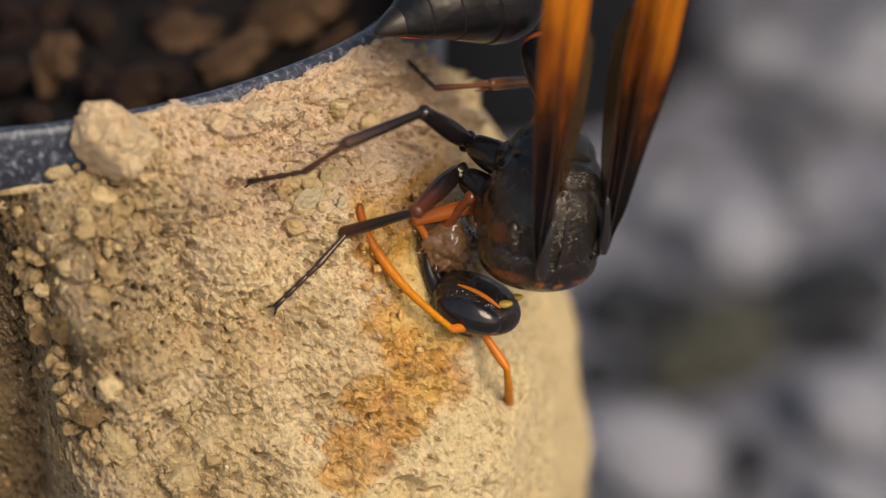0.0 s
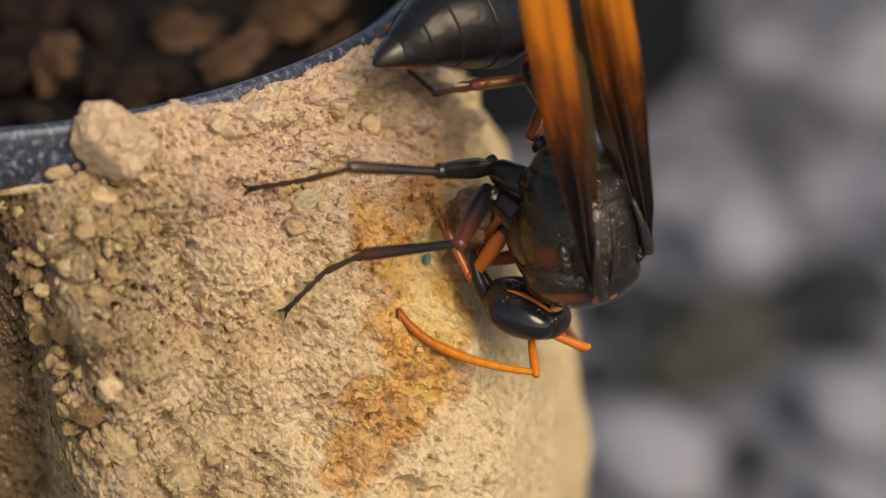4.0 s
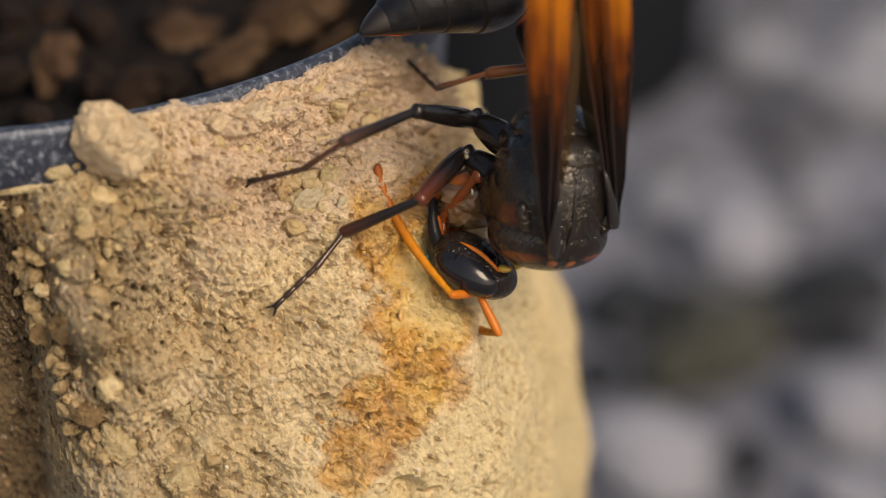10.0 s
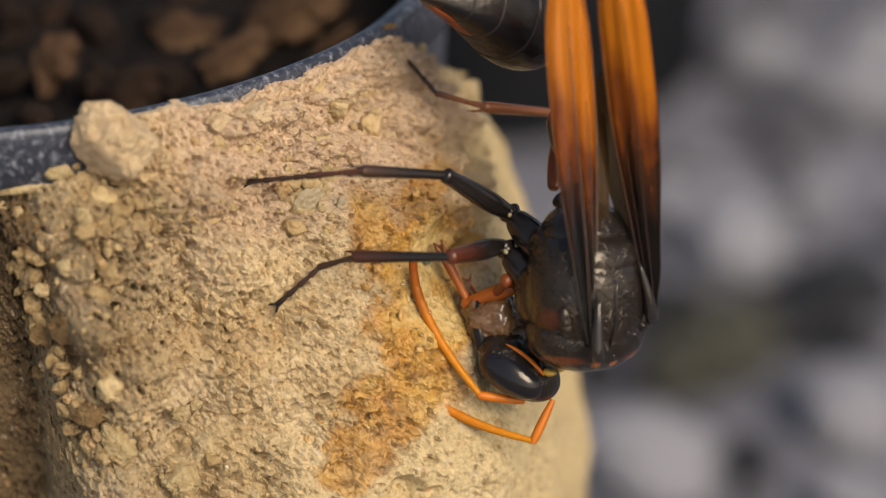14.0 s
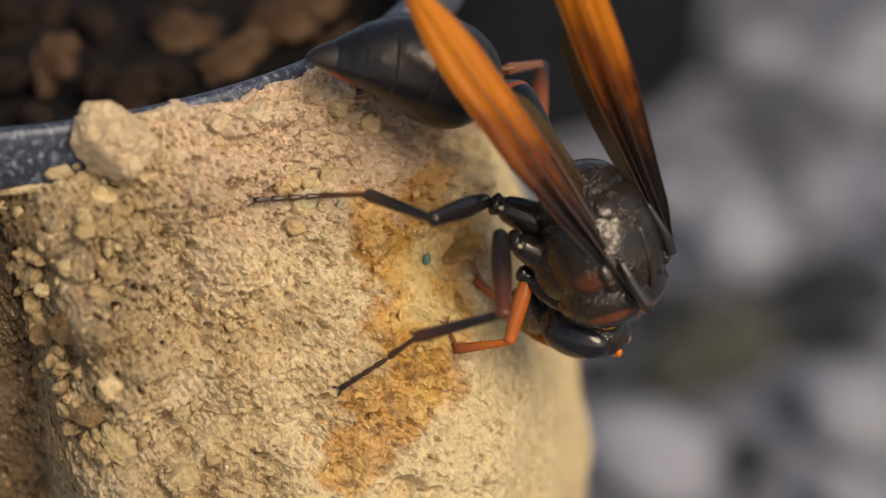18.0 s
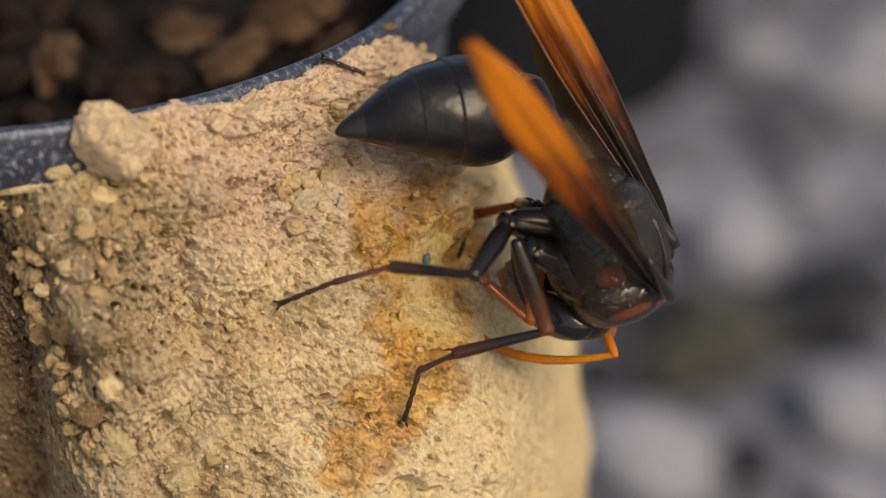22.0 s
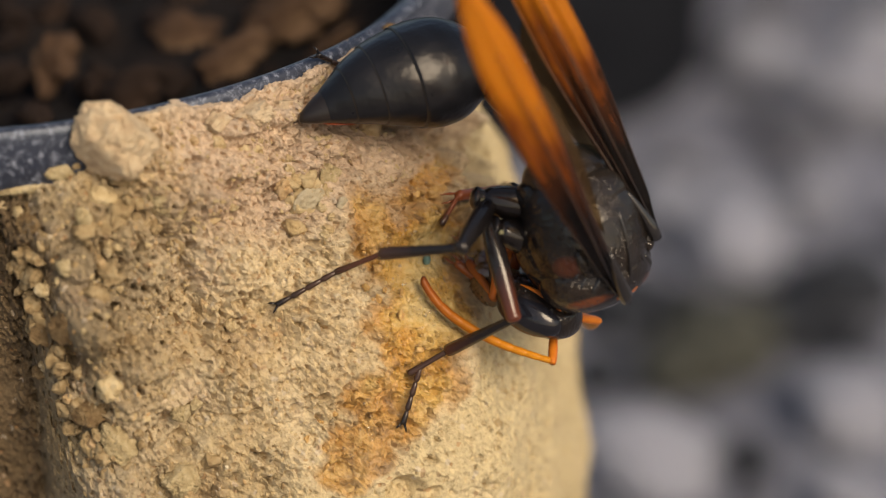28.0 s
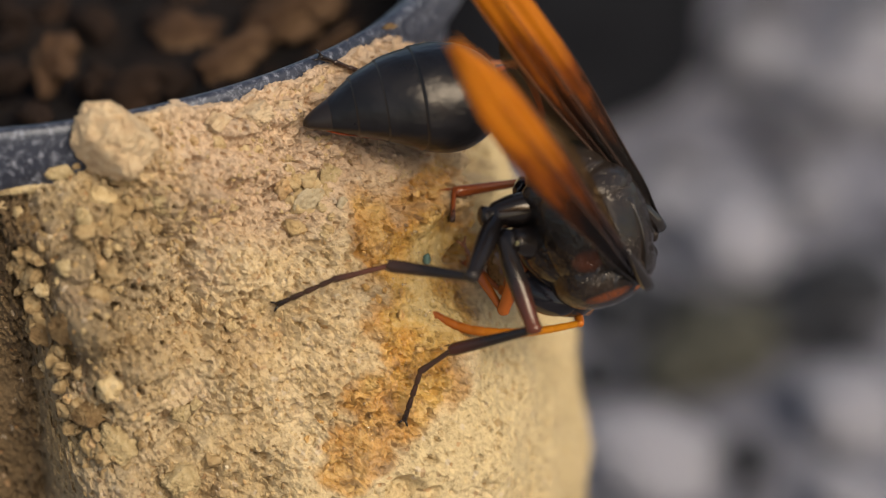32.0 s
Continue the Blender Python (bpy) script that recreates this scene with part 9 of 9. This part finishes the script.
    walk(MOVING["RF_coxa"], [
        (0, pose(0.0026,0.0012,-0.0018,6.2,60.4,-103)),
        (1, pose(0.0026,0.0012,-0.0018,6,60.1,-103.3)),
        (2, pose(0.0026,0.0012,-0.0018,5.2,61.5,-103.8)),
        (3, pose(0.0026,0.0012,-0.0018,-1.5,61,-113.8)),
        (6, pose(0.0026,0.0012,-0.0018,-17.4,57.4,-135.6)),
        (7, pose(0.0026,0.0012,-0.0018,-17.6,57.3,-136)),
        (8, pose(0.0026,0.0012,-0.0018,-0.6,60.5,-113)),
        (9, pose(0.0026,0.0012,-0.0018,-0.9,60.5,-113.5)),
        (10, pose(0.0026,0.0012,-0.0018,3.4,59.2,-108.5)),
        (11, pose(0.0026,0.0012,-0.0018,2.3,60.4,-109.1)),
        (12, pose(0.0026,0.0012,-0.0018,4.5,59.7,-106.3)),
        (13, pose(0.0026,0.0012,-0.0018,-1,60.6,-113.7)),
        (14, pose(0.0026,0.0012,-0.0018,-0.8,61,-112.7)),
        (14.5, pose(0.0026,0.0012,-0.0018,6.2,60.6,-102.9)),
        (16.5, pose(0.0026,0.0012,-0.0018,4.5,61.5,-105)),
        (17, pose(0.0026,0.0012,-0.0018,1.4,61.4,-109.3)),
        (17.5, pose(0.0026,0.0012,-0.0018,-5.6,51.3,-121.2)),
        (18, pose(0.0026,0.0012,-0.0018,-19.2,38.4,-132.7)),
        (18.5, pose(0.0026,0.0012,-0.0018,-49.3,38.5,-152.6)),
        (19, pose(0.0026,0.0012,-0.0018,-55.9,39.5,-158.1)),
        (20, pose(0.0026,0.0012,-0.0018,-46.3,37.7,-150.2)),
        (21, pose(0.0026,0.0012,-0.0018,-36,36,-143)),
        (22, pose(0.0026,0.0012,-0.0018,-36.1,36,-143.1)),
        (23, pose(0.0026,0.0012,-0.0018,-36.1,36,-143)),
        (24, pose(0.0026,0.0012,-0.0018,-36,36.1,-142.9)),
        (25, pose(0.0026,0.0012,-0.0018,-36.1,36,-143)),
        (28, pose(0.0026,0.0012,-0.0018,-13.4,38.6,-128.3)),
        (29, pose(0.0026,0.0012,-0.0018,-8.9,38.7,-123.8)),
        (30, pose(0.0026,0.0012,-0.0018,-10.4,38.9,-124.9)),
        (31, pose(0.0026,0.0012,-0.0018,-19.2,38.4,-132.8)),
        (32, pose(0.0026,0.0012,-0.0018,-27.2,37.2,-138.9))])
    walk(MOVING["RF_femur"], [
        (0, pose(0.00224,-0.00038,-0.00466,15.8,7.7,-74.1)),
        (1, pose(0.00222,-0.0004,-0.00467,15.7,-3.6,-77.2)),
        (2, pose(0.00224,-0.00026,-0.00456,16.3,7.8,-74.7)),
        (3, pose(0.00199,-0.00017,-0.00451,21.3,46.8,-67.4)),
        (6, pose(0.00143,0.00005,-0.00437,24.8,69.4,-72)),
        (7, pose(0.00141,0.00005,-0.00437,24.6,69.5,-72.3)),
        (8, pose(0.00199,-0.00024,-0.00456,18.1,37.7,-71.8)),
        (9, pose(0.00198,-0.00023,-0.00456,20.3,44.9,-68.5)),
        (10, pose(0.00205,-0.00045,-0.00472,15.4,20.9,-74.6)),
        (11, pose(0.00207,-0.00031,-0.00462,17.6,33.1,-70.9)),
        (12, pose(0.00212,-0.00043,-0.0047,15.7,20.7,-73.6)),
        (13, pose(0.00197,-0.00022,-0.00456,23.2,51.4,-64.6)),
        (14, pose(0.00202,-0.00019,-0.00451,25.8,56.2,-62.2)),
        (14.5, pose(0.00224,-0.00037,-0.00465,16.9,24.2,-70.2)),
        (16.5, pose(0.00221,-0.00025,-0.00456,21.6,43.2,-63.2)),
        (17, pose(0.00211,-0.0002,-0.00452,27.9,56.9,-57.8)),
        (17.5, pose(0.0016,-0.00046,-0.00422,23.3,62.6,-70.6)),
        (18, pose(0.0005,-0.00108,-0.00426,63.4,50.6,-1.7)),
        (18.5, pose(0.00014,-0.00007,-0.004,101.5,47.4,28.6)),
        (19, pose(0.00013,0.00021,-0.004,106.7,45.3,32.4)),
        (20, pose(0.00013,-0.00021,-0.004,99,48.4,26.7)),
        (21, pose(0.00017,-0.00063,-0.00401,86.8,51.3,17.3)),
        (22, pose(0.00017,-0.00063,-0.00401,87.1,51.4,17.5)),
        (23, pose(0.00017,-0.00063,-0.00401,87.1,51.4,17.5)),
        (24, pose(0.00017,-0.00063,-0.00401,86.8,51.2,17.2)),
        (25, pose(0.00017,-0.00063,-0.00401,87,51.3,17.4)),
        (28, pose(0.0006,-0.00133,-0.00437,53.9,49.6,-8.5)),
        (29, pose(0.00077,-0.00153,-0.00443,47.5,47.6,-12.1)),
        (30, pose(0.00076,-0.00143,-0.00439,50.4,47.9,-9.8)),
        (31, pose(0.00049,-0.00108,-0.00426,63.4,50.7,-1.9)),
        (32, pose(0.00028,-0.00083,-0.00414,75.9,52.1,6.8))])
    walk(MOVING["RF_tibia"], [
        (0, pose(0.00298,-0.00299,-0.00502,-9.7,-2.3,-137.3)),
        (1, pose(0.00286,-0.00323,-0.00448,-9.7,-2.4,-137.3)),
        (2, pose(0.00296,-0.00289,-0.00494,-11.3,6.5,-138.8)),
        (3, pose(0.00276,-0.00202,-0.00664,-15.9,0.1,-142.6)),
        (6, pose(0.00178,-0.00105,-0.00746,-69.8,60.7,138.3)),
        (7, pose(0.00176,-0.00105,-0.00746,-78.8,61.9,127.6)),
        (8, pose(0.00267,-0.00232,-0.00626,-15.1,-0.6,-142.6)),
        (9, pose(0.00273,-0.00214,-0.00661,-15.1,-7.1,-140.7)),
        (10, pose(0.00272,-0.00287,-0.00568,-11.1,-2.9,-140.8)),
        (11, pose(0.00283,-0.00249,-0.00612,-12.7,-1.5,-140.8)),
        (12, pose(0.00284,-0.00284,-0.00565,-10.9,-9.3,-138.7)),
        (13, pose(0.00279,-0.00195,-0.00696,-15.1,-7,-140.7)),
        (14, pose(0.00285,-0.00176,-0.00717,-18,-20.8,-138.1)),
        (14.5, pose(0.00308,-0.00269,-0.00576,-10.1,-2.2,-138.3)),
        (16.5, pose(0.00318,-0.00215,-0.00657,-12,-0.8,-139.2)),
        (17, pose(0.00307,-0.00172,-0.00728,-15.6,-12.9,-139.3)),
        (17.5, pose(0.0021,-0.00189,-0.00715,-20.9,8.3,-155.4)),
        (18, pose(0.00259,-0.00114,-0.0068,-46.2,45.5,-178.6)),
        (18.5, pose(0.0021,0.00099,-0.00643,-97.4,39.4,129.8)),
        (19, pose(0.00209,0.00145,-0.00634,-100.3,36.2,128)),
        (20, pose(0.00209,0.00077,-0.00647,-95.5,40.9,131.2)),
        (21, pose(0.00214,-0.00002,-0.00658,-88.3,46.9,136)),
        (22, pose(0.00213,-0.00001,-0.00659,-88,46.8,136.3)),
        (23, pose(0.00213,-0.00001,-0.00659,-88.1,46.8,136.3)),
        (24, pose(0.00215,-0.00002,-0.00658,-88.4,46.9,135.9)),
        (25, pose(0.00214,-0.00001,-0.00658,-88.2,46.8,136)),
        (28, pose(0.00271,-0.00164,-0.00688,-26.7,18.9,-152.3)),
        (29, pose(0.00295,-0.00199,-0.00686,-21.3,-8.3,-139.1)),
        (30, pose(0.00294,-0.00181,-0.00683,-22.8,-5,-139.8)),
        (31, pose(0.00257,-0.00115,-0.00682,-35.3,28.8,-160.8)),
        (32, pose(0.00229,-0.00059,-0.00674,-59.6,45.6,168.2))])
    walk(MOVING["RF_tarsus"], [
        (0, pose(0.00191,-0.00397,-0.00496,-18.6,44.6,-159.8)),
        (1, pose(0.0018,-0.0042,-0.00442,-18.6,44.6,-159.8)),
        (2, pose(0.00193,-0.00379,-0.0051,-21.2,45.3,-161.7)),
        (3, pose(0.00159,-0.00291,-0.00664,-27.6,43.8,-171.5)),
        (6, pose(0.00091,-0.00027,-0.00954,-39.4,37.7,170.5)),
        (7, pose(0.00096,0,-0.00993,-39.4,37.7,170.5)),
        (8, pose(0.00151,-0.00321,-0.00624,-26.2,43.6,-170.6)),
        (9, pose(0.00153,-0.00312,-0.00642,-26.2,43.6,-170.6)),
        (10, pose(0.00159,-0.00379,-0.00561,-20.1,43.4,-164.6)),
        (11, pose(0.0017,-0.00341,-0.00608,-22.8,43.9,-166.4)),
        (12, pose(0.00169,-0.00385,-0.0054,-19.7,43.8,-163.4)),
        (13, pose(0.00159,-0.00293,-0.00677,-26.2,43.6,-170.6)),
        (14, pose(0.00148,-0.00299,-0.00647,-28.2,42.9,-173.7)),
        (14.5, pose(0.00199,-0.00366,-0.0057,-19,44.4,-161)),
        (16.5, pose(0.00206,-0.00312,-0.00655,-22,44.6,-164.1)),
        (17, pose(0.00179,-0.00281,-0.00689,-26.2,43.6,-170.6)),
        (17.5, pose(0.00086,-0.00246,-0.00735,-31.5,39.4,177.1)),
        (18, pose(0.00108,-0.00118,-0.00833,-49.9,30.1,158.5)),
        (18.5, pose(0.00071,0.00265,-0.0082,-72.4,16.8,149.8)),
        (19, pose(0.0007,0.00323,-0.00799,-76,14.8,148.9)),
        (20, pose(0.00069,0.00236,-0.0083,-70.6,17.8,150.4)),
        (21, pose(0.00077,0.00131,-0.00863,-63.1,21.6,152.9)),
        (22, pose(0.00074,0.00131,-0.00863,-63.1,21.6,152.9)),
        (23, pose(0.00075,0.00131,-0.00863,-63.1,21.6,152.9)),
        (24, pose(0.00077,0.00131,-0.00863,-63.1,21.6,152.9)),
        (25, pose(0.00076,0.00132,-0.00862,-63.1,21.6,152.9)),
        (28, pose(0.001,-0.00254,-0.00754,-43.3,32.8,162.6)),
        (29, pose(0.00105,-0.00363,-0.0065,-38.6,35,166.9)),
        (30, pose(0.00106,-0.0034,-0.00662,-41,34.5,165.5)),
        (31, pose(0.00091,-0.00173,-0.00778,-49.9,30.1,158.5)),
        (32, pose(0.00077,-0.00027,-0.00833,-56.8,25.8,153.8))])
    walk(MOVING["pellet"], [
        (0, pose(0.00018,0.00554,0.08919,60,0,0)),
        (1, pose(-0.00049,0.00597,0.08993,60,0,0)),
        (2, pose(0.0011,0.00538,0.08893,60,0,0)),
        (3, pose(0.00202,0.00615,0.09025,60,0,0)),
        (6, pose(0.00227,0.00638,0.09065,60,0,0)),
        (7, pose(0.00239,0.00638,0.09065,60,0,0)),
        (8, pose(0.00141,0.00646,0.09078,60,0,0)),
        (9, pose(0.00104,0.00638,0.09065,60,0,0)),
        (10, pose(0.00126,0.00676,0.09131,60,0,0)),
        (11, pose(0.00141,0.00646,0.09078,60,0,0)),
        (12, pose(0.00086,0.00646,0.09078,60,0,0)),
        (13, pose(0.00156,0.00623,0.09039,60,0,0)),
        (14, pose(0.00279,0.00339,0.08548,60,0,0)),
        (14.5, pose(0.00172,0.00439,0.0872,60,0,0)),
        (16.5, pose(0.0027,0.00408,0.08667,60,0,0)),
        (17, pose(0.0034,0.00286,0.08455,60,0,0)),
        (17.5, pose(0.00294,0.00293,0.08468,60,0,0)),
        (18, pose(0.00555,0.00456,0.08589,60,0,0)),
        (18.5, pose(0.00614,0.00498,0.08723,60,0,0)),
        (19, pose(0.00584,0.00506,0.08736,60,0,0)),
        (20, pose(0.00478,0.00506,0.08736,60,0,0)),
        (21, pose(0.00493,0.00457,0.08641,60,0,0)),
        (22, pose(0.00478,0.00488,0.08694,60,0,0)),
        (23, pose(0.00493,0.0048,0.08681,60,0,0)),
        (24, pose(0.00524,0.00442,0.08615,60,0,0)),
        (25, pose(0.00524,0.00473,0.08668,60,0,0)),
        (28, pose(0.00313,0.00542,0.08714,60,0,0)),
        (29, pose(0.00252,0.00517,0.08658,60,0,0)),
        (30, pose(0.00252,0.0053,0.08686,60,0,0)),
        (31, pose(0.00388,0.00532,0.0872,60,0,0)),
        (32, pose(0.00403,0.00567,0.08805,60,0,0))])


motions()
